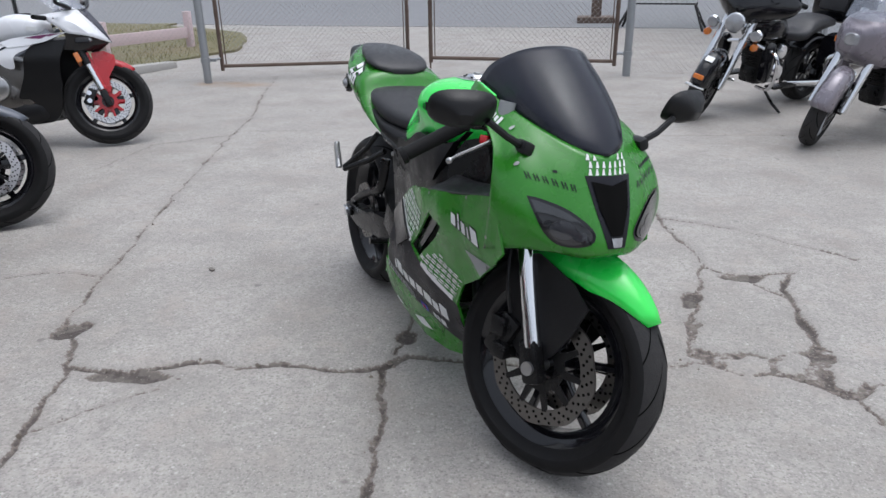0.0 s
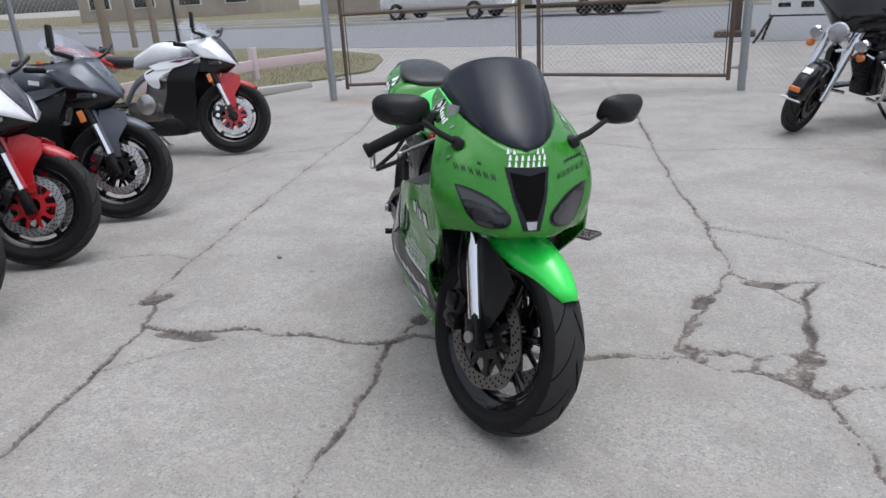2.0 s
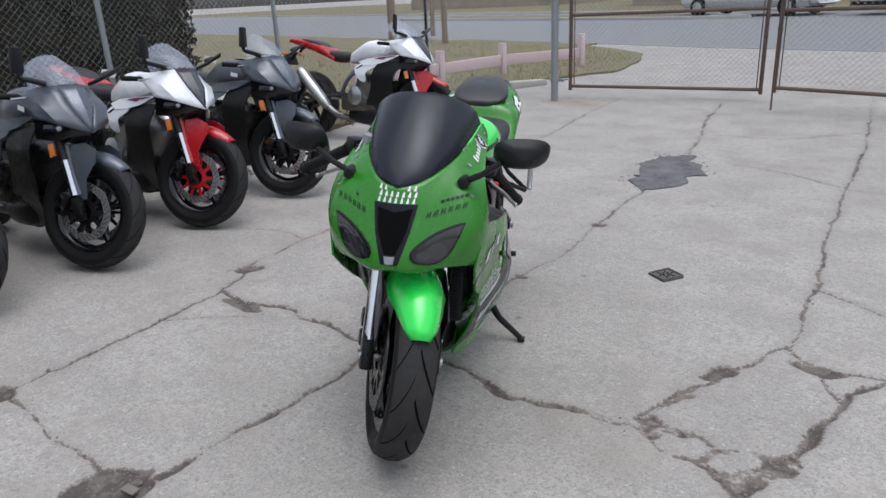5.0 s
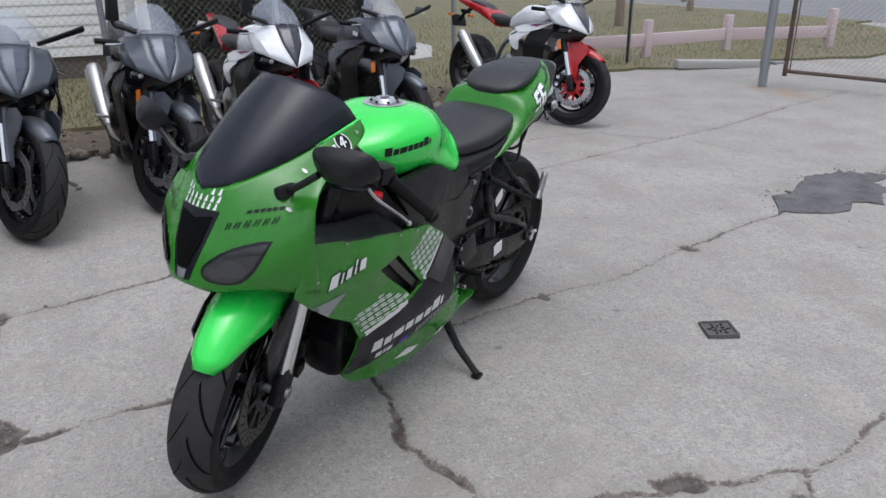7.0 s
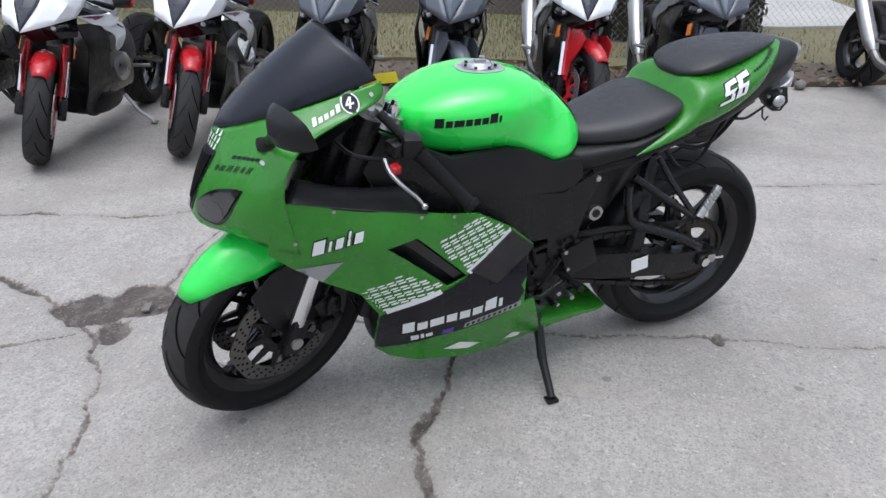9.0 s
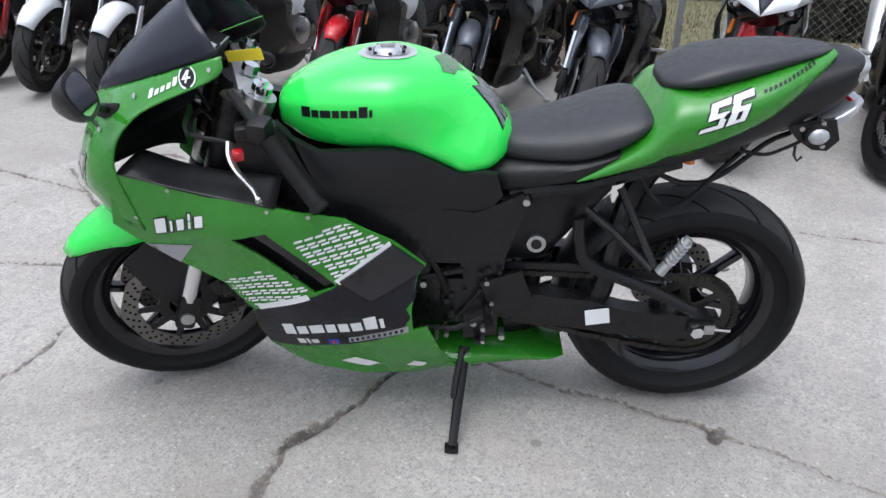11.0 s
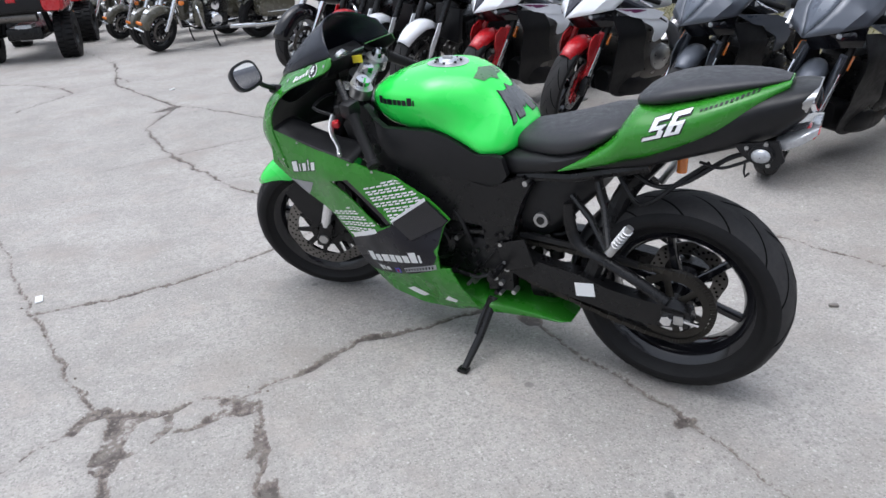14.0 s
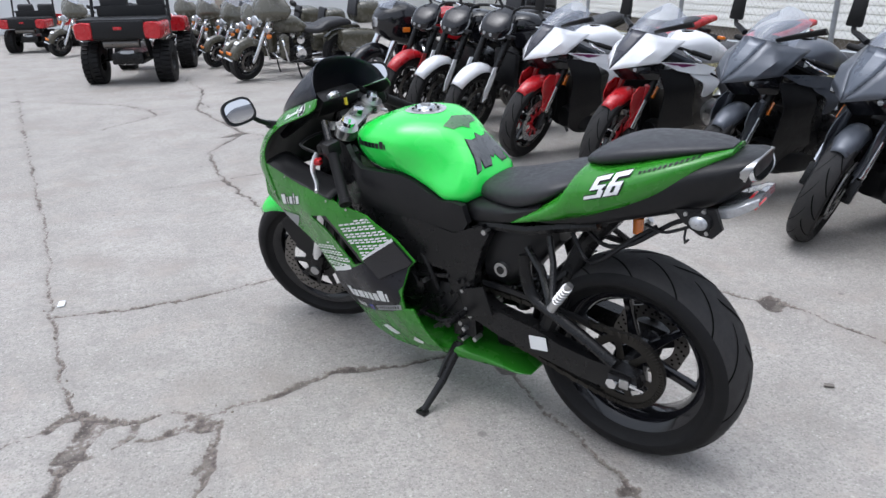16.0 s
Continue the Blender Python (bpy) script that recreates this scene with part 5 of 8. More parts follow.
    duct_rim = [(-0.058, 0.788), (0.058, 0.788), (0.045, 0.72), (0.022, 0.642), (-0.022, 0.642), (-0.045, 0.72)]
    onto_nose("intake_rim", [duct_rim], INK, 0.0015)
    # no opening: a flat black film paints the shade inside the intake
    duct = [(-0.046, 0.777), (0, 0.768), (0.046, 0.777), (0.036, 0.722), (0.014, 0.668), (-0.014, 0.668), (-0.036, 0.722)]
    onto_nose("air_intake", [duct], HOLLOWSHADE, 0.004, "air intake, its shaded mouth laid on as flat black")
    onto_nose("intake_tip", [[(-0.014, 0.664), (0.014, 0.664), (0.01, 0.645), (-0.01, 0.645)]], CLEARLENS, 0.004)
    dashes = []
    for r in range(3):
        for c in range(7):
            y, z = -0.045 + c * 0.015 + (0.003 if r % 2 else 0), 0.789 + r * 0.0145
            dashes.append([(y - 0.0045, z), (y + 0.0035, z), (y + 0.003, z + 0.0125), (y - 0.0005, z + 0.0125)])
    tagged(onto_nose("nose_dashes", dashes, WHITE, 0.002, "white dash pattern"), "white dash pattern", kind="stuff")
    for s in (-1, 1):
        marks = []
        for k in range(6):
            y, z = s * (0.080 + 0.0165 * k), 0.757 + 0.0035 * k
            marks += [[(y, z), (y + s * 0.0024, z), (y + s * 0.0054, z + 0.0135), (y + s * 0.0030, z + 0.0135)], [(y + s * 0.0065, z + 0.001), (y + s * 0.0088, z + 0.001), (y + s * 0.0112, z + 0.0145), (y + s * 0.0090, z + 0.0145)]]
            marks += [[(y + s * 0.0046, z + 0.0056), (y + s * 0.0068, z + 0.0060), (y + s * 0.0071, z + 0.0078), (y + s * 0.0050, z + 0.0074)]]
        onto_nose("name_marks", marks, INK, 0.0018, "thin black lettering strokes")
        onto_nose("address_marks", [[(s * (0.11 + 0.011 * k), 0.79 + 0.002 * k), (s * (0.118 + 0.011 * k), 0.791 + 0.002 * k), (s * (0.118 + 0.011 * k), 0.797 + 0.002 * k), (s * (0.11 + 0.011 * k), 0.796 + 0.002 * k)] for k in range(6)] if s > 0 else [[(-0.11, 0.79), (-0.118, 0.79), (-0.118, 0.795), (-0.11, 0.795)]], INK, 0.0018)
        flank = (lambda x, z: ((x, 1.0, z), (0, -1, 0))) if s > 0 else (lambda x, z: ((x, -1.0, z), (0, 1, 0)))
        word = []
        for k in range(5):
            x, z = 1.220 - 0.0128 * k, 0.862 + 0.0058 * k
            word.append([(x, z), (x - 0.0088, z + 0.0040), (x - 0.0096, z + (0.0175 if k in (0, 4) else 0.0130)), (x - 0.0010, z + (0.0140 if k in (0, 4) else 0.0092))])
        onto_nose("side_lettering", word, WHITE, 0.0022, "white lettering blocks", 0.012, flank)
        ringo = [(1.138 + 0.019 * math.cos(q), 0.903 + 0.019 * math.sin(q)) for q in [k * math.pi / 10 for k in range(20)]]
        core = [(1.138 + 0.016 * math.cos(q), 0.903 + 0.016 * math.sin(q)) for q in [k * math.pi / 10 for k in range(20)]]
        onto_nose("badge_ring", [ringo], WHITE, 0.0018, "", 0.012, flank)
        badge = onto_nose("badge", [core], INK, 0.0026, "round black badge with a white numeral", 0.012, flank)
        four = [[(1.142, 0.893), (1.1375, 0.893), (1.1335, 0.914), (1.1375, 0.914)], [(1.148, 0.897), (1.130, 0.901), (1.1295, 0.905), (1.1475, 0.901)], [(1.148, 0.900), (1.144, 0.900), (1.135, 0.914), (1.139, 0.914)]]
        part("numeral", decal(nose_tree, four, flank, 0.0034, 0.012), WHITE, badge)
        for x, z in ((1.255, 0.862), (1.092, 0.918), (1.33, 0.80)):
            disc = [(x + 0.0045 * math.cos(q), z + 0.0045 * math.sin(q)) for q in [k * math.pi / 4 for k in range(8)]]
            onto_nose("screw", [disc], ALLOY, 0.003, "", 0.012, flank)

    # windscreen: a smoked double bubble
    cs = []
    for x, w, ze, xc, zc in ((1.404, 0.004, 0.826, 1.406, 0.829), (1.372, 0.060, 0.842, 1.376, 0.866), (1.315, 0.098, 0.863, 1.33, 0.912), (1.245, 0.124, 0.886, 1.28, 0.955), (1.165, 0.142, 0.914, 1.228, 0.996), (1.075, 0.155, 0.944, 1.170, 1.036)):
        half = [(x, w, ze), (x + (xc - x) * 0.3, w * 0.88, ze + (zc - ze) * 0.48), (x + (xc - x) * 0.75, w * 0.52, ze + (zc - ze) * 0.87)]
        cs.append(half + [(xc, 0, zc)] + [(a, -b, c) for a, b, c in reversed(half)])
    sc = part("windscreen", patch(cs, 26, 30), SMOKE, root, "dark smoked curved windscreen", 60)
    sc.modifiers.new("skin", "SOLIDIFY").thickness = 0.003
    part("dash_shroud", patch([[(1.36, 0.1, 0.78), (1.38, 0, 0.81), (1.36, -0.1, 0.78)], [(1.24, 0.17, 0.80), (1.25, 0, 0.87), (1.24, -0.17, 0.80)], [(1.13, 0.17, 0.86), (1.16, 0, 0.90), (1.13, -0.17, 0.86)]], 12, 12), SATIN, root)
    g = part("instrument_panel", box(0.05, 0.17, 0.075, Matrix.Translation((1.165, 0, 0.895)) @ pose(0, 0, 0, 0, -35, 0), 0.012), SATIN, root, "black instrument cluster")
    part("dial", move(lathe([(0.001, 0.004), (0.028, 0.004), (0.032, 0.0), (0.036, 0.003), (0.036, -0.01)], 24), Matrix.Translation((1.142, 0.03, 0.90)) @ pose(0, 0, 0, 0, -35, 0) @ pose(0, 0, 0, 0, 0, 90)), CLEARLENS, g, "round clear dial")
    part("display", box(0.004, 0.06, 0.045, Matrix.Translation((1.139, -0.05, 0.90)) @ pose(0, 0, 0, 0, -35, 0), 0.003), GREYV, g)

    # mirrors
    for s in (-1, 1):
        base = Vector((1.312, s * 0.156, 0.832))
        tip = Vector((1.312, s * 0.250, 0.890))
        mo = part("mirror", box(0.05, 0.028, 0.03, Matrix.Translation(base) @ pose(0, 0, 0, s * 20, 0, 0), 0.01), SATIN, root, "black rear-view mirror")
        part("stem", tube([base, base.lerp(tip, 0.5) + Vector((0.006, 0, -0.004)), tip], [0.009, 0.008, 0.008], 8), SATIN, mo)
        shell = loft([(-0.02, 0.02, -0.014, 0.014), (0.0, 0.052, -0.034, 0.036), (0.02, 0.074, -0.043, 0.045), (0.034, 0.082, -0.046, 0.048)], 14, 16, power=3.0)
        q = Matrix.Translation(tip + Vector((-0.005, s * 0.055, 0.012))) @ pose(0, 0, 0, 0, -24, 180 + s * 16) @ Matrix.Scale(0.9, 4)
        part("mirror_shell", move(shell, q), SATIN, mo)
        gl = [(0.07 * math.copysign(abs(math.cos(a)) ** 0.7, math.cos(a)), 0.038 * math.copysign(abs(math.sin(a)) ** 0.7, math.sin(a))) for a in [k * math.pi / 16 for k in range(32)]]
        bm = bmesh.new()
        bm.faces.new([bm.verts.new((0.0352, y, z + 0.001)) for y, z in gl])
        part("mirror_glass", move(bm, q), MIRROR, mo, "clean mirror glass", 0)

    # side fairings: half width of the flank over length and height
    flank_x = (0.60, 0.72, 0.84, 0.96, 1.08, 1.20, 1.34)
    flank_z = (0.13, 0.20, 0.30, 0.40, 0.50, 0.60, 0.74)
    flank_y = [smooth_steps(list(zip(flank_x, row))) for row in (
        (0.120, 0.140, 0.142, 0.125, 0.070, 0.030, 0.030), (0.178, 0.184, 0.166, 0.142, 0.105, 0.070, 0.060), (0.215, 0.226, 0.208, 0.186, 0.158, 0.130, 0.120), (0.215, 0.240, 0.240, 0.218, 0.188, 0.165, 0.160),
        (0.180, 0.203, 0.222, 0.228, 0.212, 0.190, 0.180), (0.180, 0.200, 0.222, 0.240, 0.246, 0.226, 0.205), (0.170, 0.185, 0.200, 0.215, 0.225, 0.228, 0.222))]

    def flare(x, z):
        column = [(h, f(x)) for h, f in zip(flank_z, flank_y)]
        t = [smooth_steps(column)(z + d) for d in (-0.03, -0.015, 0.0, 0.015, 0.03)]
        return sum(t) / 5

    outline = [(1.30, 0.722), (1.204, 0.698), (1.10, 0.676), (0.985, 0.652), (0.848, 0.622), (0.75, 0.562), (0.682, 0.50), (0.70, 0.478), (0.714, 0.40), (0.712, 0.345), (0.680, 0.350), (0.655, 0.28), (0.618, 0.190), (0.70, 0.158), (0.83, 0.142),
               (0.95, 0.147), (1.04, 0.162), (1.082, 0.205), (1.090, 0.28), (1.088, 0.36), (1.135, 0.435), (1.214, 0.484), (1.29, 0.545), (1.345, 0.598), (1.33, 0.66)]
    vent = [(1.085, 0.580), (1.012, 0.596), (0.876, 0.459), (0.925, 0.438)]
    scoop = [(0.868, 0.474), (0.752, 0.556), (0.686, 0.50), (0.70, 0.486), (0.80, 0.430)]
    for s in (1, -1):
        bm = sheet(outline, flare, [vent], 0.016)
        inner = sheet([(1.11, 0.60), (0.99, 0.61), (0.85, 0.45), (0.93, 0.42)], lambda x, z: flare(x, z) - 0.032, (), 0.04)
        strip = sheet([(1.05, 0.590), (1.02, 0.594), (0.885, 0.46), (0.905, 0.45)], lambda x, z: flare(x, z) - 0.012, (), 0.04)
        hood = sheet(scoop, lambda x, z: flare(x, z) + 0.009 - 0.25 * max(0.0, z - 0.545), (), 0.02, 0.02)
        if s < 0:
            bm, inner, strip, hood = mirrored(bm), mirrored(inner), mirrored(strip), mirrored(hood)
        tree = tree_of(bm)
        side = part("side_fairing", bm, GREEN, root, "green side fairing with white dash pattern and black band", 40)
        part("vent_duct", inner, SATIN, side, "black recessed vent")
        part("vent_strake", strip, GLOSS, side, "glossy black strake in the vent")
        part("rear_scoop", hood, GLOSS, side, "raised glossy black scoop panel")

        def lay(name, outlines, mat, out=0.0016, label="", step=0.02, parent=side, tr=tree, sg=s):
            return part(name, decal(tr, outlines, from_side(sg), out, step), mat, parent, label)

        lay("black_band", [[(1.087, 0.352), (0.922, 0.432), (0.878, 0.458), (0.870, 0.474), (0.752, 0.556), (0.686, 0.50), (0.702, 0.478), (0.713, 0.40), (0.711, 0.347), (0.80, 0.300), (0.90, 0.258), (1.00, 0.222), (1.06, 0.206), (1.082, 0.215), (1.088, 0.28)]], INK, 0.0014, "black vinyl band")
        for stripe in ([(1.093, 0.367), (1.087, 0.351), (0.920, 0.428), (0.927, 0.442)], [(0.880, 0.474), (0.868, 0.464), (0.752, 0.547), (0.758, 0.565)]):
            lay("white_stripe", [stripe], WHITE, 0.0022, "white vinyl stripe")
        lay("silver_flash", [[(1.288, 0.546), (1.179, 0.552), (1.226, 0.494)]], GREYV, 0.0016, "silver-grey flash")
        fields = ([(1.14, 0.440), (1.036, 0.491), (0.930, 0.440), (1.092, 0.366)], [(0.966, 0.567), (0.85, 0.617), (0.756, 0.562), (0.880, 0.474)])
        for fld in fields:
            dsh = []
            for r in range(-12, 40):
                for c in range(-6, 40):
                    x = 1.16 - c * 0.0225 + 0.0095 * (r % 2) - 0.006 * r
                    z = 0.33 + r * 0.0125 + c * 0.0058
                    if inside((x - 0.008, z + 0.003), fld):
                        dsh.append([(x, z), (x - 0.0165, z + 0.0048), (x - 0.0195, z + 0.0104), (x - 0.0145, z + 0.0100), (x - 0.001, z + 0.0058)])
            tagged(lay("dash_pattern", dsh, WHITE, 0.0018, "rows of small white dashes", 0.03), "rows of small white dashes", kind="stuff")
        lay("model_lettering_edge", bars(1.254, 0.578, (0.033, 0.011, 0.023, 0.011, 0.025), 0.041, 0.0035, 0.42, 0.24), INK, 0.0016)
        lay("model_lettering", bars(1.251, 0.582, (0.026, 0.006, 0.017, 0.006, 0.019), 0.035, 0.0100, 0.42, 0.24), WHITE, 0.0024, "slanted white lettering blocks")
        lay("maker_lettering", bars(1.022, 0.275, (0.030, 0.026, 0.036, 0.026, 0.026, 0.026, 0.030, 0.010), 0.040, 0.007, 0.2, 0.30), WHITE, 0.0024, "bold white lettering blocks")
        lay("oil_lettering", bars(0.995, 0.240, (0.020, 0.008, 0.018), 0.022, 0.005, 0.1, 0.30), WHITE, 0.0024)
        lay("oil_badge", [[(0.918, 0.256), (0.890, 0.266), (0.890, 0.288), (0.918, 0.279)]], BLUE, 0.0024)
        lay("oil_badge_dot", [[(0.910, 0.263), (0.897, 0.268), (0.898, 0.279), (0.910, 0.275)]], RED, 0.003)
        lay("tyre_lettering", [[(0.865, 0.280), (0.722, 0.341), (0.722, 0.360), (0.865, 0.300)]], GREYV, 0.0024)
        lay("tyre_lettering_gaps", [[(0.860 - 0.0133 * k, 0.2865 + 0.0057 * k), (0.853 - 0.0133 * k, 0.2895 + 0.0057 * k), (0.853 - 0.0133 * k, 0.300 + 0.0057 * k), (0.860 - 0.0133 * k, 0.297 + 0.0057 * k)] for k in range(10)], INK, 0.003)
        for x, z in ((1.20, 0.690), (1.002, 0.646), (1.285, 0.62), (0.83, 0.46), (0.92, 0.632)):
            lay("screw", [[(x + 0.0045 * math.cos(q), z + 0.0045 * math.sin(q)) for q in [k * math.pi / 4 for k in range(8)]]], ALLOY, 0.003)
        for spot in ([(0.90, 0.185), (0.83, 0.177), (0.80, 0.196), (0.86, 0.212)], [(0.735, 0.20), (0.695, 0.198), (0.685, 0.214), (0.715, 0.226)]):
            lay("belly_patch", [spot], WHITE, 0.002, "white sponsor patch")

    # inner black panels beside the dash
    for s in (1, -1):
        bm = patch([[(1.302, s * 0.222, 0.722), (1.20, s * 0.228, 0.699), (1.10, s * 0.234, 0.677), (0.985, s * 0.234, 0.653)],
                    [(1.290, s * 0.200, 0.735), (1.20, s * 0.196, 0.705), (1.10, s * 0.192, 0.686), (0.985, s * 0.192, 0.668)],
                    [(1.270, s * 0.150, 0.745), (1.18, s * 0.145, 0.712), (1.09, s * 0.140, 0.692), (0.985, s * 0.140, 0.682)],
                    [(1.255, s * 0.115, 0.715), (1.17, s * 0.110, 0.66), (1.08, s * 0.105, 0.62), (0.985, s * 0.105, 0.60)]], 20, 14)
        p = part("inner_panel", bm, SATIN, root, "black inner fairing panel")
        p.modifiers.new("skin", "SOLIDIFY").thickness = 0.004

    # belly pan
    bm = loft([(1.02, 0.100, 0.148, 0.27, 0.6), (0.95, 0.125, 0.138, 0.26, 0.5), (0.83, 0.136, 0.133, 0.24, 0.5), (0.70, 0.142, 0.136, 0.22, 0.5), (0.615, 0.150, 0.142, 0.212, 0.6), (0.54, 0.140, 0.146, 0.208, 0.65), (0.44, 0.124, 0.152, 0.190, 0.7), (0.38, 0.114, 0.158, 0.175, 0.6), (0.345, 0.098, 0.164, 0.169, 0.6)], 14, 34, power=2.8)
    part("belly_pan", bm, GREEN, root, "scraped green belly pan")
    part("chin_panel", loft([(1.07, 0.05, 0.180, 0.30, 0.6), (1.055, 0.085, 0.162, 0.32, 0.6), (1.01, 0.098, 0.155, 0.30, 0.6)], 12, 10, power=3.0), SATIN, root, "black chin panel below the radiator")

    # tank
    bm = loft([(1.002, 0.04, 0.775, 0.822, 0.5), (0.985, 0.085, 0.758, 0.846, 0.5), (0.93, 0.130, 0.732, 0.877, 0.55), (0.85, 0.158, 0.722, 0.905, 0.52), (0.75, 0.171, 0.722, 0.914, 0.50), (0.655, 0.164, 0.688, 0.895, 0.45), (0.60, 0.152, 0.664, 0.864, 0.38), (0.555, 0.134, 0.668, 0.829, 0.40), (0.52, 0.106, 0.690, 0.790, 0.45), (0.497, 0.060, 0.71, 0.755, 0.5)], 22, 48, power=2.75)
    for v in bm.verts:
        if 0.56 < v.co.x < 0.98:
            v.co.y *= 1 - 0.060 * math.exp(-((v.co.z - 0.772) / 0.030) ** 2) + 0.022 * math.exp(-((v.co.z - 0.842) / 0.020) ** 2)
        if v.co.x < 0.74 and v.co.z > 0.70:
            v.co.y *= 1 - 0.34 * min(1, (0.74 - v.co.x) / 0.14) * min(1, (v.co.z - 0.70) / 0.13)
        if v.co.z > 0.875:
            v.co.z = 0.875 + (v.co.z - 0.875) * 0.88
    tank_tree = tree_of(bm)
    tank = part("fuel_tank", bm, LIME, root, "glossy bright green fuel tank", 60)
    above = lambda x, y: ((x, y, 1.5), (0, 0, -1))
    part("cap_ring", decal(tank_tree, [[(0.765 + 0.046 * math.cos(q), 0.046 * math.sin(q)) for q in [k * math.pi / 12 for k in range(24)]]], above, 0.003, 0.015), ALLOY, tank, "alloy filler ring")
    cap = lathe([(0.001, 0.012), (0.026, 0.011), (0.03, 0.006), (0.033, 0.0)], 24)
    c = part("filler_cap", move(cap, Matrix.Translation((0.765, 0, 0.9085)) @ pose(0, 0, 0, 90, 0, 0)), CHROME, tank, "round alloy filler cap")
    part("key_flap", box(0.03, 0.012, 0.006, Matrix.Translation((0.765, 0, 0.9215)), 0.002), ALLOY, c)
    part("cap_badge", decal(tank_tree, [[(0.765 + 0.062 * math.cos(q), 0.062 * math.sin(q)) for q in [k * math.pi / 14 for k in range(28)]]], above, 0.0016, 0.015), SILVER, tank, "silver filler surround")
    for k in range(7):
        q = k * 2 * math.pi / 7
        part("cap_bolt", cyl((0.765 + 0.038 * math.cos(q), 0.038 * math.sin(q), 0.908), (0.765 + 0.038 * math.cos(q), 0.038 * math.sin(q), 0.9155), 0.004, 6), METAL, c)
    for s in (1, -1):
        part("tank_lettering", decal(tank_tree, bars(0.932, 0.812, (0.019, 0.015, 0.022, 0.015, 0.015, 0.015, 0.018, 0.006), 0.022, 0.0035, 0.15, 0.09), from_side(s), 0.0018, 0.02), INK, tank, "black lettering blocks")
    def behind(y, d):
        return (0.60 - 0.670 * d - 0.148, y, 0.864 - 0.742 * d + 0.134), (0.742, 0, -0.670)
    half = [(0.012, 0.034), (0.029, 0.034), (0.044, 0.022), (0.054, 0.055), (0.062, 0.084), (0.078, 0.123), (0.064, 0.121), (0.046, 0.088), (0.052, 0.12), (0.022, 0.122), (0.009, 0.095)]
    outline = [(0, 0.017)] + half + [(0, 0.105)] + [(-y, d) for y, d in half[::-1]]
    grow = [(y * 1.07, 0.07 + (d - 0.07) * 1.07) for y, d in outline]
    part("tank_pad_edge", decal(tank_tree, [grow], behind, 0.0014, 0.012), INK, tank, "black edge of the tank pad")
    part("tank_pad", decal(tank_tree, [outline], behind, 0.0024, 0.012), PADGREY, tank, "grey winged tank pad graphic")
    part("tank_pad_emblem", decal(tank_tree, [[(0.668, 0.0), (0.655, 0.030), (0.648, 0.066), (0.622, 0.050), (0.618, 0.018), (0.604, 0.0), (0.618, -0.018), (0.622, -0.050), (0.648, -0.066), (0.655, -0.030)]], above, 0.002, 0.012), EMBLEM, tank, "dark green-grey emblem on the tank")

    # frame, covers, swingarm pivot plates
    for s in (1, -1):
        fy = smooth_steps([(0.42, 0.122), (0.50, 0.130), (0.60, 0.136), (0.75, 0.156), (0.90, 0.162), (1.05, 0.115)])
        cover = [(0.99, 0.80), (0.965, 0.772), (0.90, 0.748), (0.80, 0.750), (0.748, 0.752), (0.70, 0.740), (0.654, 0.715), (0.61, 0.694), (0.565, 0.696), (0.532, 0.690), (0.518, 0.640), (0.540, 0.610), (0.573, 0.597), (0.676, 0.616), (0.814, 0.625), (0.876, 0.642), (0.919, 0.70), (0.95, 0.765)]
        spar = [(1.05, 0.80), (0.975, 0.775), (0.93, 0.70), (0.885, 0.648), (0.82, 0.628), (0.68, 0.617), (0.575, 0.598), (0.475, 0.640), (0.452, 0.616), (0.476, 0.571), (0.503, 0.49), (0.516, 0.417), (0.518, 0.255), (0.60, 0.245), (0.598, 0.405), (0.606, 0.470), (0.69, 0.478), (0.80, 0.505), (0.93, 0.565), (1.06, 0.64), (1.10, 0.72)]
        a = sheet(cover, lambda x, z: fy(x) + 0.002 + 0.012 * max(0.0, 1 - ((z - 0.675) / 0.085) ** 2), (), 0.02, 0.02)
        b = sheet(spar, lambda x, z: fy(x) + 0.008 - 0.12 * max(0.0, z - 0.64) - 0.05 * max(0.0, 0.45 - z), (), 0.025, 0.035)
        if s < 0:
            a, b = mirrored(a), mirrored(b)
        fr = part("frame_spar", b, METAL, root, "black alloy frame spar")
        part("frame_cover", a, SATIN, root, "matte black frame cover")
        for x, z, y in ((0.466, 0.622, 0.134), (0.535, 0.33, 0.131), (0.575, 0.29, 0.13), (0.535, 0.40, 0.138), (0.60, 0.685, 0.138)):
            part("bolt", cyl((x, s * (y - 0.02), z), (x, s * (y + 0.006), z), 0.008, 8), ALLOY, fr)
    part("steering_head", cyl((1.085, 0, 0.85), (1.17, 0, 0.66), 0.045, 16), METAL, root)

    # engine, radiator, shock
    eng = box(0.26, 0.22, 0.26, Matrix.Translation((0.86, 0, 0.44)) @ pose(0, 0, 0, 0, 18, 0), 0.03)
    box(0.34, 0.25, 0.17, Matrix.Translation((0.71, 0, 0.36)), 0.035, bm=eng)
    engine = part("engine", eng, METAL, root, "black engine cases")
    part("clutch_cover", move(lathe([(0.001, 0.02), (0.055, 0.02), (0.075, 0.008), (0.08, -0.02)], 24), Matrix.Translation((0.66, -0.13, 0.36)) @ pose(0, 0, 0, 0, 0, 180)), METAL, engine)
    part("generator_cover", move(lathe([(0.001, 0.02), (0.05, 0.02), (0.066, 0.008), (0.07, -0.02)], 24), Matrix.Translation((0.775, 0.13, 0.385))), METAL, engine)
    sp = box(0.11, 0.03, 0.11, Matrix.Translation((0.60, 0.125, 0.37)), 0.015)
    part("sprocket_cover", sp, SATIN, engine)
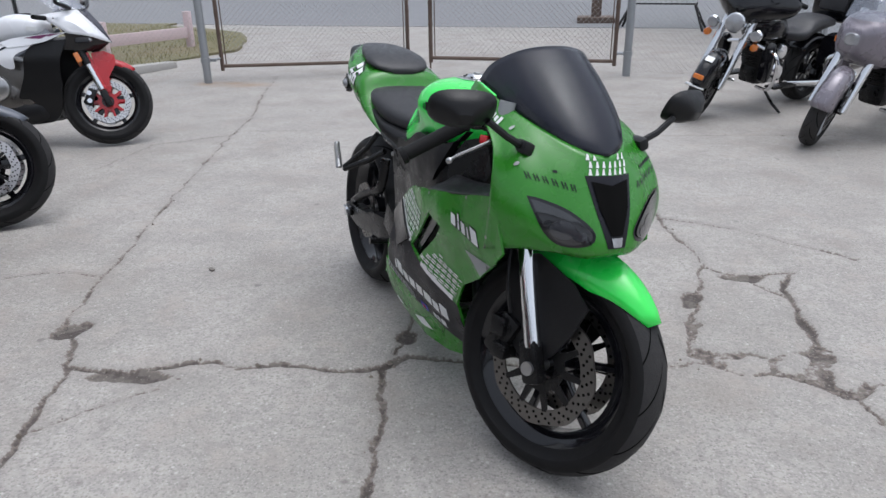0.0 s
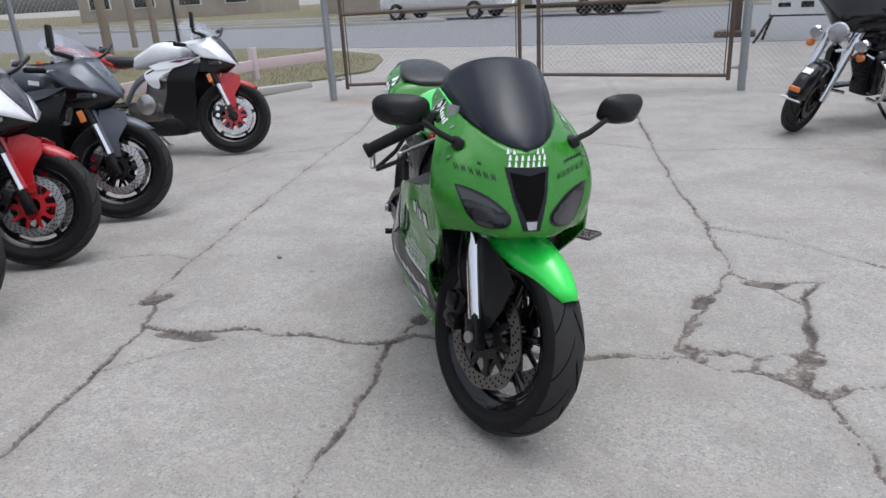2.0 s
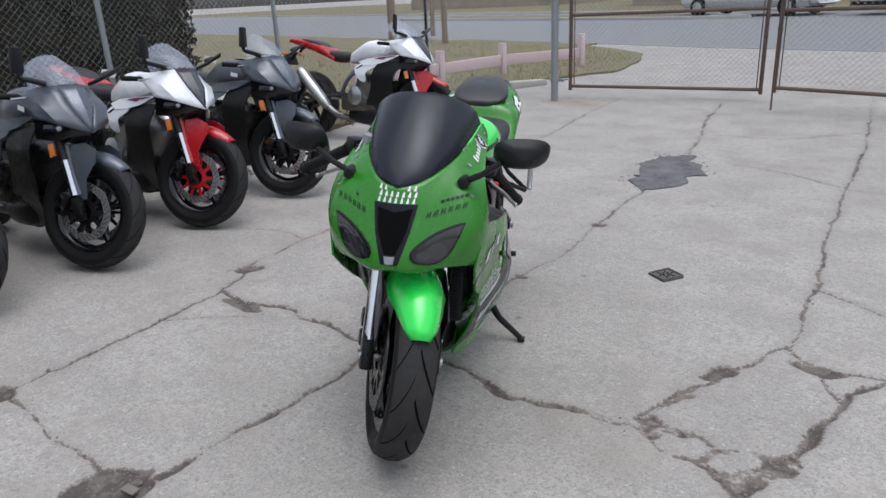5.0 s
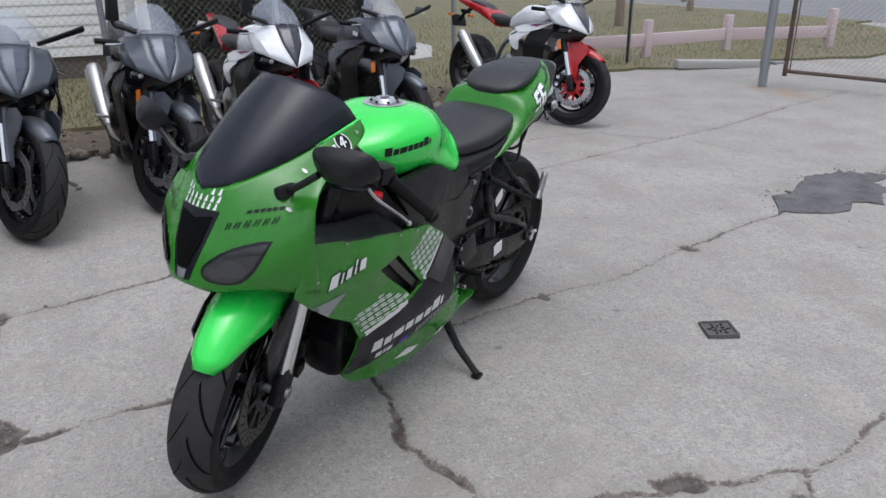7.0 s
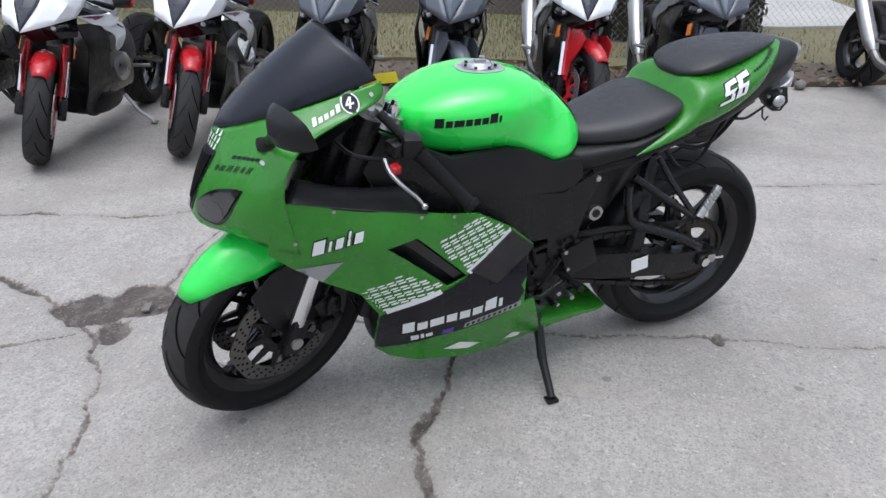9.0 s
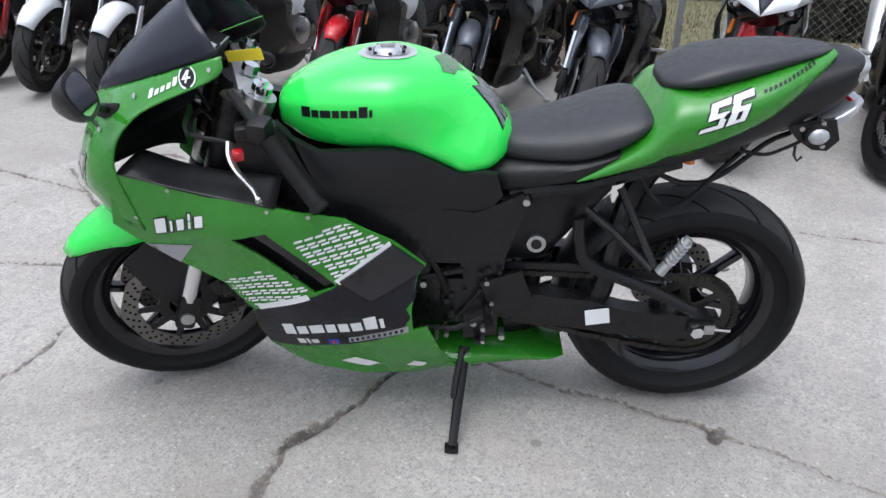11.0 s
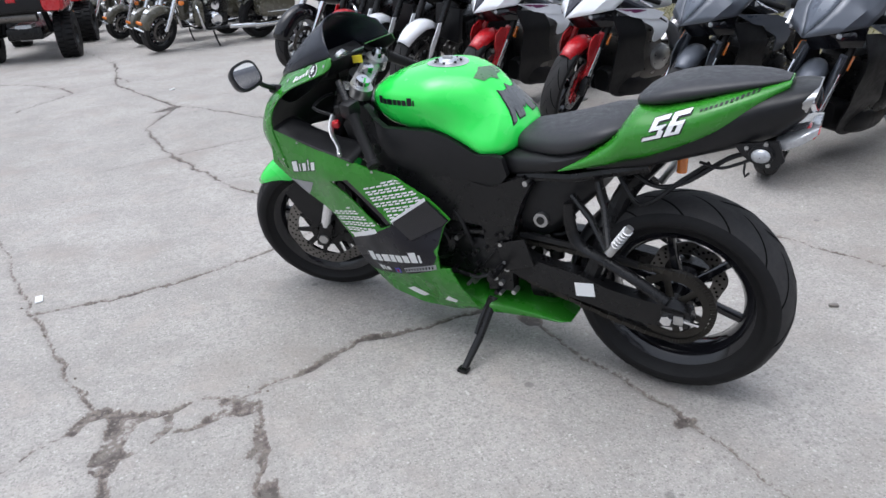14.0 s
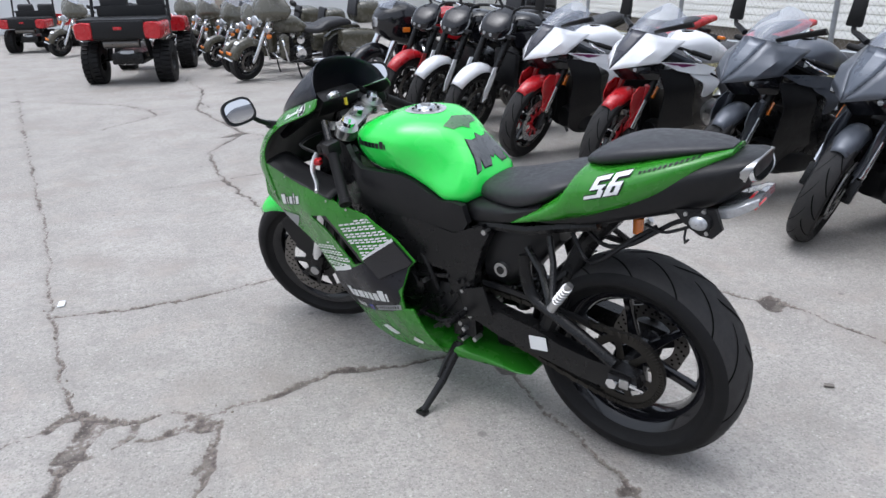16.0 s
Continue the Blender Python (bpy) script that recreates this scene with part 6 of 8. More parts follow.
    rad = box(0.03, 0.26, 0.22, Matrix.Translation((1.08, 0, 0.43)) @ pose(0, 0, 0, 0, -18, 0), 0.008)
    radiator = part("radiator", rad, SATIN, root, "black radiator")
    fins = bmesh.new()
    for k in range(22):
        box(0.004, 0.24, 0.0025, Matrix.Translation((1.08, 0, 0.43)) @ pose(0, 0, 0, 0, -18, 0) @ Matrix.Translation((0.017, 0, -0.1 + k * 0.0095)), bm=fins)
    tagged(part("radiator_fins", fins, METAL, radiator), kind="stuff")
    for y in (-0.06, -0.02, 0.02, 0.06):
        part("exhaust_header", tube([(0.98, y, 0.40), (1.03, y, 0.33), (1.0, y * 0.8, 0.24), (0.85, y * 0.5, 0.215), (0.62, 0, 0.22)], 0.02, 8, n=16), STEEL, root)
    shock = part("shock", cyl((0.43, 0, 0.33), (0.40, 0, 0.60), 0.024, 12), METAL, root)
    sprng = [(0.43 - 0.03 * t + 0.038 * math.cos(t * 44), 0.038 * math.sin(t * 44), 0.36 + 0.2 * t) for t in [k / 90 for k in range(91)]]
    part("spring", tube(sprng, 0.006, 6), METAL, shock)
    part("reservoir", cyl((0.435, 0.05, 0.50), (0.435, 0.108, 0.50), 0.022, 14), ALLOY, shock, "silver shock reservoir end")
    part("reservoir_ring", cyl((0.435, 0.10, 0.50), (0.435, 0.111, 0.50), 0.012, 14), METAL, shock)
    part("muffler_box", cyl((0.50, 0.0, 0.22), (0.34, -0.02, 0.26), 0.055, 14), METAL, root)
    part("down_pipe", tube([(0.40, -0.04, 0.25), (0.34, 0.06, 0.27), (0.28, 0.10, 0.36), (0.22, 0.03, 0.58), (0.12, 0, 0.72)], 0.028, 10, n=20), METAL, root)

    # swingarm, chain, hugger
    for s in (1, -1):
        y = s * 0.118
        side = [(0.525, 0.405), (0.45, 0.380), (0.396, 0.376), (0.301, 0.366), (0.223, 0.344), (0.14, 0.334), (0.06, 0.330), (-0.005, 0.320), (-0.012, 0.285), (0.04, 0.262), (0.10, 0.252), (0.163, 0.258), (0.302, 0.284), (0.42, 0.302), (0.52, 0.322)]
        b = sheet(side, lambda x, z: 0.138 + 0.008 * math.cos((z - 0.32) * 26) - 0.10 * max(0.0, x - 0.40), (), 0.02, 0.045)
        if s < 0:
            b = mirrored(b)
        arm = part("swingarm_beam", b, METAL, root, "black alloy swingarm")
        part("swingarm_brace", tube([(0.345, y * 0.98, 0.575), (0.340, y * 1.02, 0.515), (0.315, y * 1.05, 0.458), (0.233, y * 1.12, 0.424), (0.149, y * 1.16, 0.388), (0.06, y * 1.16, 0.338)], [0.018, 0.020, 0.021, 0.021, 0.020, 0.016], 10, n=24, flat=0.7), METAL, arm)
        adj = part("chain_adjuster", box(0.062, 0.014, 0.036, Matrix.Translation((0.040, s * 0.149, 0.300)), 0.006), METAL, arm)
        part("adjuster_plate", box(0.026, 0.006, 0.026, Matrix.Translation((0.022, s * 0.157, 0.300)), 0.003), ALLOY, adj)
        part("axle_nut", cyl((0.052, s * 0.150, 0.298), (0.052, s * 0.170, 0.298), 0.016, 6), CHROME, adj)
        part("adjuster_bolt", cyl((-0.03, s * 0.148, 0.292), (0.01, s * 0.148, 0.296), 0.006, 6), CHROME, adj)
    part("swingarm_label", box(0.056, 0.002, 0.042, Matrix.Translation((0.285, 0.149, 0.328)) @ pose(0, 0, 0, 0, 9, 0)), WHITE, root, "white paper label")
    part("chain_guard", sheet([(0.50, 0.452), (0.40, 0.450), (0.25, 0.440), (0.15, 0.425), (0.15, 0.412), (0.25, 0.425), (0.40, 0.435), (0.50, 0.437)], lambda x, z: 0.112, (), 0.03, 0.008), SATIN, root, "black chain guard")
    part("swingarm_pivot", cyl((0.505, -0.14, 0.385), (0.505, 0.14, 0.385), 0.026, 14), METAL, root)
    run = [(0.60, 0.425), (0.45, 0.415), (0.30, 0.410), (0.12, 0.405)]
    loop = run + [(0.052 + 0.108 * math.cos(a), 0.298 + 0.108 * math.sin(a)) for a in [math.pi / 2 + 0.20 + k * math.pi / 10 for k in range(11)]] + [(0.13, 0.198), (0.30, 0.235), (0.60, 0.320), (0.64, 0.37)]
    path = [(p[0], 0.092, p[1]) for p in loop]
    pts = spline(path + [path[0]], 150)
    links = bmesh.new()
    for i, (a, b) in enumerate(zip(pts, pts[1:])):
        d = b - a
        box(d.length * 0.96, 0.018 if i % 2 else 0.012, 0.013, Matrix.Translation((a + b) / 2) @ pose(0, 0, 0, 0, -math.degrees(math.atan2(d.z, d.x)), 0), bm=links)
    part("drive_chain", links, CHAIN, root, "oily drive chain", 0)
    rows = [[(0.056 + (0.322 - 0.03 * u * u) * math.cos(a), u * 0.092, 0.300 + (0.322 - 0.03 * u * u) * math.sin(a)) for u in (-1, -0.5, 0, 0.5, 1)] for a in [radians(52 + 8 * k) for k in range(-7, 1)]]
    hug = part("rear_hugger", ring_mesh(bmesh.new(), rows, closed=False, caps=False), SATIN, root, "black rear hugger")
    hug.modifiers.new("skin", "SOLIDIFY").thickness = 0.004

    part("inner_fender", loft([(0.50, 0.095, 0.42, 0.655), (0.42, 0.095, 0.43, 0.66), (0.34, 0.085, 0.52, 0.665), (0.27, 0.06, 0.60, 0.67)], 12, 14, power=3.2), SATIN, root, "black inner rear fender")

    # seat and tail
    part("rider_seat", loft([(0.535, 0.050, 0.695, 0.732, 0.5), (0.505, 0.085, 0.688, 0.752, 0.45), (0.44, 0.115, 0.690, 0.764, 0.45), (0.36, 0.140, 0.700, 0.784, 0.42), (0.29, 0.150, 0.730, 0.804, 0.42), (0.24, 0.140, 0.760, 0.811, 0.45), (0.208, 0.105, 0.780, 0.806, 0.5), (0.188, 0.05, 0.788, 0.798, 0.5)], 18, 36, power=2.7), VINYL, root, "black vinyl rider seat", 60)
    part("seat_skirt", loft([(0.565, 0.085, 0.625, 0.698), (0.52, 0.118, 0.620, 0.702), (0.44, 0.136, 0.640, 0.712), (0.36, 0.150, 0.664, 0.724), (0.28, 0.150, 0.695, 0.752)], 14, 20, power=3.2), SATIN, root)
    tl = loft([(0.365, 0.150, 0.673, 0.684, 0.5), (0.33, 0.159, 0.679, 0.710, 0.5), (0.27, 0.166, 0.691, 0.752, 0.5), (0.222, 0.169, 0.703, 0.795, 0.45), (0.190, 0.169, 0.711, 0.846, 0.45), (0.165, 0.169, 0.717, 0.862, 0.45), (0.12, 0.169, 0.732, 0.868, 0.48), (0.06, 0.166, 0.760, 0.880, 0.5), (-0.01, 0.148, 0.796, 0.898, 0.55), (-0.07, 0.114, 0.834, 0.910, 0.58), (-0.115, 0.080, 0.870, 0.918, 0.6), (-0.150, 0.044, 0.904, 0.923, 0.6)], 20, 48, power=2.8)
    tail_tree = tree_of(tl)
    tail = part("tail_fairing", tl, GREEN, root, "green tail fairing with white race number", 60)
    part("pillion_seat", loft([(0.192, 0.045, 0.846, 0.864), (0.172, 0.092, 0.852, 0.880), (0.125, 0.112, 0.856, 0.902), (0.07, 0.109, 0.866, 0.917), (0.0, 0.097, 0.884, 0.925), (-0.06, 0.078, 0.899, 0.929), (-0.11, 0.056, 0.911, 0.929), (-0.146, 0.028, 0.919, 0.926)], 16, 28, power=2.8), VINYL, root, "black vinyl pillion seat", 60)
    under = loft([(0.30, 0.11, 0.665, 0.70, 0.5), (0.16, 0.135, 0.698, 0.760, 0.5), (0.09, 0.148, 0.720, 0.80, 0.55), (0.0, 0.138, 0.746, 0.852, 0.6), (-0.08, 0.116, 0.771, 0.892, 0.6), (-0.14, 0.100, 0.797, 0.907, 0.6), (-0.185, 0.084, 0.836, 0.914, 0.65), (-0.207, 0.064, 0.872, 0.914, 0.6)], 16, 32, power=3.2)
    part("tail_under_cover", under, SATIN, root, "matte black under-tail cover")
    five = [(0.0, 1.0), (0.48, 1.0), (0.48, 0.82), (0.18, 0.82), (0.18, 0.62), (0.48, 0.62), (0.48, 0.0), (-0.10, 0.0), (-0.10, 0.18), (0.30, 0.18), (0.30, 0.44), (0.0, 0.44)]
    six = [(0.55, 1.0), (1.05, 1.0), (1.05, 0.82), (0.73, 0.82), (0.73, 0.62), (1.0, 0.62), (1.0, 0.46), (0.73, 0.46), (0.73, 0.16), (1.0, 0.16), (1.0, 0.0), (0.55, 0.0)]
    bowl = [(0.84, 0.46), (1.0, 0.46), (1.0, 0.16), (0.84, 0.16)]
    for s in (1, -1):
        def onto(poly, du=0.0, dv=0.0, sg=s):
            pts = [(u + du, v + dv) for u, v in poly]
            return [(0.134 - 0.077 * u - 0.017 * v, 0.797 + 0.026 * u + 0.049 * v) if sg > 0 else (0.057 + 0.077 * u + 0.005 * v, 0.823 - 0.026 * u + 0.049 * v) for u, v in pts]
        for du, dv in ((0.05, -0.07), (-0.045, 0.05)):
            part("race_number_edge", decal(tail_tree, [onto(p, du, dv) for p in (five, six, bowl)], from_side(s), 0.0014 + 0.0004 * (du > 0), 0.02), INK, tail, "", 0)
        part("race_number", decal(tail_tree, [onto(p) for p in (five, six, bowl)], from_side(s), 0.0030, 0.02), WHITE, tail, "white slanted race number", 0)
        part("tail_lettering", decal(tail_tree, [[(0.020 - 0.0098 * k, 0.869 + 0.0033 * k), (0.0145 - 0.0098 * k, 0.871 + 0.0033 * k), (0.0140 - 0.0098 * k, 0.8755 + 0.0033 * k), (0.0195 - 0.0098 * k, 0.8735 + 0.0033 * k)] for k in range(12)], from_side(s), 0.0018, 0.02), INK, tail)

    # under-seat exhaust, lamps, plate bracket
    can = loft([(-0.10, 0.086, 0.805, 0.880), (-0.16, 0.090, 0.822, 0.902), (-0.200, 0.086, 0.840, 0.912), (-0.222, 0.078, 0.852, 0.914)], 16, 16, power=3.4)
    for v in can.verts:
        v.co.x = v.co.x * 0.9 + 0.012 - 0.35 * max(0.0, v.co.z - 0.85) * (1 if v.co.x < -0.15 else 0)
    ex = part("exhaust_tip", can, ALLOY, root, "brushed under-seat exhaust tip")
    lip = [(0.066 * math.copysign(abs(math.cos(q)) ** 0.7, math.cos(q)), 0.024 * math.copysign(abs(math.sin(q)) ** 0.7, math.sin(q))) for q in [k * math.pi / 14 for k in range(28)]]
    tilt = Matrix.Translation((-0.2015, 0, 0.884)) @ pose(0, 0, 0, 0, 19, 0)
    ring = ring_mesh(bmesh.new(), [[(0.004, y * f, z * f) if k else (0.004, y * f, z * f) for y, z in lip] for k, f in enumerate((1.12,))] + [[(-0.006, y * f, z * f) for y, z in lip] for f in (1.10, 0.98)] + [[(0.010, y * 0.96, z * 0.96) for y, z in lip]], caps=False)
    part("exhaust_lip", move(ring, tilt), CHROME, ex, "polished exhaust lip")
    # a flat black face paints the dark inside of the outlet
    mouth = bmesh.new()
    mouth.faces.new([mouth.verts.new((-0.001, y * 0.97, z * 0.97)) for y, z in lip])
    part("exhaust_mouth", move(mouth, tilt), HOLLOWSHADE, ex)
    br = box(0.10, 0.11, 0.012, Matrix.Translation((-0.115, 0, 0.775)) @ pose(0, 0, 0, 0, 20, 0), 0.004)
    for s in (1, -1):
        plate = [(-0.055, 0.790), (-0.15, 0.805), (-0.168, 0.760), (-0.148, 0.736), (-0.118, 0.738), (-0.08, 0.762)]
        wing = sheet(plate, lambda x, z: 0.112, (), 0.03, 0.012)
        join(br, mirrored(wing) if s < 0 else wing)
        if s < 0:
            wing.free()
    bracket = part("plate_bracket", br, SATIN, root, "black tail bracket")
    for s in (1, -1):
        for x, z in ((-0.125, 0.797), (-0.085, 0.785), (-0.135, 0.748)):
            part("bolt", cyl((x, s * 0.105, z), (x, s * 0.117, z), 0.005, 8), ALLOY, bracket)
    lamp = loft([(-0.140, 0.086, 0.768, 0.795), (-0.170, 0.088, 0.774, 0.808), (-0.200, 0.080, 0.790, 0.824), (-0.222, 0.060, 0.806, 0.830)], 14, 12, power=4.5)
    tl_ob = part("tail_light", lamp, CLEARLENS, root, "clear-lens tail light")
    part("bulb", box(0.03, 0.05, 0.022, Matrix.Translation((-0.208, 0.03, 0.812)) @ pose(0, 0, 0, 0, -30, 0), 0.006), REDLENS, tl_ob)
    for s in (1, -1):
        sig = part("turn_signal", move(lathe([(0.001, 0.0), (0.024, 0.0), (0.026, -0.012), (0.018, -0.024)], 20), Matrix.Translation((-0.118, s * 0.124, 0.772)) @ pose(0, 0, 0, 0, 0, 0 if s > 0 else 180) @ Matrix.Diagonal((1.1, 1, 0.9, 1))), SATIN, root, "flush turn signal")
        part("signal_lens", move(lathe([(0.001, 0.010), (0.012, 0.008), (0.018, 0.003), (0.020, -0.004)], 20), Matrix.Translation((-0.118, s * 0.125, 0.772)) @ pose(0, 0, 0, 0, 0, 0 if s > 0 else 180) @ Matrix.Diagonal((1.1, 1, 0.9, 1))), CLEARLENS, sig, "clear round lens")
    part("wiring", tube([(0.19, 0.06, 0.665), (0.12, 0.09, 0.648), (0.05, 0.09, 0.668), (-0.04, 0.07, 0.735), (-0.09, 0.06, 0.755)], 0.006, 6, n=20), SATIN, root)
    part("plate_wiring", tube([(0.225, 0.08, 0.665), (0.17, 0.10, 0.60), (0.12, 0.11, 0.615), (0.06, 0.09, 0.67), (0.0, 0.06, 0.715)], 0.006, 6, n=20), SATIN, root)
    part("lamp_wiring", tube([(0.02, 0.085, 0.725), (-0.03, 0.10, 0.722), (-0.07, 0.10, 0.738), (-0.10, 0.10, 0.755)], 0.004, 6, n=14), SATIN, root)
    part("hook", tube([(-0.085, 0.105, 0.745), (-0.085, 0.11, 0.725), (-0.09, 0.118, 0.716), (-0.098, 0.118, 0.726)], 0.003, 6), SATIN, root)
    part("fluid_cup", cyl((0.084, -0.02, 0.648), (0.084, -0.02, 0.690), 0.014, 12), AMBER, root, "amber brake fluid cup")

    # small engine fittings
    rnd = random.Random(21)
    for k in range(22):
        x, z = rnd.uniform(0.50, 0.78), rnd.uniform(0.24, 0.50)
        part("case_bolt", cyl((x, 0.12, z), (x, 0.147 + 0.01 * rnd.random(), z), rnd.uniform(0.005, 0.008), 6), ALLOY if k % 3 == 0 else METAL, engine)
    for pts in ([(0.70, 0.150, 0.52), (0.66, 0.156, 0.46), (0.64, 0.150, 0.40)], [(0.56, 0.135, 0.56), (0.55, 0.128, 0.50), (0.56, 0.125, 0.44)]):
        part("hose", tube(pts, 0.007, 7, n=14), RUBBER, root)
    part("shift_rod", cyl((0.62, 0.150, 0.315), (0.56, 0.150, 0.40), 0.004, 6), METAL, root)
    for x, z, r in ((0.70, 0.46, 0.030), (0.735, 0.41, 0.022), (0.655, 0.42, 0.018)):
        part("engine_boss", cyl((x, 0.11, z), (x, 0.146, z), r, 16, r2=r * 0.85), METAL, engine)
    part("engine_rib", box(0.13, 0.02, 0.012, Matrix.Translation((0.66, 0.14, 0.44)) @ pose(0, 0, 0, 0, 12, 0), 0.004), METAL, engine)

    # subframe, pegs, stand
    for s in (1, -1):
        part("subframe_rail", tube([(0.50, s * 0.10, 0.63), (0.34, s * 0.11, 0.65), (0.14, s * 0.09, 0.70)], 0.016, 8), METAL, root)
        h = tube([(0.335, s * 0.118, 0.600), (0.27, s * 0.150, 0.555), (0.200, s * 0.222, 0.508)], 0.010, 8)
        hanger = part("passenger_peg_hanger", tube([(0.265, s * 0.12, 0.65), (0.235, s * 0.15, 0.59), (0.197, s * 0.222, 0.515)], 0.009, 8, bm=h), METAL, root)
        peg = part("passenger_peg", cyl((0.190, s * 0.238, 0.512), (0.139, s * 0.233, 0.594), 0.012, 10, r2=0.010), ALLOY, hanger, "folded alloy passenger peg")
        for k in range(6):
            p = Vector((0.190, s * 0.238, 0.512)).lerp(Vector((0.139, s * 0.233, 0.594)), 0.35 + 0.1 * k)
            part("peg_rib", cyl(p, p + Vector((-0.0017, s * 0.0027, 0.0038)), 0.0135, 8), ALLOY, peg)
        part("footpeg", cyl((0.545, s * 0.14, 0.345), (0.54, s * 0.235, 0.35), 0.011, 8), METAL, root)
        part("heel_plate", box(0.10, 0.008, 0.09, Matrix.Translation((0.50, s * 0.148, 0.395)) @ pose(0, 0, 0, 0, 20, 0), 0.003), METAL, root)
    part("shift_lever", tube([(0.54, 0.155, 0.335), (0.62, 0.165, 0.30), (0.70, 0.165, 0.305), (0.70, 0.20, 0.305)], 0.007, 8), METAL, root)
    st = part("side_stand", tube([(0.595, 0.115, 0.205), (0.61, 0.20, 0.10), (0.622, 0.285, 0.035)], [0.016, 0.013, 0.011], 10), METAL, root, "black side stand resting on the ground")
    part("stand_foot", box(0.034, 0.028, 0.012, Matrix.Translation((0.624, 0.288, 0.031)) @ pose(0, 0, 0, 5, 0, 0), 0.003), METAL, st)
    part("stand_spring", tube([(0.60, 0.13, 0.21), (0.615, 0.175, 0.15), (0.62, 0.20, 0.11)], 0.009, 6), METAL, st)

    # clip-ons, levers, top clamp
    cl = box(0.062, 0.17, 0.022, Matrix.Translation((1.060, 0, 0.846)) @ pose(0, 0, 0, 0, -rake, 0), 0.008)
    for y in (-0.105, 0.105):
        cyl((1.057, y, 0.830), (1.043, y, 0.860), 0.036, 18, bm=cl)
    clamp = part("top_clamp", move(cl, turn), ALLOY, root, "silver top clamp")
    for y in (-0.105, 0.105):
        cap = part("fork_cap", move(cyl((1.043, y, 0.859), (1.033, y, 0.880), 0.022, 14), turn), CHROME, clamp, "polished fork cap")
        part("preload_nut", move(cyl((1.033, y, 0.880), (1.029, y, 0.889), 0.009, 6), turn), CHROME, cap)
    part("steering_nut", move(cyl((1.053, 0, 0.857), (1.043, 0, 0.878), 0.018, 6), turn), CHROME, clamp)
    tag = sheet([(1.105, 0.888), (1.005, 0.916), (1.011, 0.938), (1.111, 0.909)], lambda x, z: 0.002 + 0.78 * (1.12 - x), (), 0.02, 0.0015)
    part("key_tag", tag, YELLOW, root, "yellow paper key tag")
    part("brake_reservoir", move(cyl((1.12, -0.17, 0.84), (1.12, -0.17, 0.885), 0.022, 12), turn), GREYV, root)
    back = turn.inverted()
    grip_in, grip_out = back @ Vector((0.998, 0.186, 0.790)), back @ Vector((0.885, 0.258, 0.665))
    lever_in, lever_out = back @ Vector((1.070, 0.185, 0.775)), back @ Vector((1.005, 0.264, 0.688))
    for s in (1, -1):
        flip = Vector((1, s, 1))
        a, b = (grip_in + (grip_in - grip_out) * 0.62) * flip, grip_out * flip
        bar = part("clip_on", move(cyl(a, b, 0.011, 10), turn), METAL, root)
        part("grip", move(tube([a.lerp(b, 0.42), a.lerp(b, 0.45), a.lerp(b, 0.95), a.lerp(b, 0.96), b], [0.021, 0.0175, 0.0165, 0.021, 0.020], 12), turn), RUBBER, bar, "black rubber grip")
        part("switch_box", move(box(0.05, 0.045, 0.05, Matrix.Translation(a.lerp(b, 0.33)) @ pose(0, 0, 0, 0, 0, s * 60), 0.012), turn), SATIN, bar)
        perch, tip = lever_in * flip, lever_out * flip
        lev = tube([perch, perch.lerp(tip, 0.22) + Vector((0.012, 0, 0)), perch.lerp(tip, 0.5) + Vector((0.014, 0, 0.004)), perch.lerp(tip, 0.8), tip], [0.011, 0.009, 0.008, 0.0065, 0.006], 8, n=16, flat=0.6)
        lv = part("lever", move(lev, turn), ALLOY, bar, "machined alloy lever")
        part("lever_ball", move(lathe([(0.001, -0.008), (0.006, -0.005), (0.008, 0), (0.006, 0.005), (0.001, 0.008)], 10, Matrix.Translation(tip)), turn), ALLOY, lv)
        # lever holes are black dots, their shade painted on
        for k in range(3):
            q = perch.lerp(tip, 0.42 + 0.12 * k) + Vector((0.013 - 0.004 * k, s * 0.0055, 0.003))
            part("lever_hole", move(cyl(q, q + Vector((0, s * 0.001, 0)), 0.0032, 8), turn), HOLLOWSHADE, lv)
        part("lever_adjuster", move(box(0.022, 0.024, 0.020, Matrix.Translation(perch.lerp(tip, 0.2) + Vector((-0.004, s * 0.002, 0.0))), 0.005), turn), RED, lv, "red lever adjuster")
        part("perch_clamp", move(box(0.03, 0.04, 0.035, Matrix.Translation(perch.lerp(a.lerp(b, 0.25), 0.5)), 0.008), turn), METAL, bar)
        part("cable", move(tube([perch, perch + Vector((0.07, -s * 0.03, 0.02)), (1.16, s * 0.03, 0.80), (1.10, s * 0.05, 0.68)], 0.005, 6, n=14), turn), SATIN, root)
    return root


green_motorcycle(pose(-0.03, 3.10, 0.002, 0, 0, -55) @ pose(0, 0, 0, -4.8, 0, 0))

# ---- parked row ----
MAUVE = material("mauve_grey_paint", (0.22, 0.20, 0.23), 0.3, metal=0.3, coat=0.4, grain=0.2, scale=40)
SHIELD = material("navy_shield", (0.035, 0.035, 0.05), 0.3, coat=0.4, grain=0.2, scale=40)
# lighter and bluer than dark_grey_paint: the sky's reflection is put into the colour
SKYGREY = material("grey_with_sky_sheen", (0.10, 0.115, 0.145), 0.32, metal=0.3, coat=0.4, grain=0.2, scale=60)
PURPLE = material("purple_flash", (0.16, 0.02, 0.10), 0.3, coat=0.5)


def steer(m_head, rake, turn):
    return Matrix.Translation(m_head) @ pose(0, 0, 0, 0, -rake, 0) @ pose(0, 0, 0, 0, 0, turn) @ pose(0, 0, 0, 0, rake, 0) @ Matrix.Translation(-m_head)


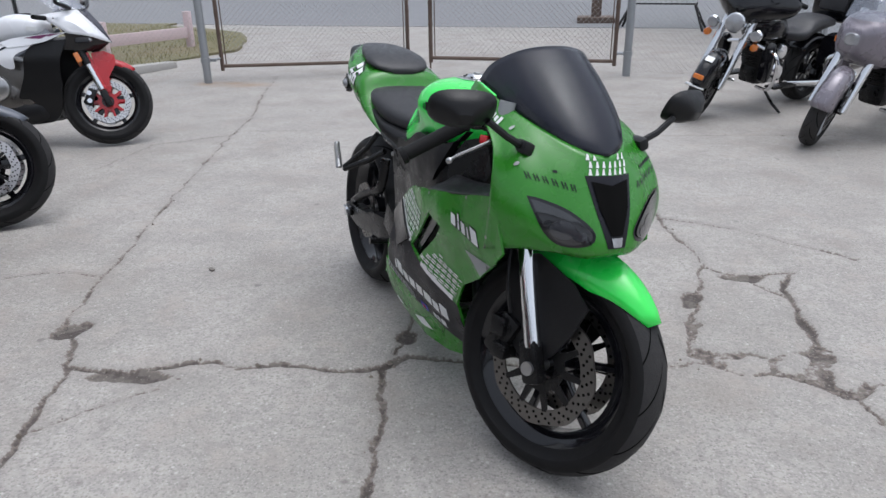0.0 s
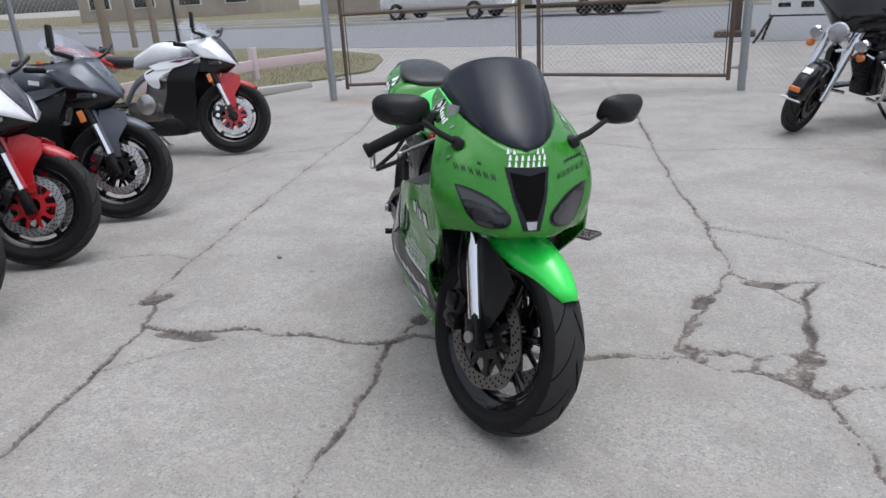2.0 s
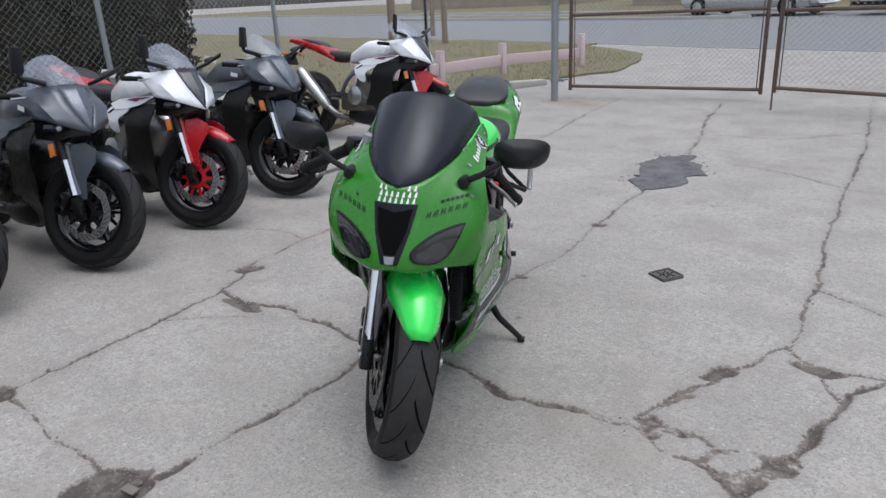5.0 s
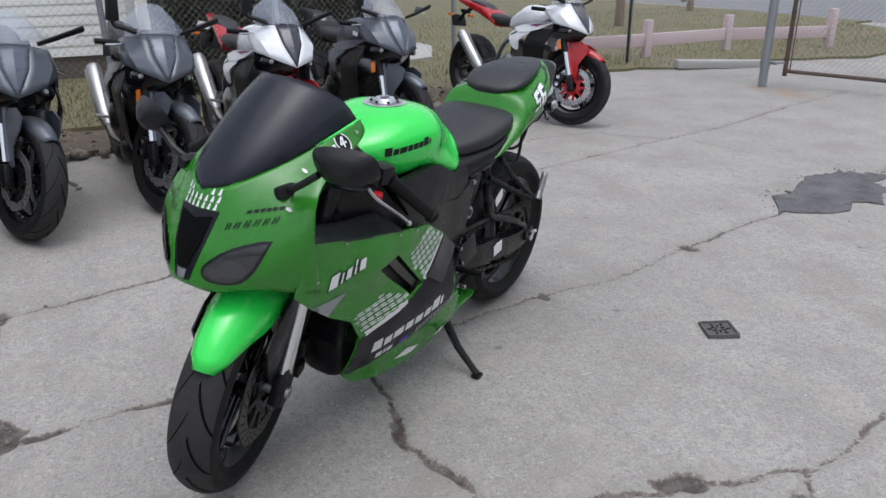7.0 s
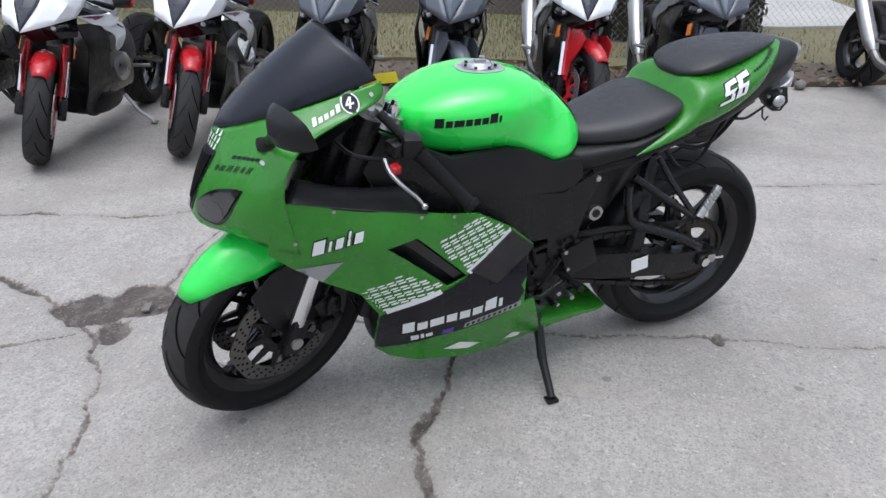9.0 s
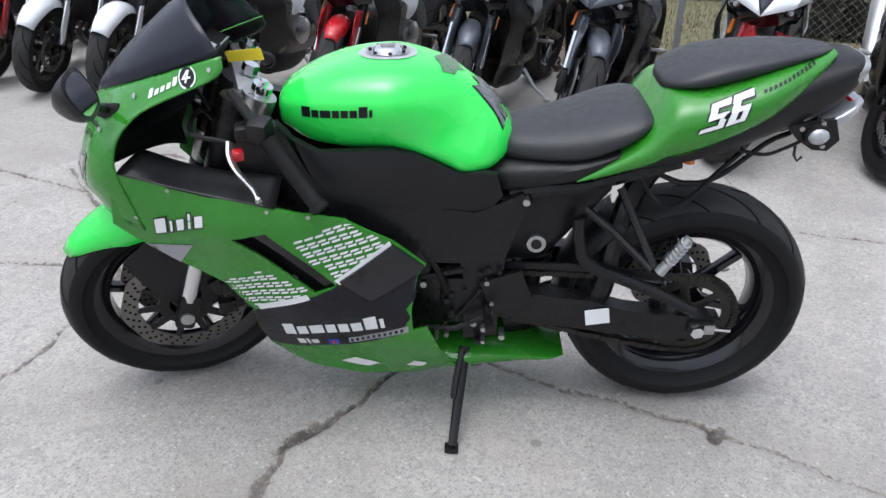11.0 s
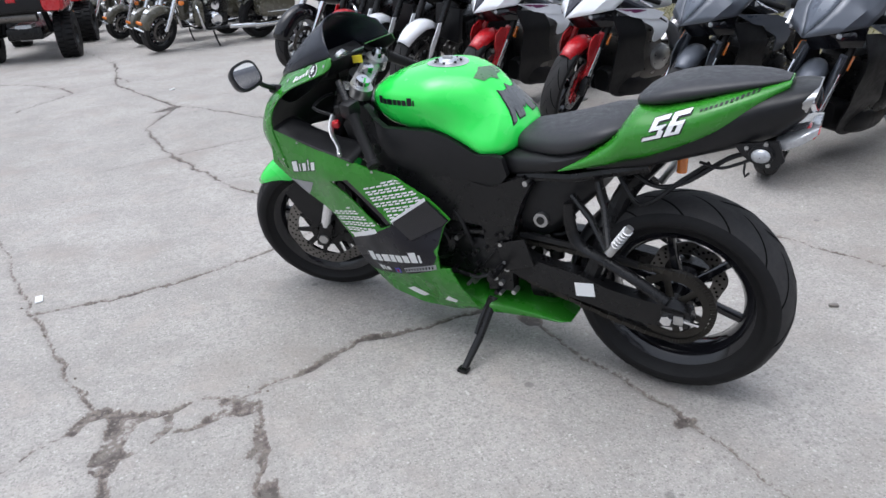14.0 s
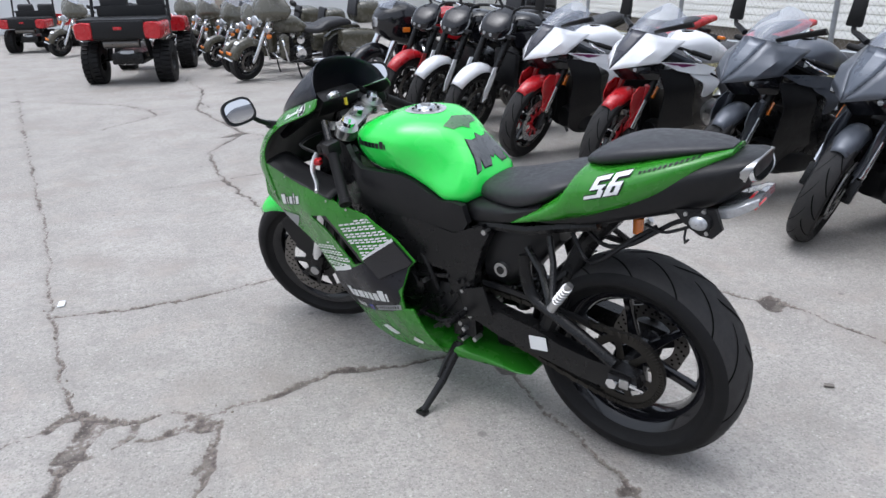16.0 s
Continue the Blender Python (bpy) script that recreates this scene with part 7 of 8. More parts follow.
def sport_bike(paint, fender, seat_paint, label, rim, carrier, accent, silver_engine):
    """A litre sport bike with a pointed beak, clear screen and long mirrors."""
    root = thing("parked_sport_motorcycle", Matrix(), label, "motorcycle", "row of parked motorcycles")
    axle, head = Vector((1.40, 0, 0.30)), Vector((1.12, 0, 0.88))
    T = steer(head, 24, 24)
    wheel("front_wheel", root, T @ Matrix.Translation(axle), 0.30, 0.12, rim, True, DISC, carrier=carrier, hand=-1)
    rear = wheel("rear_wheel", root, Matrix.Translation((0.0, 0, 0.315)), 0.315, 0.185, rim, False)
    for s in (-1, 1):
        y = s * 0.1
        top, low = Vector((1.15, y, 0.90)), Vector((1.385, y, 0.34))
        leg = part("fork_leg", move(cyl(top, top.lerp(low, 0.62), 0.027, 12), T), METAL, root)
        part("fork_slider", move(cyl(top.lerp(low, 0.55), top.lerp(low, 0.93), 0.0215, 12), T), CHROME, leg, "bright fork slider")
        part("fork_foot", move(box(0.05, 0.045, 0.12, Matrix.Translation((1.395, y, 0.315)) @ pose(0, 0, 0, 0, -20, 0), 0.012), T), METAL, leg)
        part("brake_caliper", move(box(0.06, 0.05, 0.12, Matrix.Translation((1.29, s * 0.085, 0.33)) @ pose(0, 0, 0, 0, 24, 0), 0.015), T), METAL, root)
        for dz in (0.025, -0.03):
            part("caliper_bolt", move(cyl((1.285, s * 0.105, 0.33 + dz), (1.285, s * 0.116, 0.33 + dz), 0.017, 10), T), CHROME, root)
        part("side_reflector", move(box(0.035, 0.012, 0.075, Matrix.Translation((1.235, s * 0.128, 0.60)) @ pose(0, 0, 0, 0, -22, 0), 0.004), T), AMBER, root, "amber fork reflector")
        guard = tube([top.lerp(low, 0.46) + Vector((0.03, 0, 0)), top.lerp(low, 0.50) + Vector((0.022, 0, 0)), top.lerp(low, 0.72) + Vector((0.016, 0, 0)), top.lerp(low, 0.92) + Vector((0.012, 0, 0))], [0.020, 0.027, 0.028, 0.024], 12, n=14)
        for v in guard.verts:
            v.co.y *= 0.87
        part("slider_guard", move(guard, T), fender, root, "slider guard in the fender colour")
        o = [(1.47, 0.625), (1.40, 0.66), (1.32, 0.64), (1.33, 0.52), (1.385, 0.36), (1.43, 0.37), (1.425, 0.47), (1.475, 0.56)]
        part("fork_guard", move(sheet(o, lambda x, z: s * (0.086 + 0.014 * math.sin((z - 0.34) * 9)), (), 0.03, s * 0.006), T), fender, root, "fork guard in the fender colour")
    rows = []
    for k in range(13):
        a = radians(50 + 66 * k / 12)
        w = 0.046 + 0.016 * min(1, k / 4)
        rows.append([(axle.x + (0.314 - 0.05 * abs(q / 4 - 1) ** 3) * math.cos(a), (q / 4 - 1) * w, axle.z + (0.318 - 0.05 * abs(q / 4 - 1) ** 3) * math.sin(a)) for q in range(9)])
    fn = part("front_fender", move(ring_mesh(bmesh.new(), rows, closed=False, caps=False), T), fender, root, "painted front fender")
    fn.modifiers.new("skin", "SOLIDIFY").thickness = 0.004

    # angular cowl of flat facets round a sunk centre shield
    bk_bm, shield = bmesh.new(), bmesh.new()
    for s in (1, -1):
        A, B, C = (1.335, 0, 1.0), (1.305, s * 0.088, 0.992), (1.19, s * 0.190, 0.965)
        D, E, F = (1.425, 0, 0.872), (1.402, s * 0.070, 0.874), (1.325, s * 0.196, 0.872)
        G, H = (1.488, 0, 0.730), (1.408, s * 0.152, 0.778)
        I, J, K = (1.07, s * 0.205, 0.945), (1.20, s * 0.232, 0.865), (1.27, s * 0.222, 0.805)
        for f in ((B, C, F, E), (E, F, H), (E, H, G), (C, I, J, F), (F, J, K, H)):
            bk_bm.faces.new([bk_bm.verts.new(p) for p in (f if s > 0 else f[::-1])])
        q = lambda p: (p[0] + 0.001, p[1], p[2] + 0.001)
        for f in ((A, B, E, D), (D, E, G)):
            shield.faces.new([shield.verts.new(q(p)) for p in (f if s > 0 else f[::-1])])
    for mesh in (bk_bm, shield):
        bmesh.ops.remove_doubles(mesh, verts=mesh.verts, dist=0.0015)
        bmesh.ops.recalc_face_normals(mesh, faces=mesh.faces)
        bmesh.ops.subdivide_edges(mesh, edges=mesh.edges, cuts=2, use_grid_fill=True)
    bk = part("front_cowl", bk_bm, paint, root, "pointed angular front cowl", 38)
    part("centre_shield", shield, accent, bk, "centre shield of the cowl", 26).modifiers.new("skin", "SOLIDIFY").thickness = 0.006
    bk.modifiers.new("skin", "SOLIDIFY").thickness = 0.006
    a = patch([[(1.470, 0, 0.738), (1.42, 0, 0.69), (1.37, 0, 0.65)], [(1.395, 0.125, 0.785), (1.37, 0.11, 0.73), (1.32, 0.09, 0.67)], [(1.25, 0.215, 0.81), (1.24, 0.20, 0.74), (1.22, 0.17, 0.68)]], 12, 8)
    a = join(a, mirrored(a))
    part("nose_underside", a, GLOSS, root, "black nose underside")
    part("windscreen", patch([[(1.19, 0.188, 0.968), (1.12, 0.172, 1.04), (1.04, 0.135, 1.09)], [(1.305, 0.088, 0.995), (1.20, 0.095, 1.085), (1.075, 0.078, 1.145)], [(1.337, 0, 1.004), (1.225, 0, 1.103), (1.09, 0, 1.168)],
                              [(1.305, -0.088, 0.995), (1.20, -0.095, 1.085), (1.075, -0.078, 1.145)], [(1.19, -0.188, 0.968), (1.12, -0.172, 1.04), (1.04, -0.135, 1.09)]], 22, 12), SCREEN, root, "clear windscreen", 60)
    part("dash_pod", box(0.10, 0.20, 0.08, Matrix.Translation((1.19, 0, 0.96)) @ pose(0, 0, 0, 0, -30, 0), 0.02), SATIN, root)
    yz = smooth_steps([(0.2, 0.11), (0.4, 0.175), (0.62, 0.215), (0.85, 0.225)])
    for s in (1, -1):
        lamp = part("headlight", lathe([(0.001, 0.014), (0.012, 0.012), (0.017, 0.005), (0.018, -0.02)], 14, Matrix.Translation((1.385, s * 0.14, 0.755)) @ pose(0, 0, 0, 0, 0, -90 + s * 12)), CLEARLENS, root, "small round headlight")
        part("lamp_housing", box(0.10, 0.075, 0.05, Matrix.Translation((1.335, s * 0.14, 0.752)) @ pose(0, 0, 0, 0, 0, s * -20), 0.02), GLOSS, root)
        wing = [(1.27, 0.815), (1.10, 0.80), (0.90, 0.775), (0.80, 0.74), (0.86, 0.70), (1.0, 0.715), (1.12, 0.745)]
        mid = [(1.0, 0.755), (0.86, 0.735), (0.76, 0.68), (0.80, 0.575), (0.88, 0.55), (0.90, 0.64), (1.0, 0.70)]
        low = [(1.25, 0.76), (1.10, 0.745), (1.0, 0.71), (0.955, 0.62), (0.925, 0.50), (0.86, 0.37), (0.80, 0.24), (0.92, 0.17), (1.06, 0.19), (1.13, 0.28), (1.17, 0.42), (1.19, 0.58)]
        for nm, o, mt, dy, lb in (("side_wing", wing, paint, 0.012, "painted side wing"), ("mid_panel", mid, paint, 0.006, "painted side panel"), ("lower_fairing", low, SATIN, -0.008, "black lower fairing")):
            bm = sheet(dense(o, 0.02, nm != "side_wing"), lambda x, z: yz(z) + dy - 0.10 * max(0, x - 1.15), (), 0.03, 0.008)
            if s < 0:
                bm = mirrored(bm)
            tw = tree_of(bm)
            w = part(nm, bm, mt, root, lb)
            if nm == "side_wing":
                part("wing_flash", decal(tw, [[(1.24, 0.808), (1.06, 0.79), (0.97, 0.772), (1.08, 0.765)]], from_side(s), 0.002, 0.03), PURPLE if silver_engine else accent, w, "dark accent flash")
            if nm == "mid_panel" and silver_engine:
                part("panel_frame", decal(tw, [[(0.99, 0.748), (0.87, 0.73), (0.775, 0.675), (0.78, 0.665), (0.88, 0.715), (0.99, 0.735)]], from_side(s), 0.002, 0.03), INK, w)
        base, tip = Vector((1.27, s * 0.13, 1.0)), Vector((1.22, s * 0.36, 1.085))
        if s > 0:
            mo = part("mirror", tube([base, base.lerp(tip, 0.35) + Vector((0.012, 0, 0)), base.lerp(tip, 0.72), tip + Vector((-0.02, 0.03, 0.01))], [0.016, 0.026, 0.046, 0.024], 10, n=18, flat=0.5), SATIN, root, "long black blade mirror")
            glass = sheet([(-0.055, -0.022), (0.035, -0.030), (0.05, 0.012), (-0.04, 0.022)], lambda x, z: 0.0, (), 0.03, 0.002)
            part("mirror_glass", move(glass, Matrix.Translation(base.lerp(tip, 0.78) + Vector((-0.028, 0, 0.002))) @ pose(0, 0, 0, 0, 0, 78)), MIRROR, mo, "", 0)
        else:
            top_end = Vector((1.235, s * 0.255, 1.035))
            mo = part("mirror", tube([base, base.lerp(top_end, 0.6), top_end, top_end + Vector((0, -0.005, 0.05))], [0.018, 0.013, 0.012, 0.012], 8, n=12), SATIN, root, "black mirror folded upright")
            part("mirror_shell", box(0.032, 0.085, 0.15, Matrix.Translation(top_end + Vector((0, -0.008, 0.095))) @ pose(0, 0, 0, 0, 0, 20), 0.014, taper=0.86), SATIN, mo)
        a, b = Vector((1.10, s * 0.11, 0.90)), Vector((0.98, s * 0.33, 0.865))
        bar = part("clip_on", move(cyl(a, b, 0.012, 8), T), METAL, root)
        part("grip", move(cyl(a.lerp(b, 0.45), b, 0.018, 10), T), RUBBER, bar)
        pr = a.lerp(b, 0.3) + Vector((0.035, 0, 0))
        part("lever", move(tube([pr, pr + Vector((0.025, s * 0.05, -0.005)), pr + Vector((0.0, s * 0.15, -0.03))], 0.0065, 6, n=10), T), CHROME, bar, "bright lever")
        part("frame_spar", tube([(1.08, s * 0.07, 0.82), (0.92, s * 0.16, 0.74), (0.66, s * 0.16, 0.60), (0.52, s * 0.13, 0.44)], [0.045, 0.05, 0.05, 0.04], 8, n=14, flat=0.45), METAL if not silver_engine else GRAPHITE, root)
        part("footpeg", cyl((0.50, s * 0.14, 0.38), (0.49, s * 0.24, 0.39), 0.011, 8), ALLOY, root)
        part("swingarm", tube([(0.52, s * 0.09, 0.42), (0.3, s * 0.12, 0.40), (0.0, s * 0.12, 0.315)], [0.04, 0.04, 0.028], 8, n=12, flat=0.5), METAL, root)
        part("sticker", box(0.075, 0.002, 0.03, Matrix.Translation((1.0, s * 0.152, 0.845)) @ pose(0, 0, 0, 0, 8, 0)), WHITE, root, "white paper sticker")
    part("fuel_tank", loft([(1.06, 0.05, 0.80, 0.89), (1.02, 0.12, 0.76, 0.93), (0.92, 0.15, 0.74, 0.965), (0.80, 0.152, 0.73, 0.96), (0.68, 0.12, 0.72, 0.90), (0.58, 0.09, 0.72, 0.84)], 16, 26, power=2.8), paint, root, "painted fuel tank", 60)
    part("filler_cap", cyl((0.90, 0, 0.955), (0.90, 0, 0.972), 0.04, 18), METAL, root)
    part("rider_seat", loft([(0.62, 0.08, 0.75, 0.835), (0.50, 0.13, 0.74, 0.85), (0.36, 0.14, 0.76, 0.86), (0.28, 0.09, 0.80, 0.87)], 12, 16, power=3), VINYL, root, "black seat")
    part("tail_fairing", loft([(0.42, 0.15, 0.73, 0.80), (0.28, 0.14, 0.78, 0.89), (0.10, 0.11, 0.84, 0.95), (-0.10, 0.08, 0.90, 0.985), (-0.27, 0.045, 0.95, 0.995)], 12, 20, power=3), seat_paint, root, "slim painted tail", 50)
    part("pillion_pad", loft([(0.26, 0.06, 0.87, 0.90), (0.15, 0.09, 0.90, 0.955), (0.0, 0.08, 0.93, 0.985), (-0.10, 0.05, 0.965, 0.99)], 10, 12, power=3), VINYL, root)
    part("tail_light", box(0.03, 0.07, 0.03, Matrix.Translation((-0.27, 0, 0.965)), 0.008), REDLENS, root)
    br = box(0.05, 0.12, 0.02, Matrix.Translation((-0.20, 0, 0.86)) @ pose(0, 0, 0, 0, 40, 0), 0.005)
    box(0.012, 0.18, 0.13, Matrix.Translation((-0.30, 0, 0.76)) @ pose(0, 0, 0, 0, -20, 0), 0.004, bm=br)
    part("plate_holder", tube([(-0.10, 0, 0.90), (-0.22, 0, 0.84), (-0.29, 0, 0.76)], 0.02, 6, bm=br), SATIN, root)
    for s in (1, -1):
        part("rear_signal", box(0.045, 0.06, 0.03, Matrix.Translation((-0.27, s * 0.14, 0.82)), 0.01), AMBER, root)
    eng = box(0.30, 0.30, 0.30, Matrix.Translation((0.84, 0, 0.46)) @ pose(0, 0, 0, 0, 16, 0), 0.04)
    box(0.36, 0.32, 0.18, Matrix.Translation((0.70, 0, 0.36)), 0.05, bm=eng)
    em = ALLOY if silver_engine else METAL
    engine = part("engine", eng, STEEL if silver_engine else METAL, root, "engine cases")
    for s in (1, -1):
        part("engine_cover", move(lathe([(0.001, 0.04), (0.06, 0.036), (0.085, 0.02), (0.09, -0.03)], 20), Matrix.Translation((0.72, s * 0.155, 0.42)) @ pose(0, 0, 0, 0, 0, 0 if s > 0 else 180)), em, engine)
    part("belly", loft([(1.08, 0.06, 0.20, 0.34), (0.95, 0.15, 0.16, 0.34), (0.75, 0.15, 0.15, 0.32), (0.58, 0.10, 0.18, 0.28)], 12, 14, power=3), SATIN, root)
    can = part("exhaust_pipe", tube([(0.60, -0.05, 0.20), (0.46, -0.13, 0.235), (0.36, -0.15, 0.30)], 0.032, 10, n=12), STEEL, root)
    part("silencer", tube([(0.36, -0.15, 0.30), (0.30, -0.16, 0.36), (0.05, -0.19, 0.62), (0.02, -0.19, 0.65)], [0.035, 0.055, 0.055, 0.04], 14), ALLOY, can, "short alloy silencer")
    st = part("side_stand", tube([(0.60, 0.11, 0.21), (0.60, 0.20, 0.11), (0.60, 0.29, 0.055)], 0.012, 8), ALLOY, root)
    part("stand_foot", box(0.05, 0.035, 0.012, Matrix.Translation((0.60, 0.295, 0.05)), 0.003), ALLOY, st)
    # low, narrow upper works
    for ob in root.children_recursive:
        if ob.type == "MESH" and "wheel" not in ob.name and "wheel" not in ob.parent.name:
            for v in ob.data.vertices:
                if v.co.z > 0.62:
                    v.co.y *= 1 - 0.17 * min(1, (v.co.z - 0.62) / 0.15)
                    v.co.z = 0.62 + (v.co.z - 0.62) * 0.86
    return root


def naked_bike(fender, tank, label):
    """An upright bike with a small dark mask lamp and a high wide bar."""
    root = thing("parked_naked_motorcycle", Matrix(), label, "motorcycle", "row of parked motorcycles")
    axle, head = Vector((1.40, 0, 0.30)), Vector((1.14, 0, 0.88))
    T = steer(head, 24, 22)
    wheel("front_wheel", root, T @ Matrix.Translation(axle), 0.30, 0.12, METAL, True, hand=-1)
    wheel("rear_wheel", root, Matrix.Translation((0.0, 0, 0.315)), 0.315, 0.18, METAL, False)
    rows = []
    for k in range(13):
        a = radians(40 + 80 * k / 12)
        w = 0.055 + 0.02 * min(1, k / 4)
        rows.append([(axle.x + (0.33 - 0.05 * abs(q / 4 - 1) ** 3) * math.cos(a), (q / 4 - 1) * w, axle.z + (0.33 - 0.05 * abs(q / 4 - 1) ** 3) * math.sin(a)) for q in range(9)])
    fn = part("front_fender", move(ring_mesh(bmesh.new(), rows, closed=False, caps=False), T), fender, root, "painted front fender")
    fn.modifiers.new("skin", "SOLIDIFY").thickness = 0.004
    for s in (-1, 1):
        top, low = Vector((1.15, s * 0.105, 0.93)), Vector((1.385, s * 0.105, 0.34))
        leg = part("fork_leg", move(cyl(top, top.lerp(low, 0.6), 0.028, 12), T), METAL, root)
        part("fork_slider", move(cyl(top.lerp(low, 0.55), low, 0.021, 12), T), STEEL, leg)
        part("fork_guard", move(sheet([(1.34, 0.63), (1.29, 0.62), (1.36, 0.38), (1.41, 0.36), (1.41, 0.45)], lambda x, z: s * 0.125, (), 0.04, s * 0.008), T), fender, root)
        part("brake_caliper", move(box(0.06, 0.05, 0.12, Matrix.Translation((1.29, s * 0.085, 0.33)) @ pose(0, 0, 0, 0, 24, 0), 0.015), T), METAL, root)
        pts = [(1.11, s * 0.04, 1.0), (1.10, s * 0.12, 1.06), (1.05, s * 0.28, 1.09), (0.98, s * 0.40, 1.085)]
        bar = part("handlebar", move(tube(pts, 0.012, 8, n=14), T), METAL, root)
        part("grip", move(cyl((1.03, s * 0.30, 1.09), (0.98, s * 0.40, 1.085), 0.019, 10), T), RUBBER, bar)
        part("lever", move(tube([(1.09, s * 0.22, 1.085), (1.10, s * 0.28, 1.085), (1.05, s * 0.38, 1.075)], 0.0065, 6, n=8), T), CHROME, bar)
        mp = Vector((1.05, s * 0.36, 1.24))
        mo = part("mirror", move(tube([(1.05, s * 0.24, 1.10), (1.07, s * 0.28, 1.17), mp], 0.006, 6, n=8), T), SATIN, root, "black stalk mirror")
        part("mirror_shell", move(loft([(-0.015, 0.03, -0.02, 0.02), (0.005, 0.058, -0.036, 0.036), (0.02, 0.062, -0.04, 0.04)], 10, 8, power=3), T @ Matrix.Translation(mp) @ pose(0, 0, 0, 0, 0, 180)), SATIN, mo)
        part("signal", box(0.05, 0.09, 0.03, Matrix.Translation((1.20, s * 0.19, 0.84)), 0.012), SATIN, root)
        part("tank_wing", sheet([(1.18, 0.86), (0.95, 0.88), (0.84, 0.80), (0.98, 0.72), (1.12, 0.76)], lambda x, z: s * (0.19 - 0.25 * max(0, x - 1.05)), (), 0.04, s * 0.01), tank, root)
        part("frame_spar", tube([(1.08, s * 0.07, 0.80), (0.85, s * 0.15, 0.68), (0.52, s * 0.13, 0.44)], [0.045, 0.05, 0.04], 8, n=12, flat=0.45), METAL, root)
        part("swingarm", tube([(0.52, s * 0.09, 0.42), (0.0, s * 0.12, 0.315)], [0.04, 0.028], 8, flat=0.5), METAL, root)
    mask = loft([(1.12, 0.09, 0.82, 1.02), (1.22, 0.13, 0.80, 0.99), (1.30, 0.10, 0.80, 0.93), (1.335, 0.05, 0.82, 0.88)], 12, 14, power=3)
    ms = part("lamp_mask", move(mask, T), GLOSS, root, "dark lamp mask")
    for s in (-1, 1):
        part("led_line", move(tube([(1.325, s * 0.055, 0.835), (1.285, s * 0.112, 0.845), (1.235, s * 0.135, 0.90), (1.21, s * 0.125, 0.955)], 0.006, 6, n=10), T), CLEARLENS, ms, "pale position light line")
        part("projector", move(cyl((1.33, s * 0.03, 0.855), (1.342, s * 0.03, 0.855), 0.013, 10), T), CLEARLENS, ms)
    part("fuel_tank", loft([(1.10, 0.06, 0.80, 0.92), (1.0, 0.14, 0.76, 0.98), (0.85, 0.155, 0.74, 0.97), (0.70, 0.11, 0.74, 0.90), (0.60, 0.09, 0.74, 0.85)], 14, 20, power=2.8), tank, root, "painted fuel tank", 60)
    part("seat", loft([(0.64, 0.08, 0.76, 0.85), (0.45, 0.14, 0.75, 0.86), (0.25, 0.12, 0.80, 0.90), (-0.02, 0.08, 0.87, 0.95)], 12, 16, power=3), VINYL, root)
    part("tail", loft([(0.40, 0.11, 0.72, 0.80), (0.10, 0.09, 0.80, 0.88), (-0.15, 0.05, 0.87, 0.93)], 10, 12, power=3), SATIN, root)
    eng = box(0.32, 0.32, 0.32, Matrix.Translation((0.84, 0, 0.48)) @ pose(0, 0, 0, 0, 16, 0), 0.04)
    part("engine", box(0.38, 0.34, 0.2, Matrix.Translation((0.70, 0, 0.36)), 0.05, bm=eng), METAL, root)
    part("radiator", box(0.04, 0.30, 0.26, Matrix.Translation((1.08, 0, 0.56)), 0.01), SATIN, root)
    for y in (-0.06, 0, 0.06):
        part("exhaust_header", tube([(0.98, y, 0.42), (1.06, y, 0.34), (0.96, y, 0.22), (0.7, y * 0.5, 0.2)], 0.02, 8, n=12), STEEL, root)
    part("side_stand", tube([(0.60, 0.11, 0.25), (0.60, 0.29, 0.055)], 0.012, 8), METAL, root)
    return root


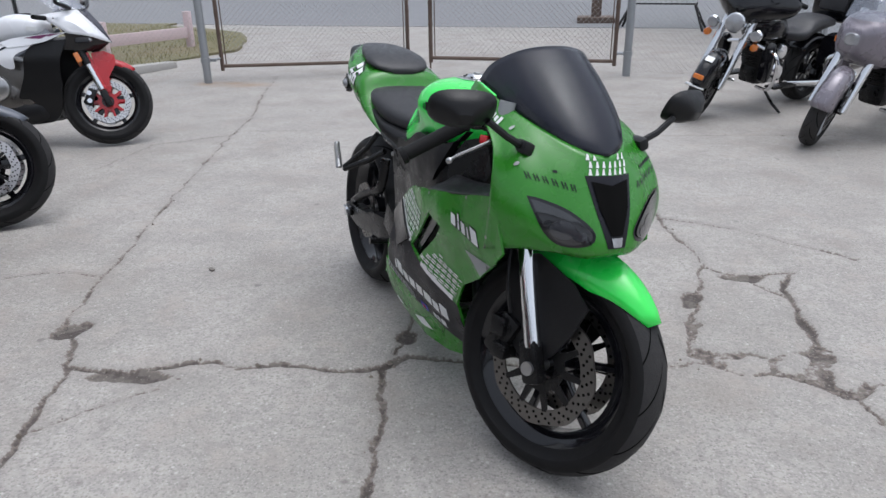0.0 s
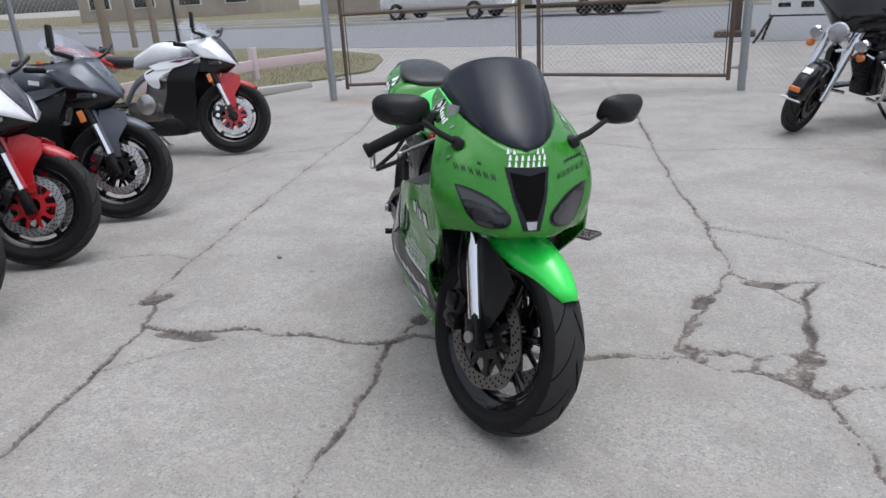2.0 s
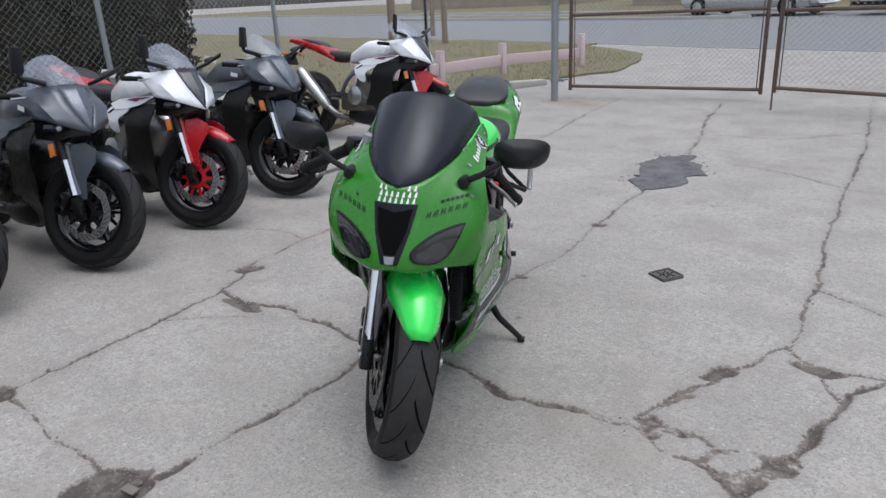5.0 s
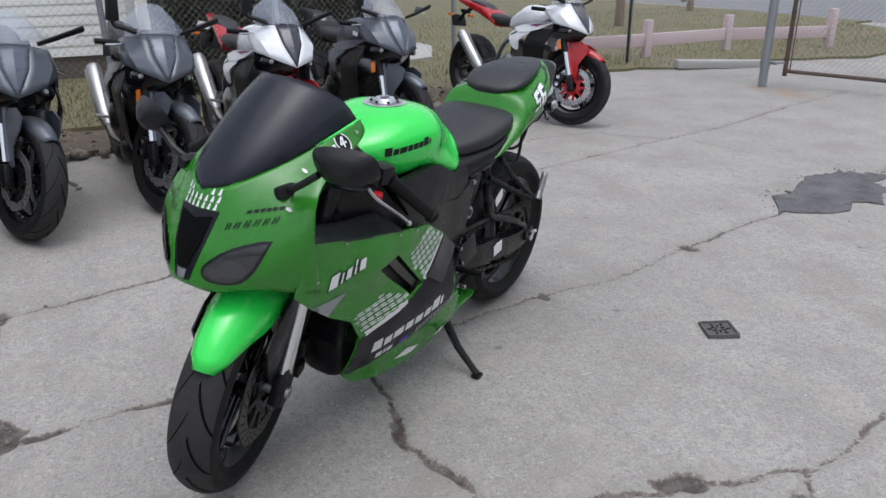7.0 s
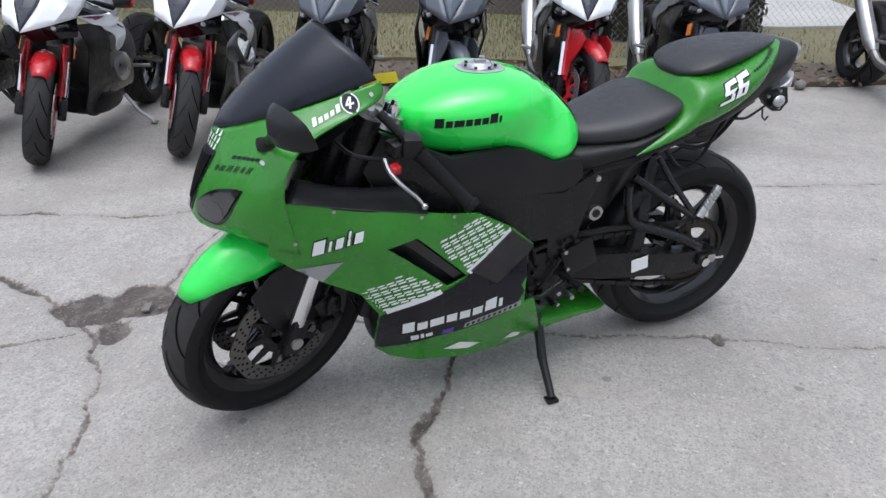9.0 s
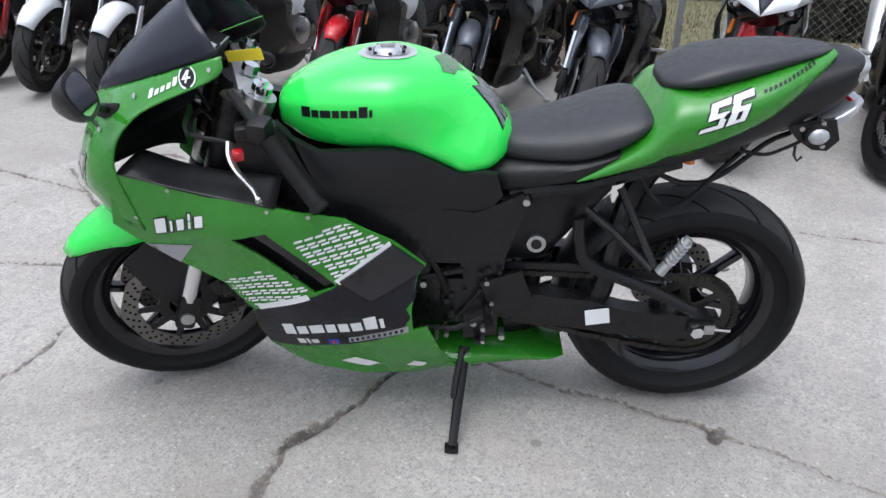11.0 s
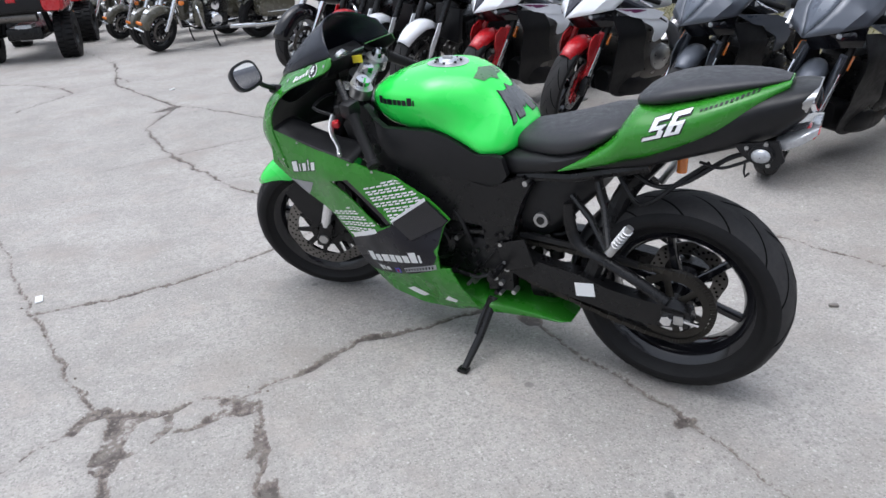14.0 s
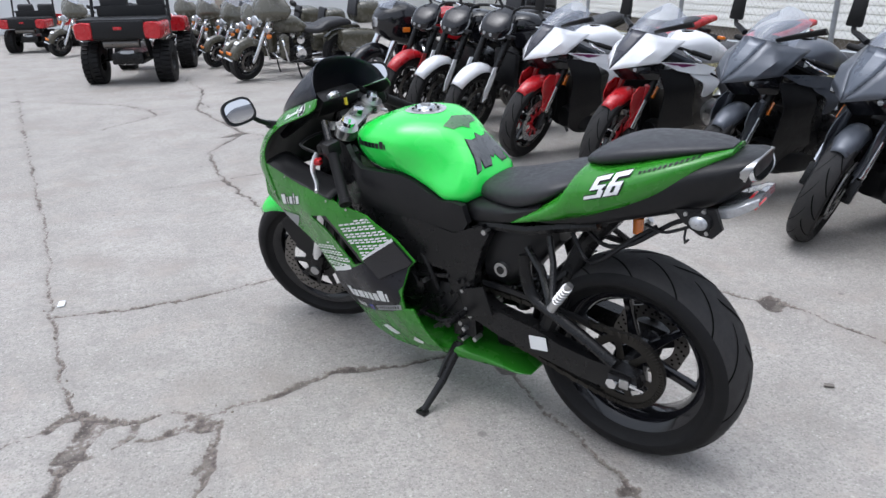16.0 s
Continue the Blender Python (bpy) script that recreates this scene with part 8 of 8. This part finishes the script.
def touring_bike(paint, label, half=False, fender=None):
    """A heavy tourer: batwing fairing, three front lamps, deep fender, panniers."""
    fender = fender or paint
    root = thing("touring_motorcycle", Matrix(), label, "motorcycle", "parked touring motorcycles")
    axle, head = Vector((1.55, 0, 0.30)), Vector((1.20, 0, 0.95))
    T = steer(head, 28, 22)
    wheel("front_wheel", root, T @ Matrix.Translation(axle), 0.305, 0.13, GLOSS if not half else SILVER, True, hand=-1, count=9)
    wheel("rear_wheel", root, Matrix.Translation((0.0, 0, 0.315)), 0.315, 0.17, GLOSS, False, count=9)
    rows = []
    for k in range(17):
        a = radians(14 + 138 * k / 16)
        rows.append([(axle.x + (0.345 - 0.10 * abs(q / 5 - 1) ** 3) * math.cos(a), (q / 5 - 1) * 0.088, axle.z + (0.345 - 0.10 * abs(q / 5 - 1) ** 3) * math.sin(a)) for q in range(11)])
    fn = part("front_fender", move(ring_mesh(bmesh.new(), rows, closed=False, caps=False), T), fender, root, "deep front fender")
    fn.modifiers.new("skin", "SOLIDIFY").thickness = 0.005
    if not half:
        part("fender_trim", move(tube([(axle.x + 0.353 * math.cos(radians(a)), y, axle.z + 0.30 * math.sin(radians(a))) for a, y in ((14, -0.085), (14, 0), (14, 0.085))], 0.012, 6), T), CHROME, fn)
        part("fender_lamp", move(box(0.03, 0.09, 0.04, Matrix.Translation((axle.x + 0.335, 0, axle.z + 0.16)), 0.01), T), AMBER, fn, "amber fender lamp")
        part("fender_label", move(box(0.06, 0.07, 0.004, Matrix.Translation((axle.x + 0.20, 0, axle.z + 0.292)) @ pose(0, 0, 0, 0, 33, 0)), T), WHITE, fn)
    for s in (-1, 1):
        top, low = Vector((1.20, s * 0.115, 1.0)), Vector((1.53, s * 0.115, 0.31))
        leg = part("fork_leg", move(cyl(top, top.lerp(low, 0.5), 0.034, 12), T), CHROME, root)
        part("fork_slider", move(cyl(top.lerp(low, 0.48), low, 0.032, 12), T), CHROME, leg)
        part("brake_caliper", move(box(0.07, 0.06, 0.11, Matrix.Translation((1.45, s * 0.09, 0.33)), 0.015), T), METAL, root)
        if not half:
            sp = part("spot_lamp", move(lathe([(0.001, 0.03), (0.04, 0.025), (0.055, 0.0), (0.05, -0.05), (0.02, -0.075)], 18, Matrix.Translation((1.36, s * 0.20, 0.80)) @ pose(0, 0, 0, 0, 0, -90)), T), CHROME, root, "chrome spot lamp")
            part("spot_lens", move(lathe([(0.001, 0.034), (0.042, 0.028), (0.046, 0.02)], 18, Matrix.Translation((1.361, s * 0.20, 0.80)) @ pose(0, 0, 0, 0, 0, -90)), T), CLEARLENS, sp)
            part("turn_signal", move(lathe([(0.001, 0.03), (0.03, 0.022), (0.036, 0.0), (0.03, -0.03)], 14, Matrix.Translation((1.34, s * 0.22, 0.70)) @ pose(0, 0, 0, 0, 0, -90)), T), AMBER, root, "amber turn signal")
        part("handlebar", move(tube([(1.10, s * 0.05, 1.06), (1.05, s * 0.25, 1.10), (0.90, s * 0.40, 1.06)], 0.014, 8, n=10), T), CHROME, root)
        part("grip", move(cyl((0.98, s * 0.34, 1.085), (0.89, s * 0.405, 1.058), 0.021, 10), T), RUBBER, root)
        mo = part("mirror", move(tube([(1.02, s * 0.28, 1.10), (1.04, s * 0.33, 1.17)], 0.008, 6), T), CHROME, root)
        part("mirror_shell", move(loft([(-0.02, 0.03, -0.02, 0.02), (0.0, 0.065, -0.038, 0.038), (0.015, 0.07, -0.042, 0.042)], 10, 8, power=2.6), T @ Matrix.Translation((1.04, s * 0.36, 1.19)) @ pose(0, 0, 0, 0, 0, 180)), SATIN, mo)
        part("crash_bar", tube([(1.05, s * 0.10, 0.65), (1.10, s * 0.33, 0.60), (1.08, s * 0.36, 0.45), (1.0, s * 0.28, 0.28), (0.95, s * 0.12, 0.26)], 0.016, 8, n=20), CHROME, root, "chrome crash bar")
        part("leg_guard", move(loft([(0.98, 0.02, 0.36, 0.66), (1.06, 0.05, 0.33, 0.70), (1.12, 0.03, 0.36, 0.66)], 10, 8, power=3), Matrix.Translation((0, s * 0.24, 0))), paint, root)
        part("floorboard", box(0.34, 0.11, 0.025, Matrix.Translation((0.80, s * 0.27, 0.29)), 0.01), METAL, root)
        pan = part("pannier", move(loft([(-0.45, 0.09, 0.42, 0.66), (-0.38, 0.125, 0.36, 0.70), (0.0, 0.13, 0.36, 0.72), (0.14, 0.10, 0.40, 0.70)], 12, 16, power=4), Matrix.Translation((0, s * 0.27, 0))), paint, root, "hard pannier")
        part("pannier_rail", move(tube([(-0.40, s * 0.40, 0.45), (0.05, s * 0.40, 0.45)], 0.01, 6), Matrix()), CHROME, pan)
        part("silencer", tube([(0.55, s * 0.16, 0.26), (0.1, s * 0.24, 0.25), (-0.50, s * 0.25, 0.26)], [0.03, 0.045, 0.048], 12), CHROME, root, "long chrome silencer")
    if half:
        nose = loft([(1.0, 0.20, 0.62, 0.95), (1.20, 0.23, 0.60, 1.02), (1.38, 0.18, 0.66, 0.98), (1.48, 0.08, 0.74, 0.90)], 14, 18, power=3)
        fr = part("front_fairing", nose, paint, root, "painted front fairing", 50)
        part("headlight", loft([(1.40, 0.13, 0.76, 0.90), (1.455, 0.10, 0.77, 0.89), (1.49, 0.04, 0.79, 0.87)], 12, 8, power=3), CLEARLENS, fr, "wide clear headlight")
        part("windscreen", patch([[(1.38, 0.16, 0.97), (1.25, 0.17, 1.16), (1.16, 0.14, 1.28)], [(1.44, 0, 0.97), (1.31, 0, 1.20), (1.20, 0, 1.34)], [(1.38, -0.16, 0.97), (1.25, -0.17, 1.16), (1.16, -0.14, 1.28)]], 14, 10), SCREEN, fr, "clear tall windscreen")
        for s in (-1, 1):
            part("turn_signal", box(0.08, 0.02, 0.05, Matrix.Translation((1.25, s * 0.235, 0.78)), 0.01), AMBER, fr)
    else:
        cs = []
        for u in range(9):
            q = u / 4 - 1
            y, w = q * 0.40, abs(q)
            cs.append([(1.40 - 0.30 * w ** 1.6, y * 0.72, 0.86 + 0.06 * w), (1.395 - 0.27 * w ** 1.6, y * 0.98, 1.0 + 0.02 * w), (1.33 - 0.24 * w ** 1.6, y * (1.0 - 0.02), 1.14 - 0.02 * w), (1.25 - 0.16 * w ** 2, y * 0.62, 1.25 - 0.03 * w)])
        fr = part("batwing_fairing", move(patch(cs, 26, 16), T), paint, root, "glossy batwing fairing", 60)
        fr.modifiers.new("skin", "SOLIDIFY").thickness = 0.012
        part("windscreen", move(patch([[(1.24, 0.24, 1.22), (1.17, 0.24, 1.33), (1.12, 0.20, 1.40)], [(1.27, 0, 1.25), (1.19, 0, 1.37), (1.13, 0, 1.45)], [(1.24, -0.24, 1.22), (1.17, -0.24, 1.33), (1.12, -0.20, 1.40)]], 12, 8), T), SCREEN, fr)
        hl = part("headlight", move(lathe([(0.001, 0.05), (0.06, 0.04), (0.088, 0.015), (0.09, -0.04), (0.05, -0.09)], 24, Matrix.Translation((1.40, 0, 0.86)) @ pose(0, 0, 0, 0, 0, -90)), T), CHROME, root, "large round headlight")
        part("headlight_lens", move(lathe([(0.001, 0.056), (0.06, 0.046), (0.078, 0.03)], 24, Matrix.Translation((1.402, 0, 0.86)) @ pose(0, 0, 0, 0, 0, -90)), T), CLEARLENS, hl)
    part("fuel_tank", loft([(1.12, 0.06, 0.72, 0.86), (1.0, 0.15, 0.66, 0.93), (0.80, 0.165, 0.65, 0.92), (0.62, 0.10, 0.66, 0.80)], 14, 20, power=2.6), paint, root, "rounded fuel tank", 60)
    part("seat", loft([(0.66, 0.12, 0.66, 0.76), (0.45, 0.19, 0.64, 0.76), (0.28, 0.17, 0.68, 0.84), (0.05, 0.15, 0.72, 0.86), (-0.12, 0.12, 0.74, 0.82)], 14, 22, power=3), VINYL, root, "wide black seat")
    part("backrest", box(0.07, 0.28, 0.26, Matrix.Translation((-0.22, 0, 1.0)) @ pose(0, 0, 0, 0, -10, 0), 0.03), VINYL, root)
    part("top_case", loft([(-0.62, 0.20, 0.78, 1.05), (-0.55, 0.25, 0.76, 1.10), (-0.28, 0.25, 0.76, 1.10), (-0.22, 0.20, 0.80, 1.05)], 12, 10, power=4), paint, root, "hard top case")
    rear = [[(0.37 * math.cos(radians(a)), u * 0.11, 0.315 + (0.37 - 0.05 * u * u) * math.sin(radians(a))) for u in (-1, -0.5, 0, 0.5, 1)] for a in range(40, 190, 12)]
    rf = part("rear_fender", ring_mesh(bmesh.new(), rear, closed=False, caps=False), paint, root)
    rf.modifiers.new("skin", "SOLIDIFY").thickness = 0.005
    eng = box(0.42, 0.22, 0.20, Matrix.Translation((0.74, 0, 0.36)), 0.06)
    engine = part("engine", eng, METAL, root, "twin cylinder engine")
    for x, t in ((0.88, 26), (0.62, -26)):
        bm = bmesh.new()
        for k in range(9):
            box(0.15, 0.18, 0.012, Matrix.Translation((x, 0, 0.46)) @ pose(0, 0, 0, 0, t, 0) @ Matrix.Translation((0, 0, k * 0.022)), 0.004, bm=bm)
        part("cylinder", bm, METAL, engine, "finned cylinder")
    for s in (-1, 1):
        part("engine_cover", move(lathe([(0.001, 0.05), (0.07, 0.045), (0.095, 0.02), (0.10, -0.02)], 22), Matrix.Translation((0.74, s * 0.13, 0.38)) @ pose(0, 0, 0, 0, 0, 0 if s > 0 else 180)), CHROME, engine, "chrome engine cover")
        part("air_cleaner", move(lathe([(0.001, 0.05), (0.06, 0.045), (0.07, 0.0)], 18), Matrix.Translation((0.76, s * 0.14, 0.58)) @ pose(0, 0, 0, 0, 0, 0 if s > 0 else 180)), CHROME, engine)
    part("side_stand", tube([(0.80, 0.12, 0.22), (0.82, 0.24, 0.12), (0.84, 0.36, 0.06)], 0.014, 8), METAL, root)
    return root


def park(ob, x, y, heading, reach, lean=8.0, size=1.0):
    """Stands a bike with its front wheel at (x, y), leaning on its stand."""
    ob.matrix_world = pose(x, y, 0.004, 0, 0, heading) @ Matrix.Scale(size, 4) @ pose(-reach, 0, 0, -lean, 0, 0)
    return ob


def again(ob, x, y, heading, reach, lean=8.0, label="", size=1.0):
    o = copy_thing(ob, pose(x, y, 0.004, 0, 0, heading) @ Matrix.Scale(size, 4) @ pose(-reach, 0, 0, -lean, 0, 0))
    if label:
        o["label"] = label
    return o


white_bike = park(sport_bike(PEARL, RED, RED, "white sport motorcycle with red fender on its side stand", GLOSS, RED, SHIELD, True), -2.58, 5.03, 12, 1.42, 7)
again(white_bike, -1.88, 2.60, 11, 1.42, 7, "white sport motorcycle with red fender in the parked row")
again(white_bike, -1.22, 0.52, 11, 1.42, 7, "white sport motorcycle with red fender in the parked row")
again(white_bike, -0.93, -0.16, 12, 1.42, 7, "white sport motorcycle with red fender in the parked row")
grey_bike = park(sport_bike(GRAPHITE, GRAPHITE, SATIN, "dark grey sport motorcycle with clear screen in the parked row", GLOSS, METAL, SKYGREY, False), -2.08, 3.33, 10, 1.42, 7)
again(grey_bike, -1.64, 1.89, 10, 1.42, 7)
again(grey_bike, -1.50, 1.22, 10, 1.42, 7)
silver_naked = park(naked_bike(PEARL, GLOSS, "black naked motorcycle with white front fender in the parked row"), -0.72, -0.86, 14, 1.42, 7)
again(silver_naked, -0.58, -1.48, 14, 1.42, 7)
park(naked_bike(RED, RED, "black and red naked motorcycle in the parked row"), -0.46, -2.05, 14, 1.42, 7)
park(touring_bike(GLOSS, "black sport tourer with tall clear screen in the parked row", True), -0.24, -2.72, 14, 1.57, 6)
olive = park(touring_bike(OLIVE, "dark olive touring motorcycle with chrome engine"), 0.92, -5.05, 18, 1.57, 6, 0.86)
again(olive, 1.23, -5.75, 18, 1.57, 6, size=0.86)
again(olive, 1.5, -6.6, 18, 1.57, 6, size=0.86)
again(olive, 1.9, -7.9, 18, 1.57, 6, size=0.86)
again(olive, 2.3, -9.0, 18, 1.57, 6, size=0.86)
again(olive, 4.1, -9.17, 30, 1.57, 6, size=0.86)
park(touring_bike(GLOSS, "glossy black touring motorcycle with chrome lamps by the gate"), 1.71, 6.47, 224, 1.57, 7, 0.88)
park(touring_bike(MAUVE, "mauve-grey touring motorcycle beside a black tourer", True), 2.36, 5.62, 222, 1.57, 7, 0.86)


def utility_vehicle(m, label):
    root = thing("utility_vehicle", m, label, "utility vehicle", "parked utility vehicles")
    for x in (0.0, 1.95):
        for s in (-1, 1):
            bm = lathe([(0.14, -0.12), (0.25, -0.14), (0.31, -0.13), (0.33, -0.08), (0.335, 0.0), (0.33, 0.08), (0.31, 0.13), (0.25, 0.14), (0.14, 0.12)], 36, Matrix.Translation((x, s * 0.56, 0.335)))
            w = part("wheel", bm, RUBBER, root)
            lugs = bmesh.new()
            for k in range(28):
                a = 2 * math.pi * k / 28
                for yy in (-0.075, 0.075):
                    box(0.05, 0.10, 0.03, Matrix.Translation((x, s * 0.56 + yy, 0.335)) @ pose(0, 0, 0, 0, -math.degrees(a + (0.1 if yy > 0 else 0)), 0) @ Matrix.Translation((0.335, 0, 0)) @ pose(0, 0, 0, 0, 90, 0), bm=lugs)
            tagged(part("tyre_lugs", lugs, RUBBER, w, "", 0), kind="stuff")
            part("rim", lathe([(0.01, s * 0.06), (0.13, s * 0.07), (0.15, s * 0.12)], 20, Matrix.Translation((x, s * 0.56, 0.335))), METAL, w)
    part("chassis", box(2.3, 0.5, 0.18, Matrix.Translation((0.95, 0, 0.40)), 0.03), METAL, root)
    part("cargo_bed", box(0.95, 1.25, 0.32, Matrix.Translation((0.02, 0, 0.88)), 0.04), SATIN, root, "black cargo bed")
    part("tailgate", box(0.05, 0.80, 0.26, Matrix.Translation((-0.48, 0, 0.88)), 0.02), SATIN, root)
    part("badge", box(0.012, 0.13, 0.05, Matrix.Translation((-0.51, 0, 0.90)), 0.01), RED, root)
    for s in (-1, 1):
        part("rear_corner", move(loft([(-0.52, 0.12, 0.74, 0.98), (-0.40, 0.16, 0.72, 1.0), (0.10, 0.16, 0.74, 1.0)], 10, 8, power=4), Matrix.Translation((0, s * 0.52, 0))), RED, root, "red rear corner panel")
        part("roof_post", tube([(0.45, s * 0.62, 0.95), (0.55, s * 0.60, 1.70), (0.70, s * 0.58, 1.86), (1.35, s * 0.58, 1.86), (1.85, s * 0.62, 1.25)], 0.028, 8), METAL, root)
        part("rear_arm", tube([(0.5, s * 0.16, 0.40), (0.0, s * 0.50, 0.34)], 0.03, 8), METAL, root)
        part("spring", tube([(0.05, s * 0.34, 0.40), (0.02, s * 0.28, 0.75)], 0.045, 8), SATIN, root)
        part("front_fender", move(loft([(1.65, 0.15, 0.70, 0.95), (1.95, 0.18, 0.72, 0.96), (2.3, 0.12, 0.66, 0.85)], 10, 8, power=4), Matrix.Translation((0, s * 0.48, 0))), RED, root)
    for z in (1.18, 1.86):
        part("cross_bar", tube([(0.56, -0.6, z), (0.56, 0.6, z)], 0.026, 8), METAL, root)
    part("rear_screen", box(0.02, 1.1, 0.3, Matrix.Translation((0.5, 0, 1.06)), 0.01), SATIN, root)
    for s in (-0.3, 0.3):
        part("seat", box(0.16, 0.46, 0.6, Matrix.Translation((0.72, s, 1.1)) @ pose(0, 0, 0, 0, -12, 0), 0.06), VINYL, root)
    part("hood", loft([(1.75, 0.40, 0.70, 1.05), (2.1, 0.38, 0.66, 1.0), (2.35, 0.28, 0.62, 0.85)], 10, 8, power=4), RED, root)
    part("gearbox", box(0.35, 0.25, 0.25, Matrix.Translation((-0.02, 0, 0.42)), 0.05), ALLOY, root)
    part("muffler", cyl((-0.28, -0.25, 0.66), (-0.28, 0.3, 0.66), 0.08, 14), STEEL, root)
    return root


utv = utility_vehicle(pose(2.33, -5.5, 0.002, 0, 0, -97) @ Matrix.Scale(0.77, 4), "red and black utility vehicle seen from behind, parked in the yard")
copy_thing(utv, pose(4.6, -10.4, 0.002, 0, 0, -100) @ Matrix.Scale(0.77, 4))
